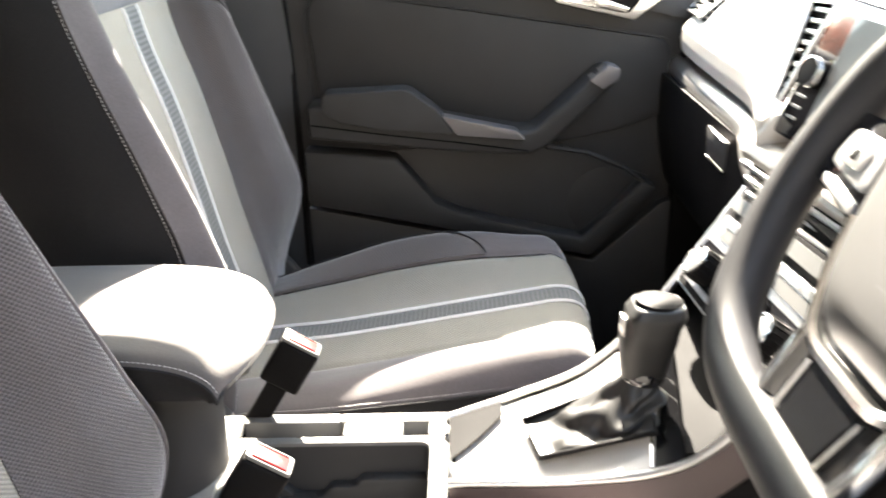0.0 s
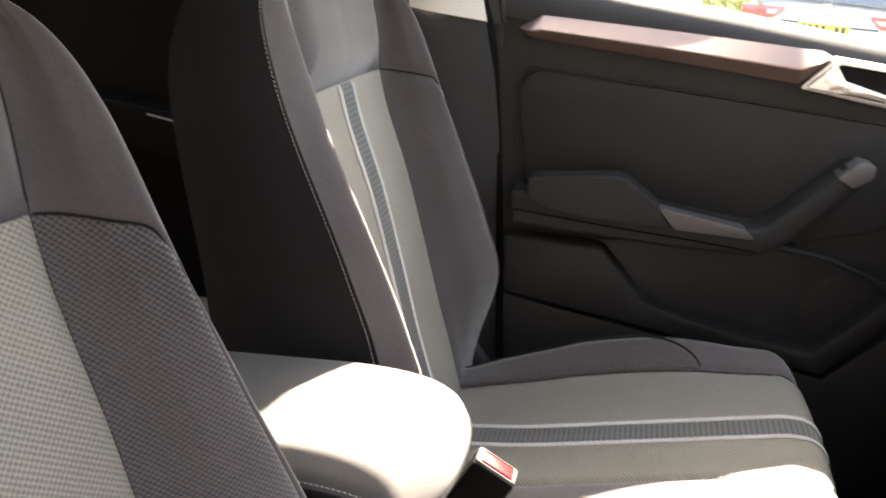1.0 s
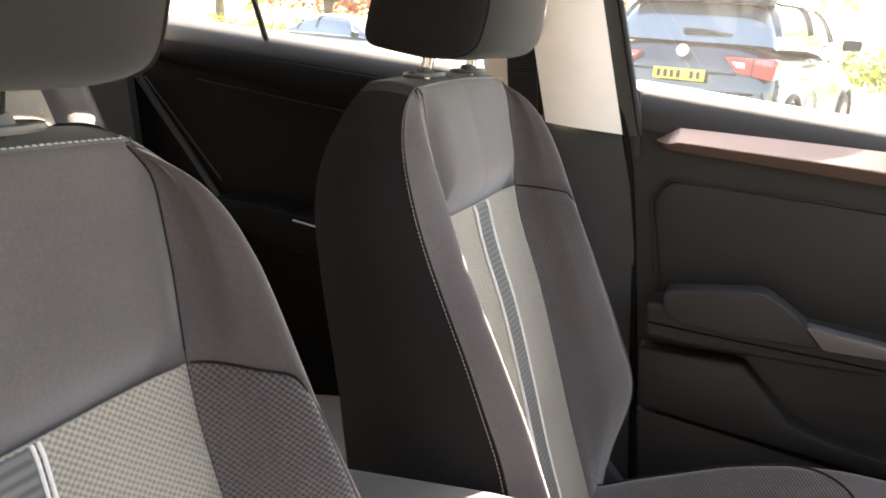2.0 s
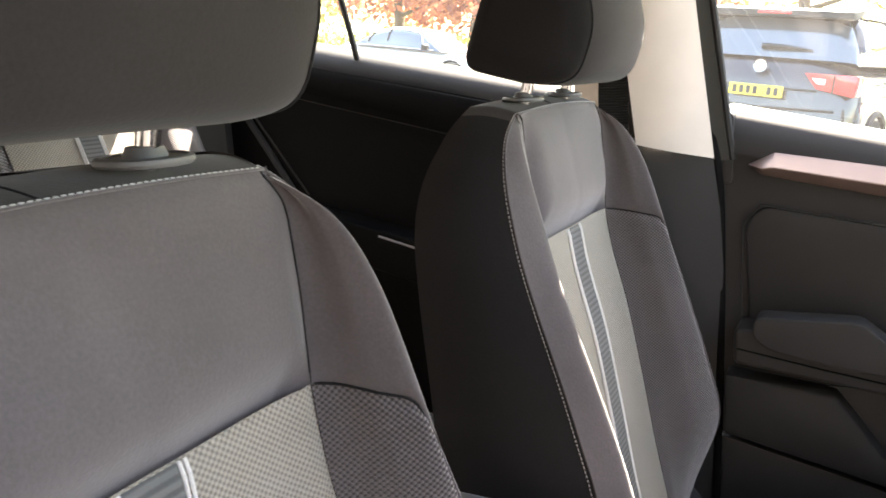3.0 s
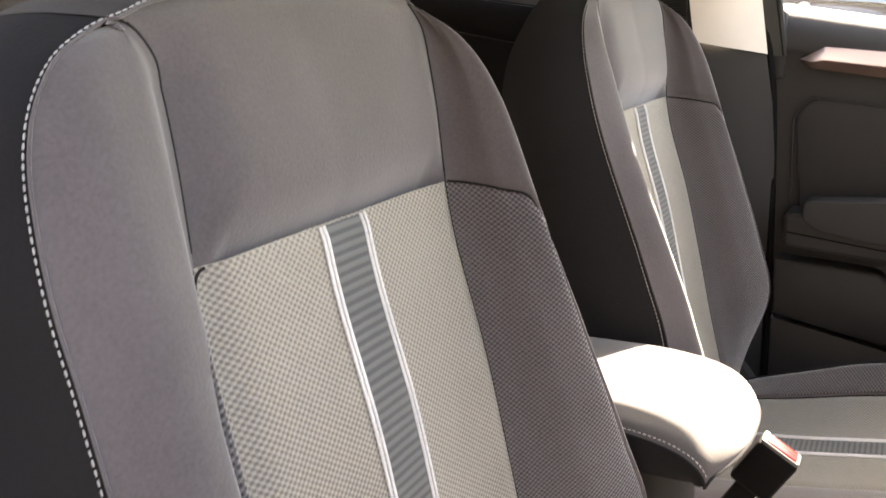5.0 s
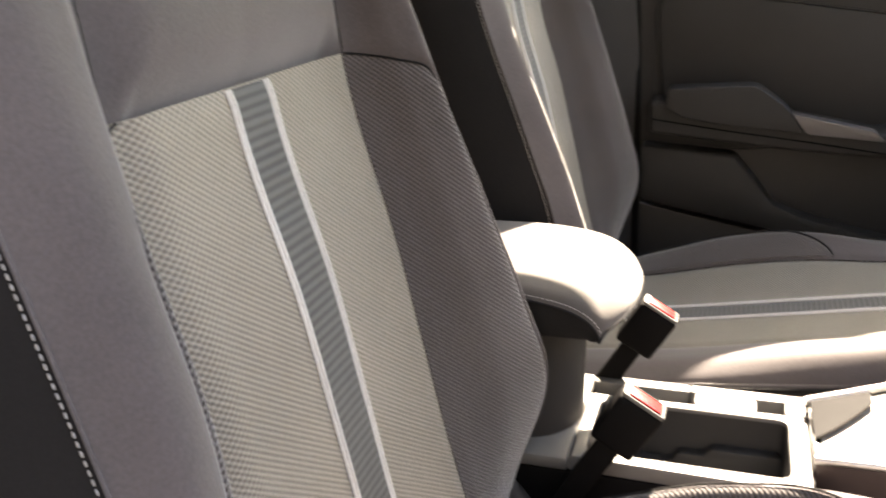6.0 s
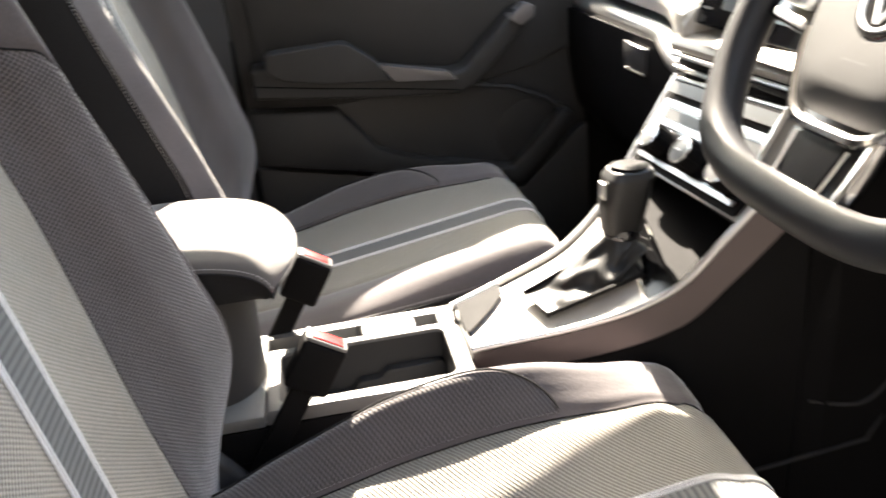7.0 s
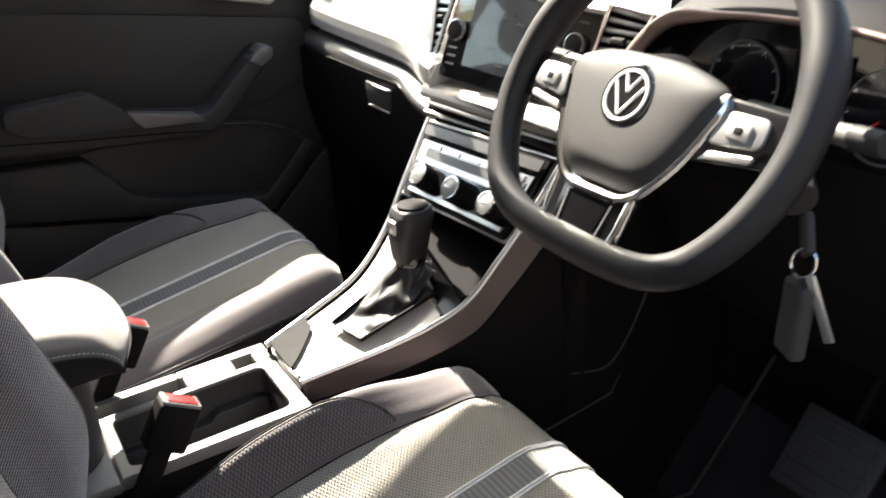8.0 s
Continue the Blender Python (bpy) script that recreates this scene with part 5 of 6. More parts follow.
part("lock_barrel", turned([(0.0, 0.0), (0.017, 0.0), (0.018, 0.01), (0.018, 0.06)], along((0.500, -0.552, 1.055), (0.55, 0.65, 0.25)), 24), "soft", dash, "ignition lock barrel")


# ---- car body: floor, roof, pillars, glass ----
body = thing("car_shell", (0.0, 0.0, 0.30), "car body with cream headlining and pillar trims", "car")
part("floor_pan", thick(grid(lambda u, v: (lerp(-1.55, 0.92, u), lerp(-0.70, 0.74, v), 0.345 + 0.10 * math.exp(-((lerp(-0.70, 0.74, v) / 0.10) ** 4)) + (0.25 * max(0.0, (lerp(-1.55, 0.92, u) - 0.72) / 0.2))), 40, 40), 0.02), "carpet", body, "black carpet")
HX = 0.44     # front edge of the roof


def roof_pt(u, v):
    x = lerp(-1.45, HX, u)
    w = 0.60 - 0.05 * max(0, u - 0.5)
    y = lerp(-w, w, v)
    t = (v - 0.5) * 2
    return (x, y, 1.585 + 0.03 * (1 - t * t) - 0.05 * max(0.0, (x + 0.1) / 0.54) ** 2 - 0.06 * max(0.0, (-x - 0.7) / 0.75) ** 2 - 0.02 * abs(t) ** 6)


part("headlining", thick(grid(roof_pt, 30, 24), 0.03), "liner", body, "cream headlining")
part("roof_skin", thick(grid(lambda u, v: Vector(roof_pt(u, v)) + Vector((0, 0, 0.04)), 20, 16), 0.004), "paint", body, "painted roof skin")
for sg in (-1, 1):
    rail = [(-1.45, sg * 0.60, 1.50), (-0.8, sg * 0.60, 1.555), (-0.1, sg * 0.595, 1.570), (0.25, sg * 0.570, 1.552), (0.45, sg * 0.545, 1.515), (0.62, sg * 0.575, 1.425), (0.85, sg * 0.640, 1.265), (1.10, sg * 0.700, 1.085)]
    part("roof_rail", tube(smooth_path(rail, 60), 0.034, 10), "liner", body, "cream roof rail and screen pillar")
    part("door_sill", box(-1.2, 0.90, sg * 0.735 - 0.05, sg * 0.735 + 0.05, 0.28, 0.40, 0.012), "black", body, "black door sill")
    part("kick_panel", box(0.66, 0.92, sg * 0.742 - 0.02, sg * 0.742 + 0.03, 0.40, 1.07, 0.01), "black", body)
    part("front_wing", box(0.92, 1.75, sg * 0.78 - 0.05, sg * 0.78 + 0.08, 0.35, 0.98, 0.03), "paint", body)
part("bonnet", thick(grid(lambda u, v: (lerp(1.05, 1.95, u), lerp(-0.80, 0.80, v), 1.075 - 0.10 * u - 0.03 * ((v - 0.5) * 2) ** 2), 10, 10), 0.02), "paint", body)
part("bulkhead", box(0.90, 0.94, -0.74, 0.76, 0.30, 1.06, 0), "black", body)
screen_glass = part("windscreen", grid(lambda u, v: (lerp(0.44, 1.10, u), lerp(-0.56 - 0.12 * u, 0.56 + 0.12 * u, v), lerp(1.545, 1.095, u) + 0.01 * math.sin(math.pi * v)), 12, 12), "glass", body, "clear windscreen")
screen_glass.visible_shadow = False
# centre post between the doors, passenger side: cream trim above, dark below, belt between
part("post_trim", thick(grid(lambda u, v: (lerp(lerp(-0.087, -0.128, v), lerp(-0.190, -0.222, v), u), lerp(lerp(0.716, 0.660, v), lerp(0.655, 0.612, v), u) - 0.010 * math.sin(math.pi * u), lerp(lerp(1.194, 1.560, v), lerp(1.222, 1.560, v), u)), 14, 14), 0.012), "cream", body, "cream pillar trim")
part("post_trim_groove", tube(smooth_path([(-0.147, 0.6555, 1.52), (-0.144, 0.662, 1.44), (-0.142, 0.667, 1.385), (-0.147, 0.666, 1.366), (-0.160, 0.659, 1.360)], 30), 0.0022, 6), "console", body, "moulded groove")
part("post_trim_rim", tube([(lerp(-0.086, -0.127, k / 12), lerp(0.714, 0.659, k / 12), lerp(1.196, 1.558, k / 12)) for k in range(13)], 0.0032, 8), "cream", body, "rounded edge of the pillar trim")
part("post_trim_rear", thick(grid(lambda u, v: (lerp(lerp(-0.250, -0.262, v), lerp(-0.292, -0.300, v), u), lerp(0.690, 0.640, v), lerp(1.235, 1.560, v)), 6, 8), 0.012), "cream", body, "cream pillar trim")
part("post_lower", thick(grid(lambda u, v: (lerp(lerp(-0.090, -0.068, min(1, v * 6)), -0.300, u), lerp(0.722, 0.668, math.sin(min(1, u * 1.3) * math.pi / 2)) + 0.02 * v, lerp(lerp(1.206, 1.250, u), 0.36, v)), 14, 10), 0.015), "soft", body, "dark plastic lower pillar trim")
part("belt_slot", box(-0.262, -0.178, 0.672, 0.69, 1.20, 1.56, 0.002), "black", body)
part("seat_belt", thick(grid(lambda u, v: (lerp(-0.248, -0.200, u), 0.652 - 0.006 * v, lerp(0.46, 1.56, v)), 6, 12), 0.0016), "belt", body, "black seat belt webbing")
part("door_seal", tube(smooth_path([(-0.064, 0.718, 0.50), (-0.064, 0.719, 0.90), (-0.070, 0.720, 1.12), (-0.080, 0.722, 1.20), (-0.088, 0.722, 1.25)], 40), 0.007, 8), "black", body, "black rubber door seal")
part("post_filler", box(-0.115, -0.050, 0.745, 0.775, 0.90, 1.205, 0.004), "black", body)
# driver's side centre post and rear flank
part("post_far", box(-0.34, -0.24, -0.76, -0.70, 0.36, 1.56, 0.02), "soft", body)
part("rear_flank", join(box(-1.45, -0.34, -0.80, -0.74, 0.34, 1.22, 0.02), box(-1.70, -1.30, -0.80, -0.62, 1.2, 1.52, 0.02)), "soft", body)
part("rear_wall", join(box(-1.72, -1.66, -0.75, 0.75, 0.34, 1.20, 0.02), box(-1.62, -1.45, -0.70, 0.70, 1.47, 1.52, 0.02)), "black", body)
part("quarter_trim", thick(grid(lambda u, v: (lerp(-1.015, -1.62, u), lerp(0.715, 0.62, v), lerp(1.34 - 0.02 * u, 1.56, v)), 8, 8), 0.02), "cream", body, "cream rear pillar trim")
part("quarter_lower", thick(grid(lambda u, v: (lerp(-1.06, -1.66, u), 0.73 - 0.02 * v, lerp(0.40, 1.32, v)), 8, 8), 0.02), "soft", body)

# ---- passenger's front door ----
door = thing("front_door", (0.30, 0.74, 0.45), "dark plastic passenger door panel with taupe trim strip", "car door")
sill = lambda x: 1.279 - 0.206 * (x + 0.085) - 0.02 * max(0.0, x - 0.3) - 0.012 * max(0.0, (-0.060 - x) / 0.032) ** 2
part("card", prism([(-0.058, 0.385), (0.66, 0.385), (0.665, 0.80), (0.655, 1.085), (0.40, 1.135), (-0.072, 1.222)], "y", 0.738, 0.80), "door", door, "dark plastic door card")
part("sill_roll", grid(lambda u, v: (lerp(-0.092, 0.68, u), lerp(0.800, 0.7305, math.sin(v * math.pi / 2)) + 0.006 * (1 - min(1.0, u * 30)), sill(lerp(-0.092, 0.68, u)) - 0.072 * (1 - math.cos(v * math.pi / 2))), 60, 14), "soft", door, "dark window ledge")
part("sill_end", prism(rounded([(-0.088, 1.252), (-0.070, 1.268), (-0.055, 1.262), (-0.055, 1.15), (-0.074, 1.15)], 0.008), "y", 0.733, 0.795, 0.004), "soft", door)


def along_x(pairs, x):
    """Straight lines between points given as (x, value)."""
    for (x0, a), (x1, b) in zip(pairs, pairs[1:]):
        if x <= x1:
            return lerp(a, b, min(1.0, max(0.0, (x - x0) / (x1 - x0))))
    return pairs[-1][1]


strip_top = [(-0.0303, 1.183), (0.0074, 1.201), (0.2193, 1.1727), (0.4293, 1.1425), (0.4432, 1.1330)]
strip_low = [(-0.0303, 1.181), (-0.0105, 1.1668), (0.1995, 1.1311), (0.3937, 1.0955), (0.4432, 1.1310)]


def strip_at(u, v):
    """The trim strip: a bright upper face, a crease, and a lower face that turns under."""
    x = lerp(-0.0303, 0.4432, u)
    t, l = along_x(strip_top, x), along_x(strip_low, x)
    k = min(1.0, (t - l) / 0.03)
    if v < 0.55:
        y = lerp(0.731, 0.731 - 0.030 * k, v / 0.55)
    else:
        y = lerp(0.731 - 0.030 * k, 0.731 - 0.010 * k, (v - 0.55) / 0.45)
    return (x, y, lerp(t, l, v))


part("trim_strip", grid(strip_at, 90, 22), "taupe", door, "creased taupe satin trim strip", sharp=20)
part("inset_panel", prism(rounded([(-0.0338, 1.0852), (-0.0078, 1.1181), (0.2199, 1.0832), (0.4197, 1.0502), (0.5995, 1.0202), (0.6245, 0.9004), (0.5196, 0.8604), (0.3598, 0.8304), (0.1999, 0.8604), (-0.0178, 0.8854)], 0.025), "y", 0.7285, 0.745, 0.006), "soft", door, "dark inset panel")
part("inset_edge", tube([(-0.034, 0.7285, 0.90), (-0.036, 0.7285, 1.085), (-0.010, 0.7285, 1.119), (0.22, 0.7285, 1.085), (0.42, 0.7285, 1.052), (0.60, 0.7285, 1.022)], 0.0016, 8), "door", door)
part("armrest_body", prism(rounded([(-0.0363, 0.9299), (0.15, 0.9395), (0.2025, 0.9051), (0.3363, 0.8793), (0.3621, 0.8831), (0.471, 0.9825), (0.4959, 0.9863), (0.5035, 0.9653), (0.3908, 0.8564), (0.3525, 0.8354), (0.1978, 0.8468), (-0.0363, 0.8736)], 0.010), "y", 0.662, 0.745, 0.014, 3), "door", door, "dark door armrest with grab handle")
part("armrest_pad", prism(rounded([(-0.0046, 0.9559), (0.1425, 0.9606), (0.1934, 0.922), (0.2216, 0.8796), (0.1029, 0.8899), (0.0199, 0.905), (-0.0065, 0.9248)], 0.012), "y", 0.650, 0.70, 0.014, 3), "door", door, "soft armrest darkened for shade pad")
part("switch_trim", prism(rounded([(0.2002, 0.9128), (0.3281, 0.8843), (0.3451, 0.8673), (0.2258, 0.8787)], 0.005), "y", 0.650, 0.68, 0.004), "switch_grey", door, "satin grey switch trim")
part("grab_cap", prism(rounded([(0.4525, 0.9665), (0.483, 0.9912), (0.503, 0.9855), (0.501, 0.9665), (0.4754, 0.9513)], 0.004), "y", 0.655, 0.70, 0.006), "switch_grey", door, "satin grey handle end")
part("armrest_line", tube([(-0.030, 0.6605, 0.900), (0.10, 0.6605, 0.880), (0.235, 0.6605, 0.862), (0.35, 0.6605, 0.845)], 0.0014, 6), "black", door)
part("pocket_rim", prism([(-0.0532, 0.8436), (0.1139, 0.8279), (0.15, 0.783), (0.1832, 0.739), (0.2282, 0.7185), (0.3161, 0.695), (0.4548, 0.6618), (0.5115, 0.7175), (0.5623, 0.7732), (0.5877, 0.7595), (0.5359, 0.6931), (0.4724, 0.6247), (0.3161, 0.6618), (0.1598, 0.695), (-0.0532, 0.74)], "y", 0.694, 0.745, 0.007, 2), "door", door, "moulded door pocket rim")
part("pocket_lip", tube([(0.385, 0.706, 0.840), (0.46, 0.706, 0.826), (0.53, 0.706, 0.796), (0.572, 0.704, 0.762)], 0.005, 8), "door", door)
part("pocket_back", prism([(0.10, 0.83), (0.39, 0.845), (0.58, 0.77), (0.47, 0.64), (0.18, 0.72)], "y", 0.733, 0.745), "well", door)
part("lower_panel", prism([(-0.058, 0.727), (0.160, 0.680), (0.480, 0.608), (0.60, 0.72), (0.655, 0.74), (0.655, 0.39), (-0.058, 0.39)], "y", 0.716, 0.745, 0.005), "well", door)
part("speaker_grille", turned([(0.0, 0.004), (0.060, 0.003), (0.070, 0.0)], along((0.50, 0.732, 0.72), (0, -1, 0)), 32), "door", door, "round dark speaker grille")
part("handle_bezel", prism(rounded([(0.4428, 1.1353), (0.5813, 1.1095), (0.5872, 1.0977), (0.5318, 1.0561), (0.3953, 1.0898)], 0.006), "y", 0.714, 0.745, 0.005), "satin", door, "satin handle bezel")
part("handle_recess", prism(rounded([(0.4487, 1.1254), (0.5556, 1.1056), (0.5239, 1.068), (0.4171, 1.0917)], 0.006), "y", 0.7125, 0.7165), "black", door)
part("door_handle", prism(rounded([(0.4031, 1.093), (0.4424, 1.1264), (0.4561, 1.1028), (0.5208, 1.0793), (0.515, 1.0695)], 0.004), "y", 0.700, 0.7165, 0.004), "chrome", door, "chrome door handle")
pane = part("window_pane", grid(lambda u, v: (lerp(lerp(-0.06, -0.12, v), lerp(0.98, 0.42, v), u), lerp(0.80, 0.645, v), lerp(lerp(1.22, 1.04, u), 1.555 - 0.04 * u, v)), 10, 10), "glass", door, "clear window pane")
pane.visible_shadow = False
part("window_frame", thick(grid(lambda u, v: (lerp(-0.0805, -0.1265, v) + lerp(-0.014, 0.021, u), lerp(0.727, 0.667, v) + 0.004 * u, lerp(1.190, 1.556, v)), 6, 14), 0.006), "frame_green", door, "dark green-black window frame added out of view to block sun")
part("frame_seal", tube([(lerp(-0.0560, -0.1005, k / 14), lerp(0.737, 0.671, k / 14), lerp(1.190, 1.556, k / 14)) for k in range(15)], 0.0062, 8), "rubber", door, "black rubber window seal")

# ---- passenger's rear door ----
rdoor = thing("rear_door", (-0.70, 0.74, 0.45), "rear door panel, darkened for shade, with window and dividing bar", "car door")
rsill = lambda x: 1.398 - 0.190 * (x + 0.80)
# near-black, unlike the front door: the rear cabin's shade is in the colour
part("card", prism([(-0.31, 0.385), (-0.31, 1.255), (-0.51, 1.30), (-0.80, 1.362), (-0.98, 1.40), (-1.25, 1.455), (-1.25, 0.385)], "y", 0.735, 0.79), "black", rdoor, "door card darkened for shade")
part("sill_roll", grid(lambda u, v: (lerp(-0.305, -1.25, u), lerp(0.79, 0.7265, math.sin(v * math.pi / 2)), rsill(lerp(-0.305, -1.25, u)) + 0.002 - 0.045 * (1 - math.cos(v * math.pi / 2))), 30, 12), "soft", rdoor, "dark window ledge")
groove = lambda x: 1.355 - 0.190 * (x + 0.80)
foot = lambda x: 1.306 - 0.250 * (x + 0.80)
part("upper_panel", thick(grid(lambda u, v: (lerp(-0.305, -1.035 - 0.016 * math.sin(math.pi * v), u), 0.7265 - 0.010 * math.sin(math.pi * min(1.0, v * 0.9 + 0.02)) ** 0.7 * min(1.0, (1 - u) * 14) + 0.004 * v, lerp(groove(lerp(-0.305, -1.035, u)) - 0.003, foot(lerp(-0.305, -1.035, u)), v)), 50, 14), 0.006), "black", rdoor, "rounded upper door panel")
part("panel_seam", tube([(x, 0.7325, 1.284 - 0.215 * (x + 0.80)) for x in (-0.31, -0.50, -0.70, -0.92)], 0.0012, 6), "soft", rdoor)
part("sill_groove", tube([(x, 0.7215, groove(x) - 0.004) for x in (-0.31, -0.50, -0.75, -1.03)], 0.0035, 6), "rubber", rdoor)
part("rear_edge", tube([(-1.052, 0.733, 1.320), (-0.975, 0.733, 1.222), (-0.889, 0.733, 1.110)], 0.0022, 6), "rubber", rdoor, "door edge seam")
part("rear_seal", tube([(-1.086, 0.730, 1.352), (-1.02, 0.730, 1.254), (-0.947, 0.730, 1.151), (-0.88, 0.730, 1.05)], 0.007, 8), "rubber", rdoor, "black rubber door seal")
part("armrest", prism(rounded([(-0.33, 0.99), (-0.86, 1.09), (-0.89, 1.06), (-0.70, 0.98), (-0.33, 0.90)], 0.02), "y", 0.665, 0.74, 0.014, 3), "black", rdoor, "armrest darkened for shade")
part("handle_edge", tube([(-0.680, 0.662, 1.046), (-0.56, 0.662, 1.018)], 0.0022, 6), "satin", rdoor)
part("dividing_bar", tube([(-0.754, 0.737, 1.378), (-0.741, 0.694, 1.440), (-0.728, 0.650, 1.497), (-0.713, 0.600, 1.560)], 0.0085, 8, flat=0.7), "rubber", rdoor, "black window bar")
# unseen top strip, added to keep the sun off the bench
part("window_frame", thick(grid(lambda u, v: (lerp(-0.30, -1.12, u), lerp(0.640, 0.605, v), lerp(1.500, 1.572, v)), 12, 4), 0.012), "rubber", rdoor, "black window frame added out of view to block sun")
rpane = part("window_pane", grid(lambda u, v: (lerp(lerp(-0.30, -0.30, v), lerp(-1.12, -1.05, v), u), lerp(0.785, 0.60, v), lerp(lerp(1.24, 1.40, u), 1.565, v)), 10, 8), "glass", rdoor, "clear window pane")
rpane.visible_shadow = False

# ---- rear bench ----
bench = thing("rear_bench", (-0.90, 0.0, 0.36), "dark grey cloth rear bench with striped woven inserts", "rear seat")


def bench_x(z):
    return BENCH - 0.40 * (z - 0.70)


def bench_back(y0, y1, z0, z1, lift, crown=0.012):
    def f(u, v):
        y, z = lerp(y0, y1, u), lerp(z0, z1, v)
        e = min(u, 1 - u) * (y1 - y0)
        g = min(v, 1 - v) * (z1 - z0)
        return (bench_x(z) + lift + puff(min(e, g), crown, 0.02), y, z)
    return grid(f, 24, 24)


BENCH = -0.812
part("backrest", bench_back(-0.66, 0.60, 0.66, 1.375, -0.012), "charcoal", bench, "dark grey cloth backrest")
for yc in (-0.36, 0.325):
    part("back_insert", bench_back(yc - 0.15, yc + 0.15, 0.70, 1.365, 0.004, 0.006), "insert_v", bench, "woven light grey insert")
    part("stripe", bench_back(yc - 0.022, yc + 0.022, 0.71, 1.363, 0.007, 0.001), "ribbed_v", bench, "dark ribbed stripe")
    for dy in (-0.0256, -0.0214, 0.0214, 0.0256):
        part("stripe_edge", tube([(bench_x(z) + 0.0065, yc + dy, z) for z in (0.71, 1.0, 1.363)], 0.0015, 6), "thread", bench, "white piping line")
    part("bolster", bench_back(yc + 0.152, yc + 0.262, 0.70, 1.355, 0.010, 0.014), "woven_side", bench, "dark woven cloth bolster")
    part("bolster", bench_back(yc - 0.262, yc - 0.152, 0.70, 1.355, 0.010, 0.014), "woven_side", bench, "dark woven cloth bolster")
    part("headrest", box(bench_x(1.36) - 0.075, bench_x(1.36) + 0.015, yc - 0.145, yc + 0.200, 1.380, 1.49, 0.04, 4), "charcoal", bench, "dark cloth headrest")
part("side_cushion", box(-1.10, -0.88, 0.602, 0.70, 0.62, 1.08, 0.040, 4), "side", bench, "dark side bolster beside the backrest")
part("seat_cushion", grid(lambda u, v: (lerp(-0.80, -0.42, v), lerp(-0.66, 0.66, u), 0.695 + 0.02 * v - 0.16 * max(0, (v - 0.86) / 0.14) ** 2), 30, 30), "woven_h", bench, "dark woven cloth bench cushion")
part("seat_front", thick(grid(lambda u, v: (-0.422 - 0.03 * v, lerp(-0.66, 0.66, u), lerp(0.60, 0.36, v)), 6, 6), 0.03), "side", bench)

# ---- footwell: mat, pedals ----
mat_ob = thing("floor_mat", (0.60, -0.36, 0.345), "black carpet floor mat with stitched edge", "floor mat")
part("mat", box(0.36, 0.86, -0.60, -0.20, 0.352, 0.360, 0.003), "carpet", mat_ob)
part("mat_edge", tube([(0.36, -0.20, 0.361), (0.86, -0.20, 0.361), (0.86, -0.60, 0.361), (0.36, -0.60, 0.361)], 0.003, 6, closed=True), "soft", mat_ob, "grey bound edge")
part("panel_edge", tube(smooth_path([(0.678, -0.2215, 0.760), (0.668, -0.2195, 0.735), (0.650, -0.2165, 0.695), (0.630, -0.2130, 0.662), (0.612, -0.2105, 0.650), (0.586, -0.2070, 0.652), (0.556, -0.2040, 0.660)], 30), 0.0022, 6), "soft", console)
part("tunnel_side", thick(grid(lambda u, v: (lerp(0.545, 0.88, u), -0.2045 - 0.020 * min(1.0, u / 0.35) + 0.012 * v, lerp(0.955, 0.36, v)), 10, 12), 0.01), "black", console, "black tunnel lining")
part("carpet_edge", tube([(0.70, -0.250, 0.372), (0.75, -0.270, 0.384), (0.80, -0.293, 0.50), (0.85, -0.316, 0.629)], 0.003, 6), "soft", console, "grey bound carpet edge")
part("tunnel_line", tube([(0.665, -0.214, 0.735), (0.655, -0.213, 0.66), (0.625, -0.212, 0.60), (0.50, -0.20, 0.575)], 0.002, 6), "soft", console)
for nm, yc, w, h, zc in (("brake_pedal", -0.470, 0.062, 0.060, 0.575),):
    ped = thing(nm, (0.79, yc, zc - 0.05), "black rubber " + nm.replace("_", " ") + " with grip ribs", "pedal")
    m = along((0.775, yc, zc), (-0.80, 0, 0.60), (0, 1, 0))
    part("pad", moved(box(-w, w, -h, h, -0.006, 0.004, 0.006, 3), m), "rubber", ped)
    for k in range(5):
        t = lerp(-0.8, 0.8, k / 4) * h
        part("rib", moved(box(-w * 0.85, w * 0.85, t - 0.003, t + 0.003, 0.003, 0.0065, 0.001), m), "soft", ped)
    for k in range(4):
        t = lerp(-0.75, 0.75, k / 3) * w
        part("rib", moved(box(t - 0.0025, t + 0.0025, -h * 0.9, h * 0.9, 0.003, 0.006, 0.001), m), "soft", ped)
    part("arm", tube([(0.790, yc, zc - 0.01), (0.86, yc, zc + 0.10), (0.88, yc, zc + 0.30)], 0.010, 8), "black", ped)


# ---- outside: car park, cars, trees ----
def asphalt():
    m, nt, p = shader("asphalt")
    n1, n2 = noise_tex(nt, 0.35, 5), noise_tex(nt, 60, 3)
    mix = math_node(nt, "ADD", math_node(nt, "MULTIPLY", n1, 0.6), math_node(nt, "MULTIPLY", n2, 0.4))
    nt.links.new(ramp(nt, mix, (0.052, 0.051, 0.049), (0.105, 0.102, 0.098), 0.35, 0.65), p.inputs["Base Color"])
    p.inputs["Roughness"].default_value = 0.85
    bumped(nt, p, n2, 0.5, 0.004)
    return m


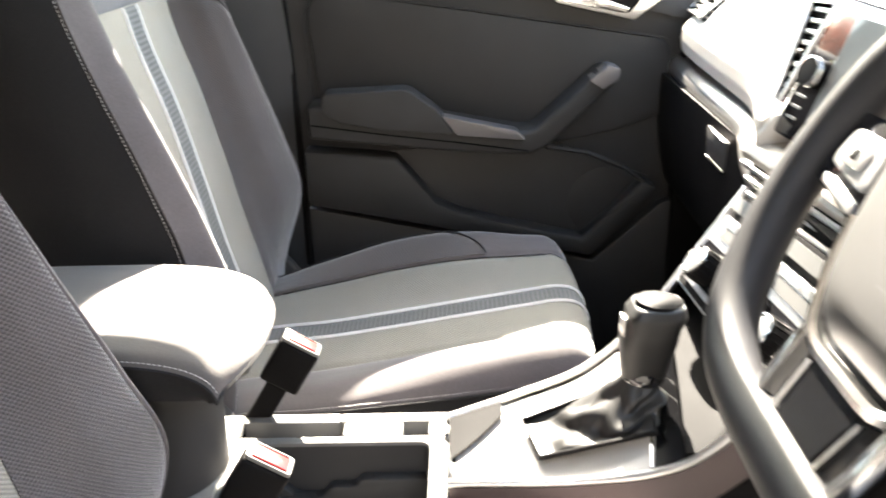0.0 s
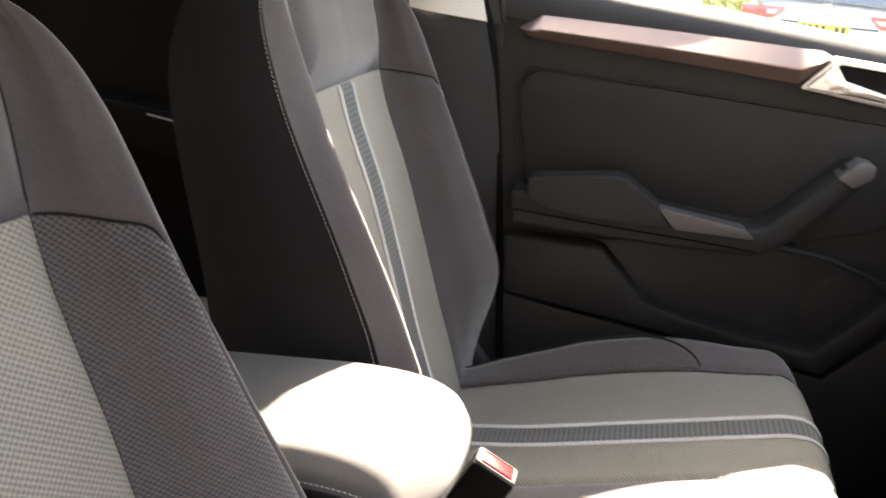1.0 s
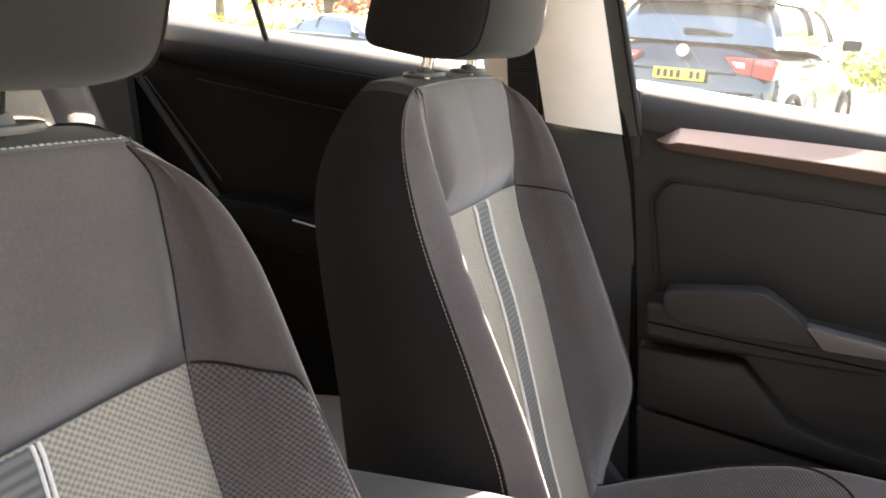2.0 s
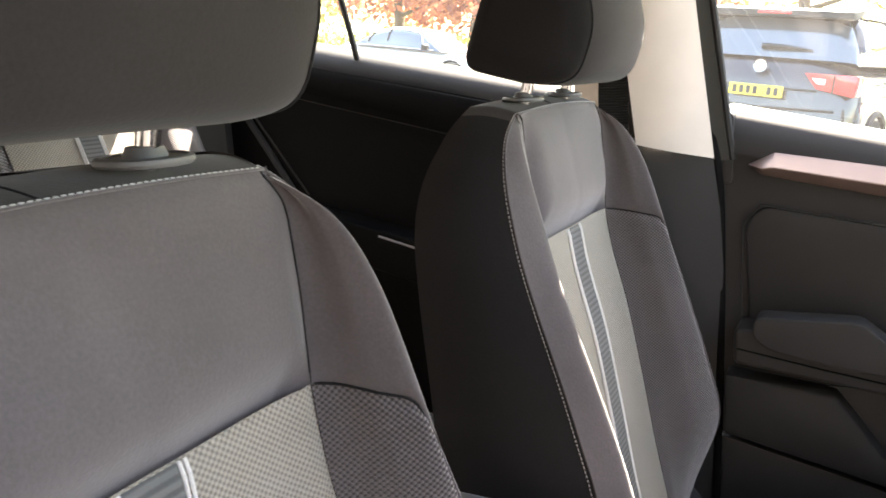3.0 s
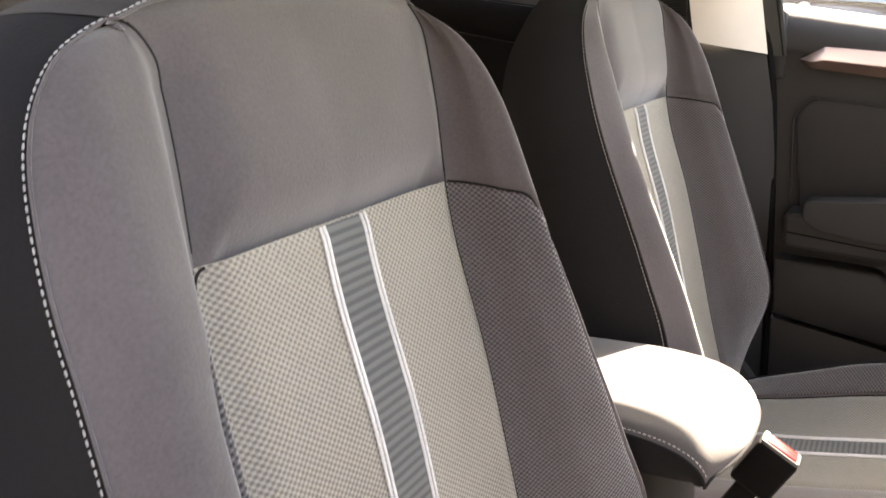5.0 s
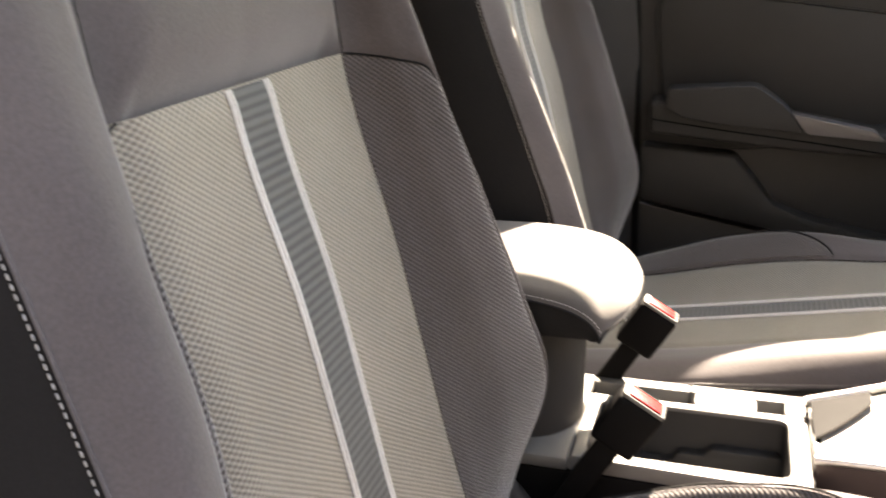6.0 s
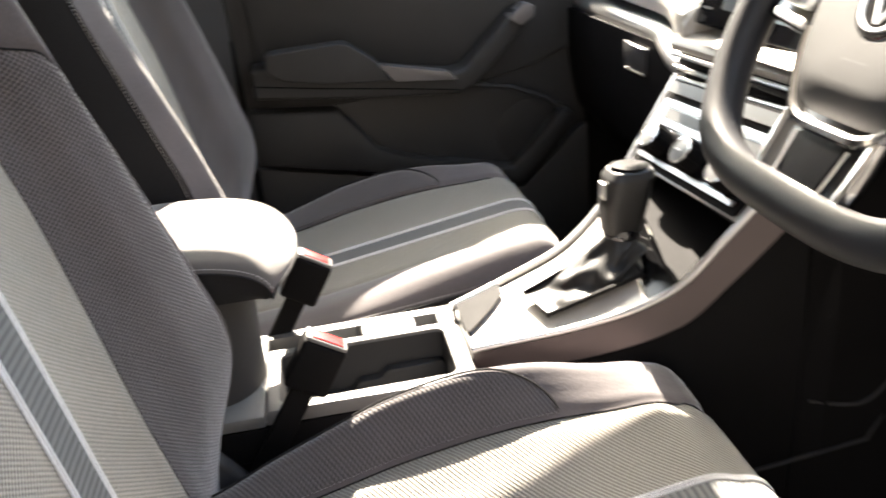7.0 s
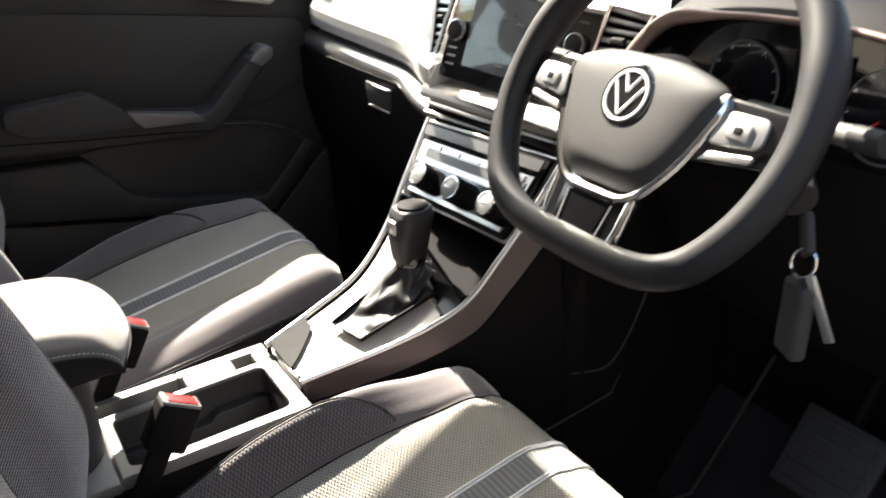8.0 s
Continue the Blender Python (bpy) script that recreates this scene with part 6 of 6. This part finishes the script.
def leaf_mat(name, lo, hi):
    m, nt, p = shader(name)
    g = nt.nodes.new("ShaderNodeNewGeometry")
    nt.links.new(ramp(nt, g.outputs["Random Per Island"], lo, hi, 0.0, 1.0), p.inputs["Base Color"])
    p.inputs["Roughness"].default_value = 0.6
    t, mix = nt.nodes.new("ShaderNodeBsdfTranslucent"), nt.nodes.new("ShaderNodeMixShader")
    nt.links.new(ramp(nt, g.outputs["Random Per Island"], dim(lo, 1.6), dim(hi, 1.6), 0.0, 1.0), t.inputs[0])
    mix.inputs[0].default_value = 0.45
    nt.links.new(p.outputs[0], mix.inputs[1])
    nt.links.new(t.outputs[0], mix.inputs[2])
    nt.links.new(mix.outputs[0], nt.nodes["Material Output"].inputs[0])
    return m


M.update(
    asphalt=asphalt(),
    line_paint=plain("road_marking", (0.70, 0.69, 0.66), 0.7, patch=3, spread=0.2),
    blocker_dark=plain("dark_blocker_render", (0.050, 0.048, 0.046), 0.85, relief=0.4, grain=120, depth=0.002, patch=2, spread=0.3),
    grass=cloth("grass", (0.16, 0.20, 0.06), spread=0.35),
    slate=plain("slate_blue_paint", (0.012, 0.016, 0.025), 0.22, metal=0.0, relief=0, coat=1.0, spread=0.04),
    red_paint=plain("red_paint", (0.30, 0.02, 0.03), 0.3, relief=0, coat=1.0, spread=0.03),
    white_paint=plain("white_paint", (0.80, 0.80, 0.79), 0.3, relief=0, coat=1.0, spread=0.02),
    silver_paint=plain("silver_paint", (0.66, 0.66, 0.66), 0.3, metal=0.25, relief=0, coat=1.0, spread=0.03),
    car_glass=plain("tinted_car_glass", (0.17, 0.19, 0.21), 0.08, metal=0.6, relief=0, coat=1.0, spread=0.03),
    lamp_red=plain("red_lamp_lens", (0.50, 0.02, 0.025), 0.12, relief=0, coat=1.0, spread=0.1),
    lamp_clear=plain("clear_lamp_lens", (0.75, 0.75, 0.75), 0.12, relief=0, coat=1.0),
    plate_yellow=plain("yellow_plate", (0.80, 0.62, 0.06), 0.4, relief=0, spread=0.03),
    tyre=plain("tyre_rubber", (0.02, 0.02, 0.02), 0.85, relief=0.3, grain=60, depth=0.003),
    bark=plain("bark", (0.10, 0.075, 0.06), 0.9, relief=0.9, grain=12, depth=0.03, patch=2, spread=0.3),
    copper=leaf_mat("copper_leaves", (0.16, 0.035, 0.025), (0.42, 0.14, 0.07)),
    fresh=leaf_mat("fresh_leaves", (0.14, 0.17, 0.03), (0.42, 0.40, 0.10)),
    olive=leaf_mat("olive_leaves", (0.12, 0.12, 0.04), (0.36, 0.32, 0.12)),
)
def fall(x):
    """The car park drops gently towards the rear of the car."""
    return -0.9 * (1 - math.exp(-max(0.0, -5.0 - x) * 0.040))


ground = thing("ground", (0, 0, 0), "grey asphalt car park ground", "ground", frame_m=Matrix.Identity(4), kind="structure")
part("asphalt", grid(lambda u, v: (400 * (2 * u - 1) ** 3, lerp(-400, 400, v), fall(400 * (2 * u - 1) ** 3)), 81, 9), "asphalt", ground)
# no known wall: added out of view to cut light from the driver's side
light_block_wall = thing("light_block_wall", (0, -2.55, 0), "unseen dark wall added to block light at the driver door", "wall", kind="structure")
part("blocker_face", box(-5.5, 4.5, -2.65, -2.45, -0.2, 2.9, 0.01), "blocker_dark", light_block_wall)
verge = thing("verge", (0, 24, 0), "grass verge behind the car park", "grass", frame_m=Matrix.Identity(4), kind="structure")
part("turf", grid(lambda u, v: (lerp(-120, 120, u), lerp(24, 380, v), 0.03 + 0.12 * min(1, v * 40) + fall(lerp(-120, 120, u))), 60, 20), "grass", verge)
part("kerb", join(*[moved(box(-3, 3, 23.85, 24.0, -0.3, 0.12, 0.02), Matrix.Translation((x, 0, fall(x)))) for x in range(-117, 120, 6)]), "cream", verge, "pale concrete kerb")
marks = thing("bay_marking", (0, 8, 0), "white painted parking bay lines", "road marking", frame_m=Matrix.Identity(4), kind="structure")
for k in range(9):
    part("line", box(-9.2 + 2.6 * k, -9.1 + 2.6 * k, 7.4, 12.4, fall(-9.2 + 2.6 * k) - 0.02, fall(-9.2 + 2.6 * k) + 0.008, 0), "line_paint", marks)


def make_car(name, label, m, paint, L=4.5, W=1.84, H=1.66, hatch=True, group="parked cars", belt_k=0.66):
    """A parked car; its tail is at x = 0 and it points along x."""
    car = thing(name, (0, 0, 0), label, "car", group, frame_m=m)
    hw = W / 2
    belt, low = H * belt_k, 0.22
    prof_top = curve([0.0, 0.10, 0.25, L * 0.30, L * 0.62, L * 0.68, L * 0.92, L * 0.98, L], [belt * 0.80, belt * 0.97, belt, belt, belt * 0.985, belt * 0.97, belt * 0.80, belt * 0.66, belt * 0.55])

    def bodyf(u, v):
        x = u * L
        end = 1 - 0.07 * max(0, 1 - x / 0.25) ** 2 - 0.16 * max(0, (x - L * 0.85) / (L * 0.15)) ** 2
        t = prof_top(x)
        a = v * math.pi
        y = math.copysign(abs(math.cos(a)) ** 0.42, math.cos(a)) * hw * end
        z = low + (t - low) * math.sin(a) ** 0.36
        return (x, y, z)
    bm = grid(bodyf, 60, 41)
    bm.verts.ensure_lookup_table()
    for i in (0, 59):
        bm.faces.new([bm.verts[i * 41 + j] for j in range(41)])
    bm.faces.new([bm.verts[i * 41] for i in range(60)] + [bm.verts[i * 41 + 40] for i in range(59, -1, -1)])
    shell = part("body", bm, paint, car, "", sharp=50)
    rear_rake = 0.32 if hatch else 0.75
    roof_z = curve([0.10, rear_rake, 0.9, L * 0.42, L * 0.56, L * 0.70], [belt, H - 0.07, H, H, H - 0.05, belt])
    if not hatch:
        roof_z = curve([0.55, 1.15, 1.7, L * 0.45, L * 0.56, L * 0.73], [belt, H - 0.13, H, H, H - 0.08, belt * 0.98])
    x0, x1 = (0.10, L * 0.70) if hatch else (0.55, L * 0.73)

    def cabin(u, v, inset=0.0):
        x = lerp(x0, x1, u)
        t = roof_z(x)
        a = v * math.pi
        c = math.copysign(abs(math.cos(a)) ** 0.35, math.cos(a))
        s = math.sin(a) ** 0.40
        w = (hw - 0.07) - 0.14 * s * min(1, (t - belt + 0.05) / 0.4)
        return Vector((x, c * (w - inset), belt - 0.03 + (t - belt + 0.03 - inset) * s))
    part("greenhouse", grid(lambda u, v: cabin(u, v), 50, 41), "car_glass", car, "dark tinted windows", sharp=60)
    part("roof", grid(lambda u, v: cabin(lerp(0.06 if hatch else 0.22, 0.80 if hatch else 0.74, u), lerp(0.26, 0.74, v), -0.012), 30, 20), paint, car)
    for sg in (-1, 1):
        for xx, lean in ((x0 + 0.16 if hatch else x0 + 0.5, 0.22), (L * 0.36, 0.05), (L * 0.60, -0.45)):
            us = (xx - x0) / (x1 - x0)
            va, vb = (0.02, 0.27) if sg > 0 else (0.98, 0.73)
            pts = [cabin(min(1, max(0, us + lean * 0.25 * k / 5 * (1 if hatch else 0.6))), lerp(va, vb, k / 5), -0.010) for k in range(6)]
            part("pillar", tube(pts, 0.045 if xx < 1 else 0.03, 6, flat=0.5), paint if xx < 1 or xx > 2.4 else "rubber", car)
        part("belt_line", tube([(0.35, sg * (hw - 0.035), belt + 0.005), (L * 0.5, sg * (hw - 0.02), belt + 0.008), (L * 0.68, sg * (hw - 0.035), belt)], 0.012, 6), "satin", car)
        for hx in (L * 0.27, L * 0.47):
            part("door_handle", tube([(hx, sg * (hw + 0.012), belt - 0.13), (hx + 0.18, sg * (hw + 0.012), belt - 0.13)], 0.018, 8), paint, car)
        part("door_mirror", moved(box(-0.06, 0.06, -0.11, 0.11, -0.07, 0.07, 0.04, 3), Matrix.Translation((L * 0.645, sg * (hw + 0.09), belt + 0.06))), "rubber", car, "dark door mirror")
        for wx in (L * 0.185, L * 0.80):
            wm = along((wx, sg * (hw - 0.10), 0.335), (0, sg, 0), (1, 0, 0))
            tyre = turned([(0.20, -0.10), (0.32, -0.10), (0.335, -0.07), (0.335, 0.07), (0.32, 0.105), (0.23, 0.11), (0.22, 0.06)], wm, 36, ring=True)
            wheel_part = part("wheel", tyre, "tyre", car, "black tyre")
            part("rim", turned([(0.225, 0.09), (0.22, 0.105), (0.205, 0.085), (0.06, 0.06), (0.05, 0.085), (0.0, 0.088)], wm, 30), "satin", wheel_part, "alloy rim")
            for k in range(5):
                part("rim_spoke", moved(box(-0.022, 0.022, 0.04, 0.205, 0.06, 0.098, 0.006), wm @ pose(0, 0, 0, 0, 0, 72 * k)), "satin", wheel_part)
            arch = [(wx + 0.385 * math.cos(t), sg * (hw - 0.005), 0.335 + 0.385 * math.sin(t)) for t in [math.pi * k / 20 for k in range(21)]]
            part("wheel_arch", tube(arch, 0.035, 6), "rubber", car, "dark wheel arch")
            part("arch_shadow", turned([(0.0, 0.0), (0.37, 0.0), (0.37, 0.02)], along((wx, sg * (hw - 0.075), 0.335), (0, sg, 0)), 30), "rubber", car)
    # tail
    bz = belt
    part("bumper", thick(grid(lambda u, v: (-0.045 + 0.10 * abs(u * 2 - 1) ** 4, lerp(-hw * 0.96, hw * 0.96, u), lerp(0.26, 0.58, v)), 24, 8), 0.08), paint, car)
    part("bumper_insert", thick(grid(lambda u, v: (-0.055 + 0.08 * abs(u * 2 - 1) ** 4, lerp(-hw * 0.85, hw * 0.85, u), lerp(0.25, 0.40, v)), 20, 6), 0.05), "rubber", car)
    part("tailgate_crease", tube([(-0.010, -hw * 0.60, bz * 0.765), (-0.016, 0, bz * 0.760), (-0.010, hw * 0.60, bz * 0.765)], 0.010, 6), "rubber", car)
    part("tailgate_line", join(tube([(-0.012, -hw * 0.80, bz * 0.62), (-0.025, 0, bz * 0.60), (-0.012, hw * 0.80, bz * 0.62)], 0.012, 6)), "rubber", car)
    for sg in (-1, 1):
        lampbm = prism(rounded([(sg * hw * 0.46, bz * 0.900), (sg * hw * 0.985, bz * 0.905), (sg * hw * 0.97, bz * 0.74), (sg * hw * 0.60, bz * 0.78)], 0.02), "x", -0.035, 0.16, 0.012)
        lamp_part = part("tail_lamp", lampbm, "lamp_red", car, "red tail lamp")
        part("reverse_lens", prism(rounded([(sg * hw * 0.54, bz * 0.865), (sg * hw * 0.68, bz * 0.862), (sg * hw * 0.68, bz * 0.82), (sg * hw * 0.60, bz * 0.82)], 0.01), "x", -0.040, -0.03, 0.003), "lamp_clear", lamp_part)
        part("lamp_split", box(-0.039, -0.02, sg * hw * 0.76 - 0.006, sg * hw * 0.76 + 0.006, bz * 0.76, bz * 0.90, 0), "rubber", lamp_part)
    plate = part("number_plate", box(-0.062, -0.03, -0.26, 0.26, bz * 0.80 - 0.135, bz * 0.80 - 0.025, 0.006), "plate_yellow", car, "yellow number plate")
    for k in range(7):
        if k == 4:
            continue
        yy = lerp(0.20, -0.20, k / 6)
        part("plate_bar", box(-0.064, -0.060, yy - 0.020, yy + 0.020, bz * 0.80 - 0.117, bz * 0.80 - 0.043, 0), "rubber", plate)
    em = along((-0.018, 0, bz * 0.925), (-1, 0, 0.15), (0, -1, 0))
    part("badge", turned([(0.0, 0.0), (0.050, 0.004), (0.062, 0.010), (0.066, 0.004), (0.066, -0.02)], em, 28), "chrome", car, "round chrome badge")
    if hatch:
        part("spoiler", prism(rounded([(0.13, H - 0.085), (0.145, H - 0.020), (0.50, H + 0.018), (0.55, H - 0.02), (0.25, H - 0.09)], 0.012), "y", -hw * 0.78, hw * 0.78, 0.015), "rubber", car, "dark roof spoiler")
        part("brake_light", box(0.126, 0.15, -0.16, 0.16, H - 0.060, H - 0.036, 0.004), "lamp_red", car, "red high brake light")
        part("wiper", tube([(0.118, 0.06, bz + 0.10), (0.118, -0.14, bz + 0.10), (0.124, -0.42, bz + 0.085)], [0.026, 0.022, 0.008], 8), "rubber", car, "black rear wiper")
        part("aerial", tube([(1.0, 0, H), (0.92, 0, H + 0.10)], [0.022, 0.006], 8), "rubber", car)
    return car


def facing(x, y, yaw):
    """Tail at (x, y), pointing yaw degrees from straight ahead towards the car's own nose side."""
    return Matrix.Translation((x, y, 0)) @ pose(0, 0, 0, 0, 0, 90 - yaw)


make_car("parked_suv", "slate blue SUV parked with its tail to the camera", facing(-0.93, 8.05, 13), "slate", 4.5, 1.84, 1.66, belt_k=0.72)
make_car("parked_hatchback", "silver hatchback parked with its tail to the camera", facing(1.98, 9.3, 13), "silver_paint", 4.1, 1.78, 1.50)
make_car("parked_hatchback", "pale silver hatchback parked further along the row", facing(-4.95, 12.1, 4), "silver_paint", 4.1, 1.78, 1.47)
make_car("parked_hatchback", "red hatchback parked beyond the saloon", Matrix.Translation((-9.9, 21.6, fall(-8.0))) @ pose(0, 0, 0, 0, 0, -8), "red_paint", 4.1, 1.78, 1.47)
make_car("parked_saloon", "white saloon parked side-on beyond the others", Matrix.Translation((-12.3, 18.5, fall(-11.5))) @ pose(0, 0, 0, 0, 0, -8), "white_paint", 4.6, 1.80, 1.40, hatch=False)


# trees and hedge: tapered trunks, limbs, and crowns of many small leaf clumps
def leaf_cloud(centres, n, size, rng):
    vs, fs = [], []
    for _ in range(n):
        c, r = centres[rng.randrange(len(centres))]
        d = Vector((rng.gauss(0, 1), rng.gauss(0, 1), rng.gauss(0, 0.8)))
        p = Vector(c) + d.normalized() * r * rng.random() ** 0.45
        a = Vector((rng.gauss(0, 1), rng.gauss(0, 1), rng.gauss(0, 1))).normalized()
        b = a.orthogonal().normalized()
        s = size * rng.uniform(0.6, 1.3)
        i = len(vs)
        vs += [p - a * s, p + b * s * 0.55, p + a * s, p - b * s * 0.55]
        fs.append((i, i + 1, i + 2, i + 3))
    return vs, fs


def make_tree(x, y, h, spread, leaves, label, rng, n=5200, bare=0.28):
    tree = thing("tree", (x, y, 0), label, "tree", "trees behind the car park", frame_m=Matrix.Translation((0, 0, fall(x))))
    pts = smooth_path([(x, y, 0), (x + rng.uniform(-.1, .1), y, h * 0.2), (x + rng.uniform(-.3, .3), y, h * 0.45), (x + rng.uniform(-.4, .4), y, h * 0.8)], 16)
    trunk_bm = [tube(pts, [lerp(0.26, 0.05, k / 15) for k in range(16)], 10)]
    centres = []
    for k in range(11):
        a = 2.4 * k + rng.uniform(-0.4, 0.4)
        z0 = lerp(bare, 0.72, k / 10) * h
        reach = spread * (1 - 0.4 * k / 10) * rng.uniform(0.75, 1.1)
        s = Vector((x, y, z0))
        e = s + Vector((math.cos(a) * reach, math.sin(a) * reach, h * rng.uniform(0.02, 0.16)))
        limb = smooth_path([s, s.lerp(e, 0.5) + Vector((0, 0, 0.25)), e], 8)
        trunk_bm.append(tube(limb, [lerp(0.09, 0.02, q / 7) for q in range(8)], 6))
        centres += [(tuple(e), spread * 0.34), (tuple(s.lerp(e, 0.6)), spread * 0.30)]
    centres.append(((x, y, h * 0.85), spread * 0.5))
    part("trunk", join(*trunk_bm), "bark", tree, "brown bark trunk and limbs")
    vs, fs = leaf_cloud(centres, n, 0.16, rng)
    me = bpy.data.meshes.new("crown")
    me.from_pydata([v - Vector((x, y, 0)) for v in vs], [], fs)
    me.materials.append(M[leaves])
    crown = new("crown", me)
    crown.parent = tree
    return tree


rng = random.Random(7)
make_tree(-16.8, 28.5, 8.0, 4.2, "copper", "copper-leaved tree behind the car park", rng, bare=0.24)
make_tree(-13.2, 27.5, 7.5, 3.6, "copper", "copper-leaved tree beside the hedge", rng, bare=0.24)
make_tree(-8.0, 31.0, 8.0, 4.0, "copper", "copper-leaved tree behind the parked cars", rng)
make_tree(-23.0, 30.0, 8.5, 4.2, "olive", "olive green tree behind the car park", rng)
make_tree(-2.0, 27.0, 9.0, 4.5, "olive", "tree with thin yellow-green spring leaves", rng, n=2600)
make_tree(3.0, 28.0, 9.0, 4.5, "fresh", "fresh green tree behind the parked cars", rng, n=3000)
make_tree(9.0, 30.0, 8.5, 4.0, "fresh", "fresh green tree at the far end", rng, n=3000)
hedge = thing("hedge", (-14, 26, 0), "yellow-green hedge along the verge", "hedge", frame_m=Matrix.Identity(4), kind="stuff")
hv, hf = leaf_cloud([((lerp(-34, 10, k / 59) + rng.uniform(-.3, .3), 26 + rng.uniform(-.3, .3), fall(lerp(-34, 10, k / 59)) + 0.55 + rng.uniform(-.15, .25)), 0.75) for k in range(60)], 12000, 0.11, rng)
me = bpy.data.meshes.new("foliage")
me.from_pydata([v - Vector((-14, 26, 0)) for v in hv], [], hf)
me.materials.append(M["fresh"])
leaves_ob = new("foliage", me)
leaves_ob.parent = hedge
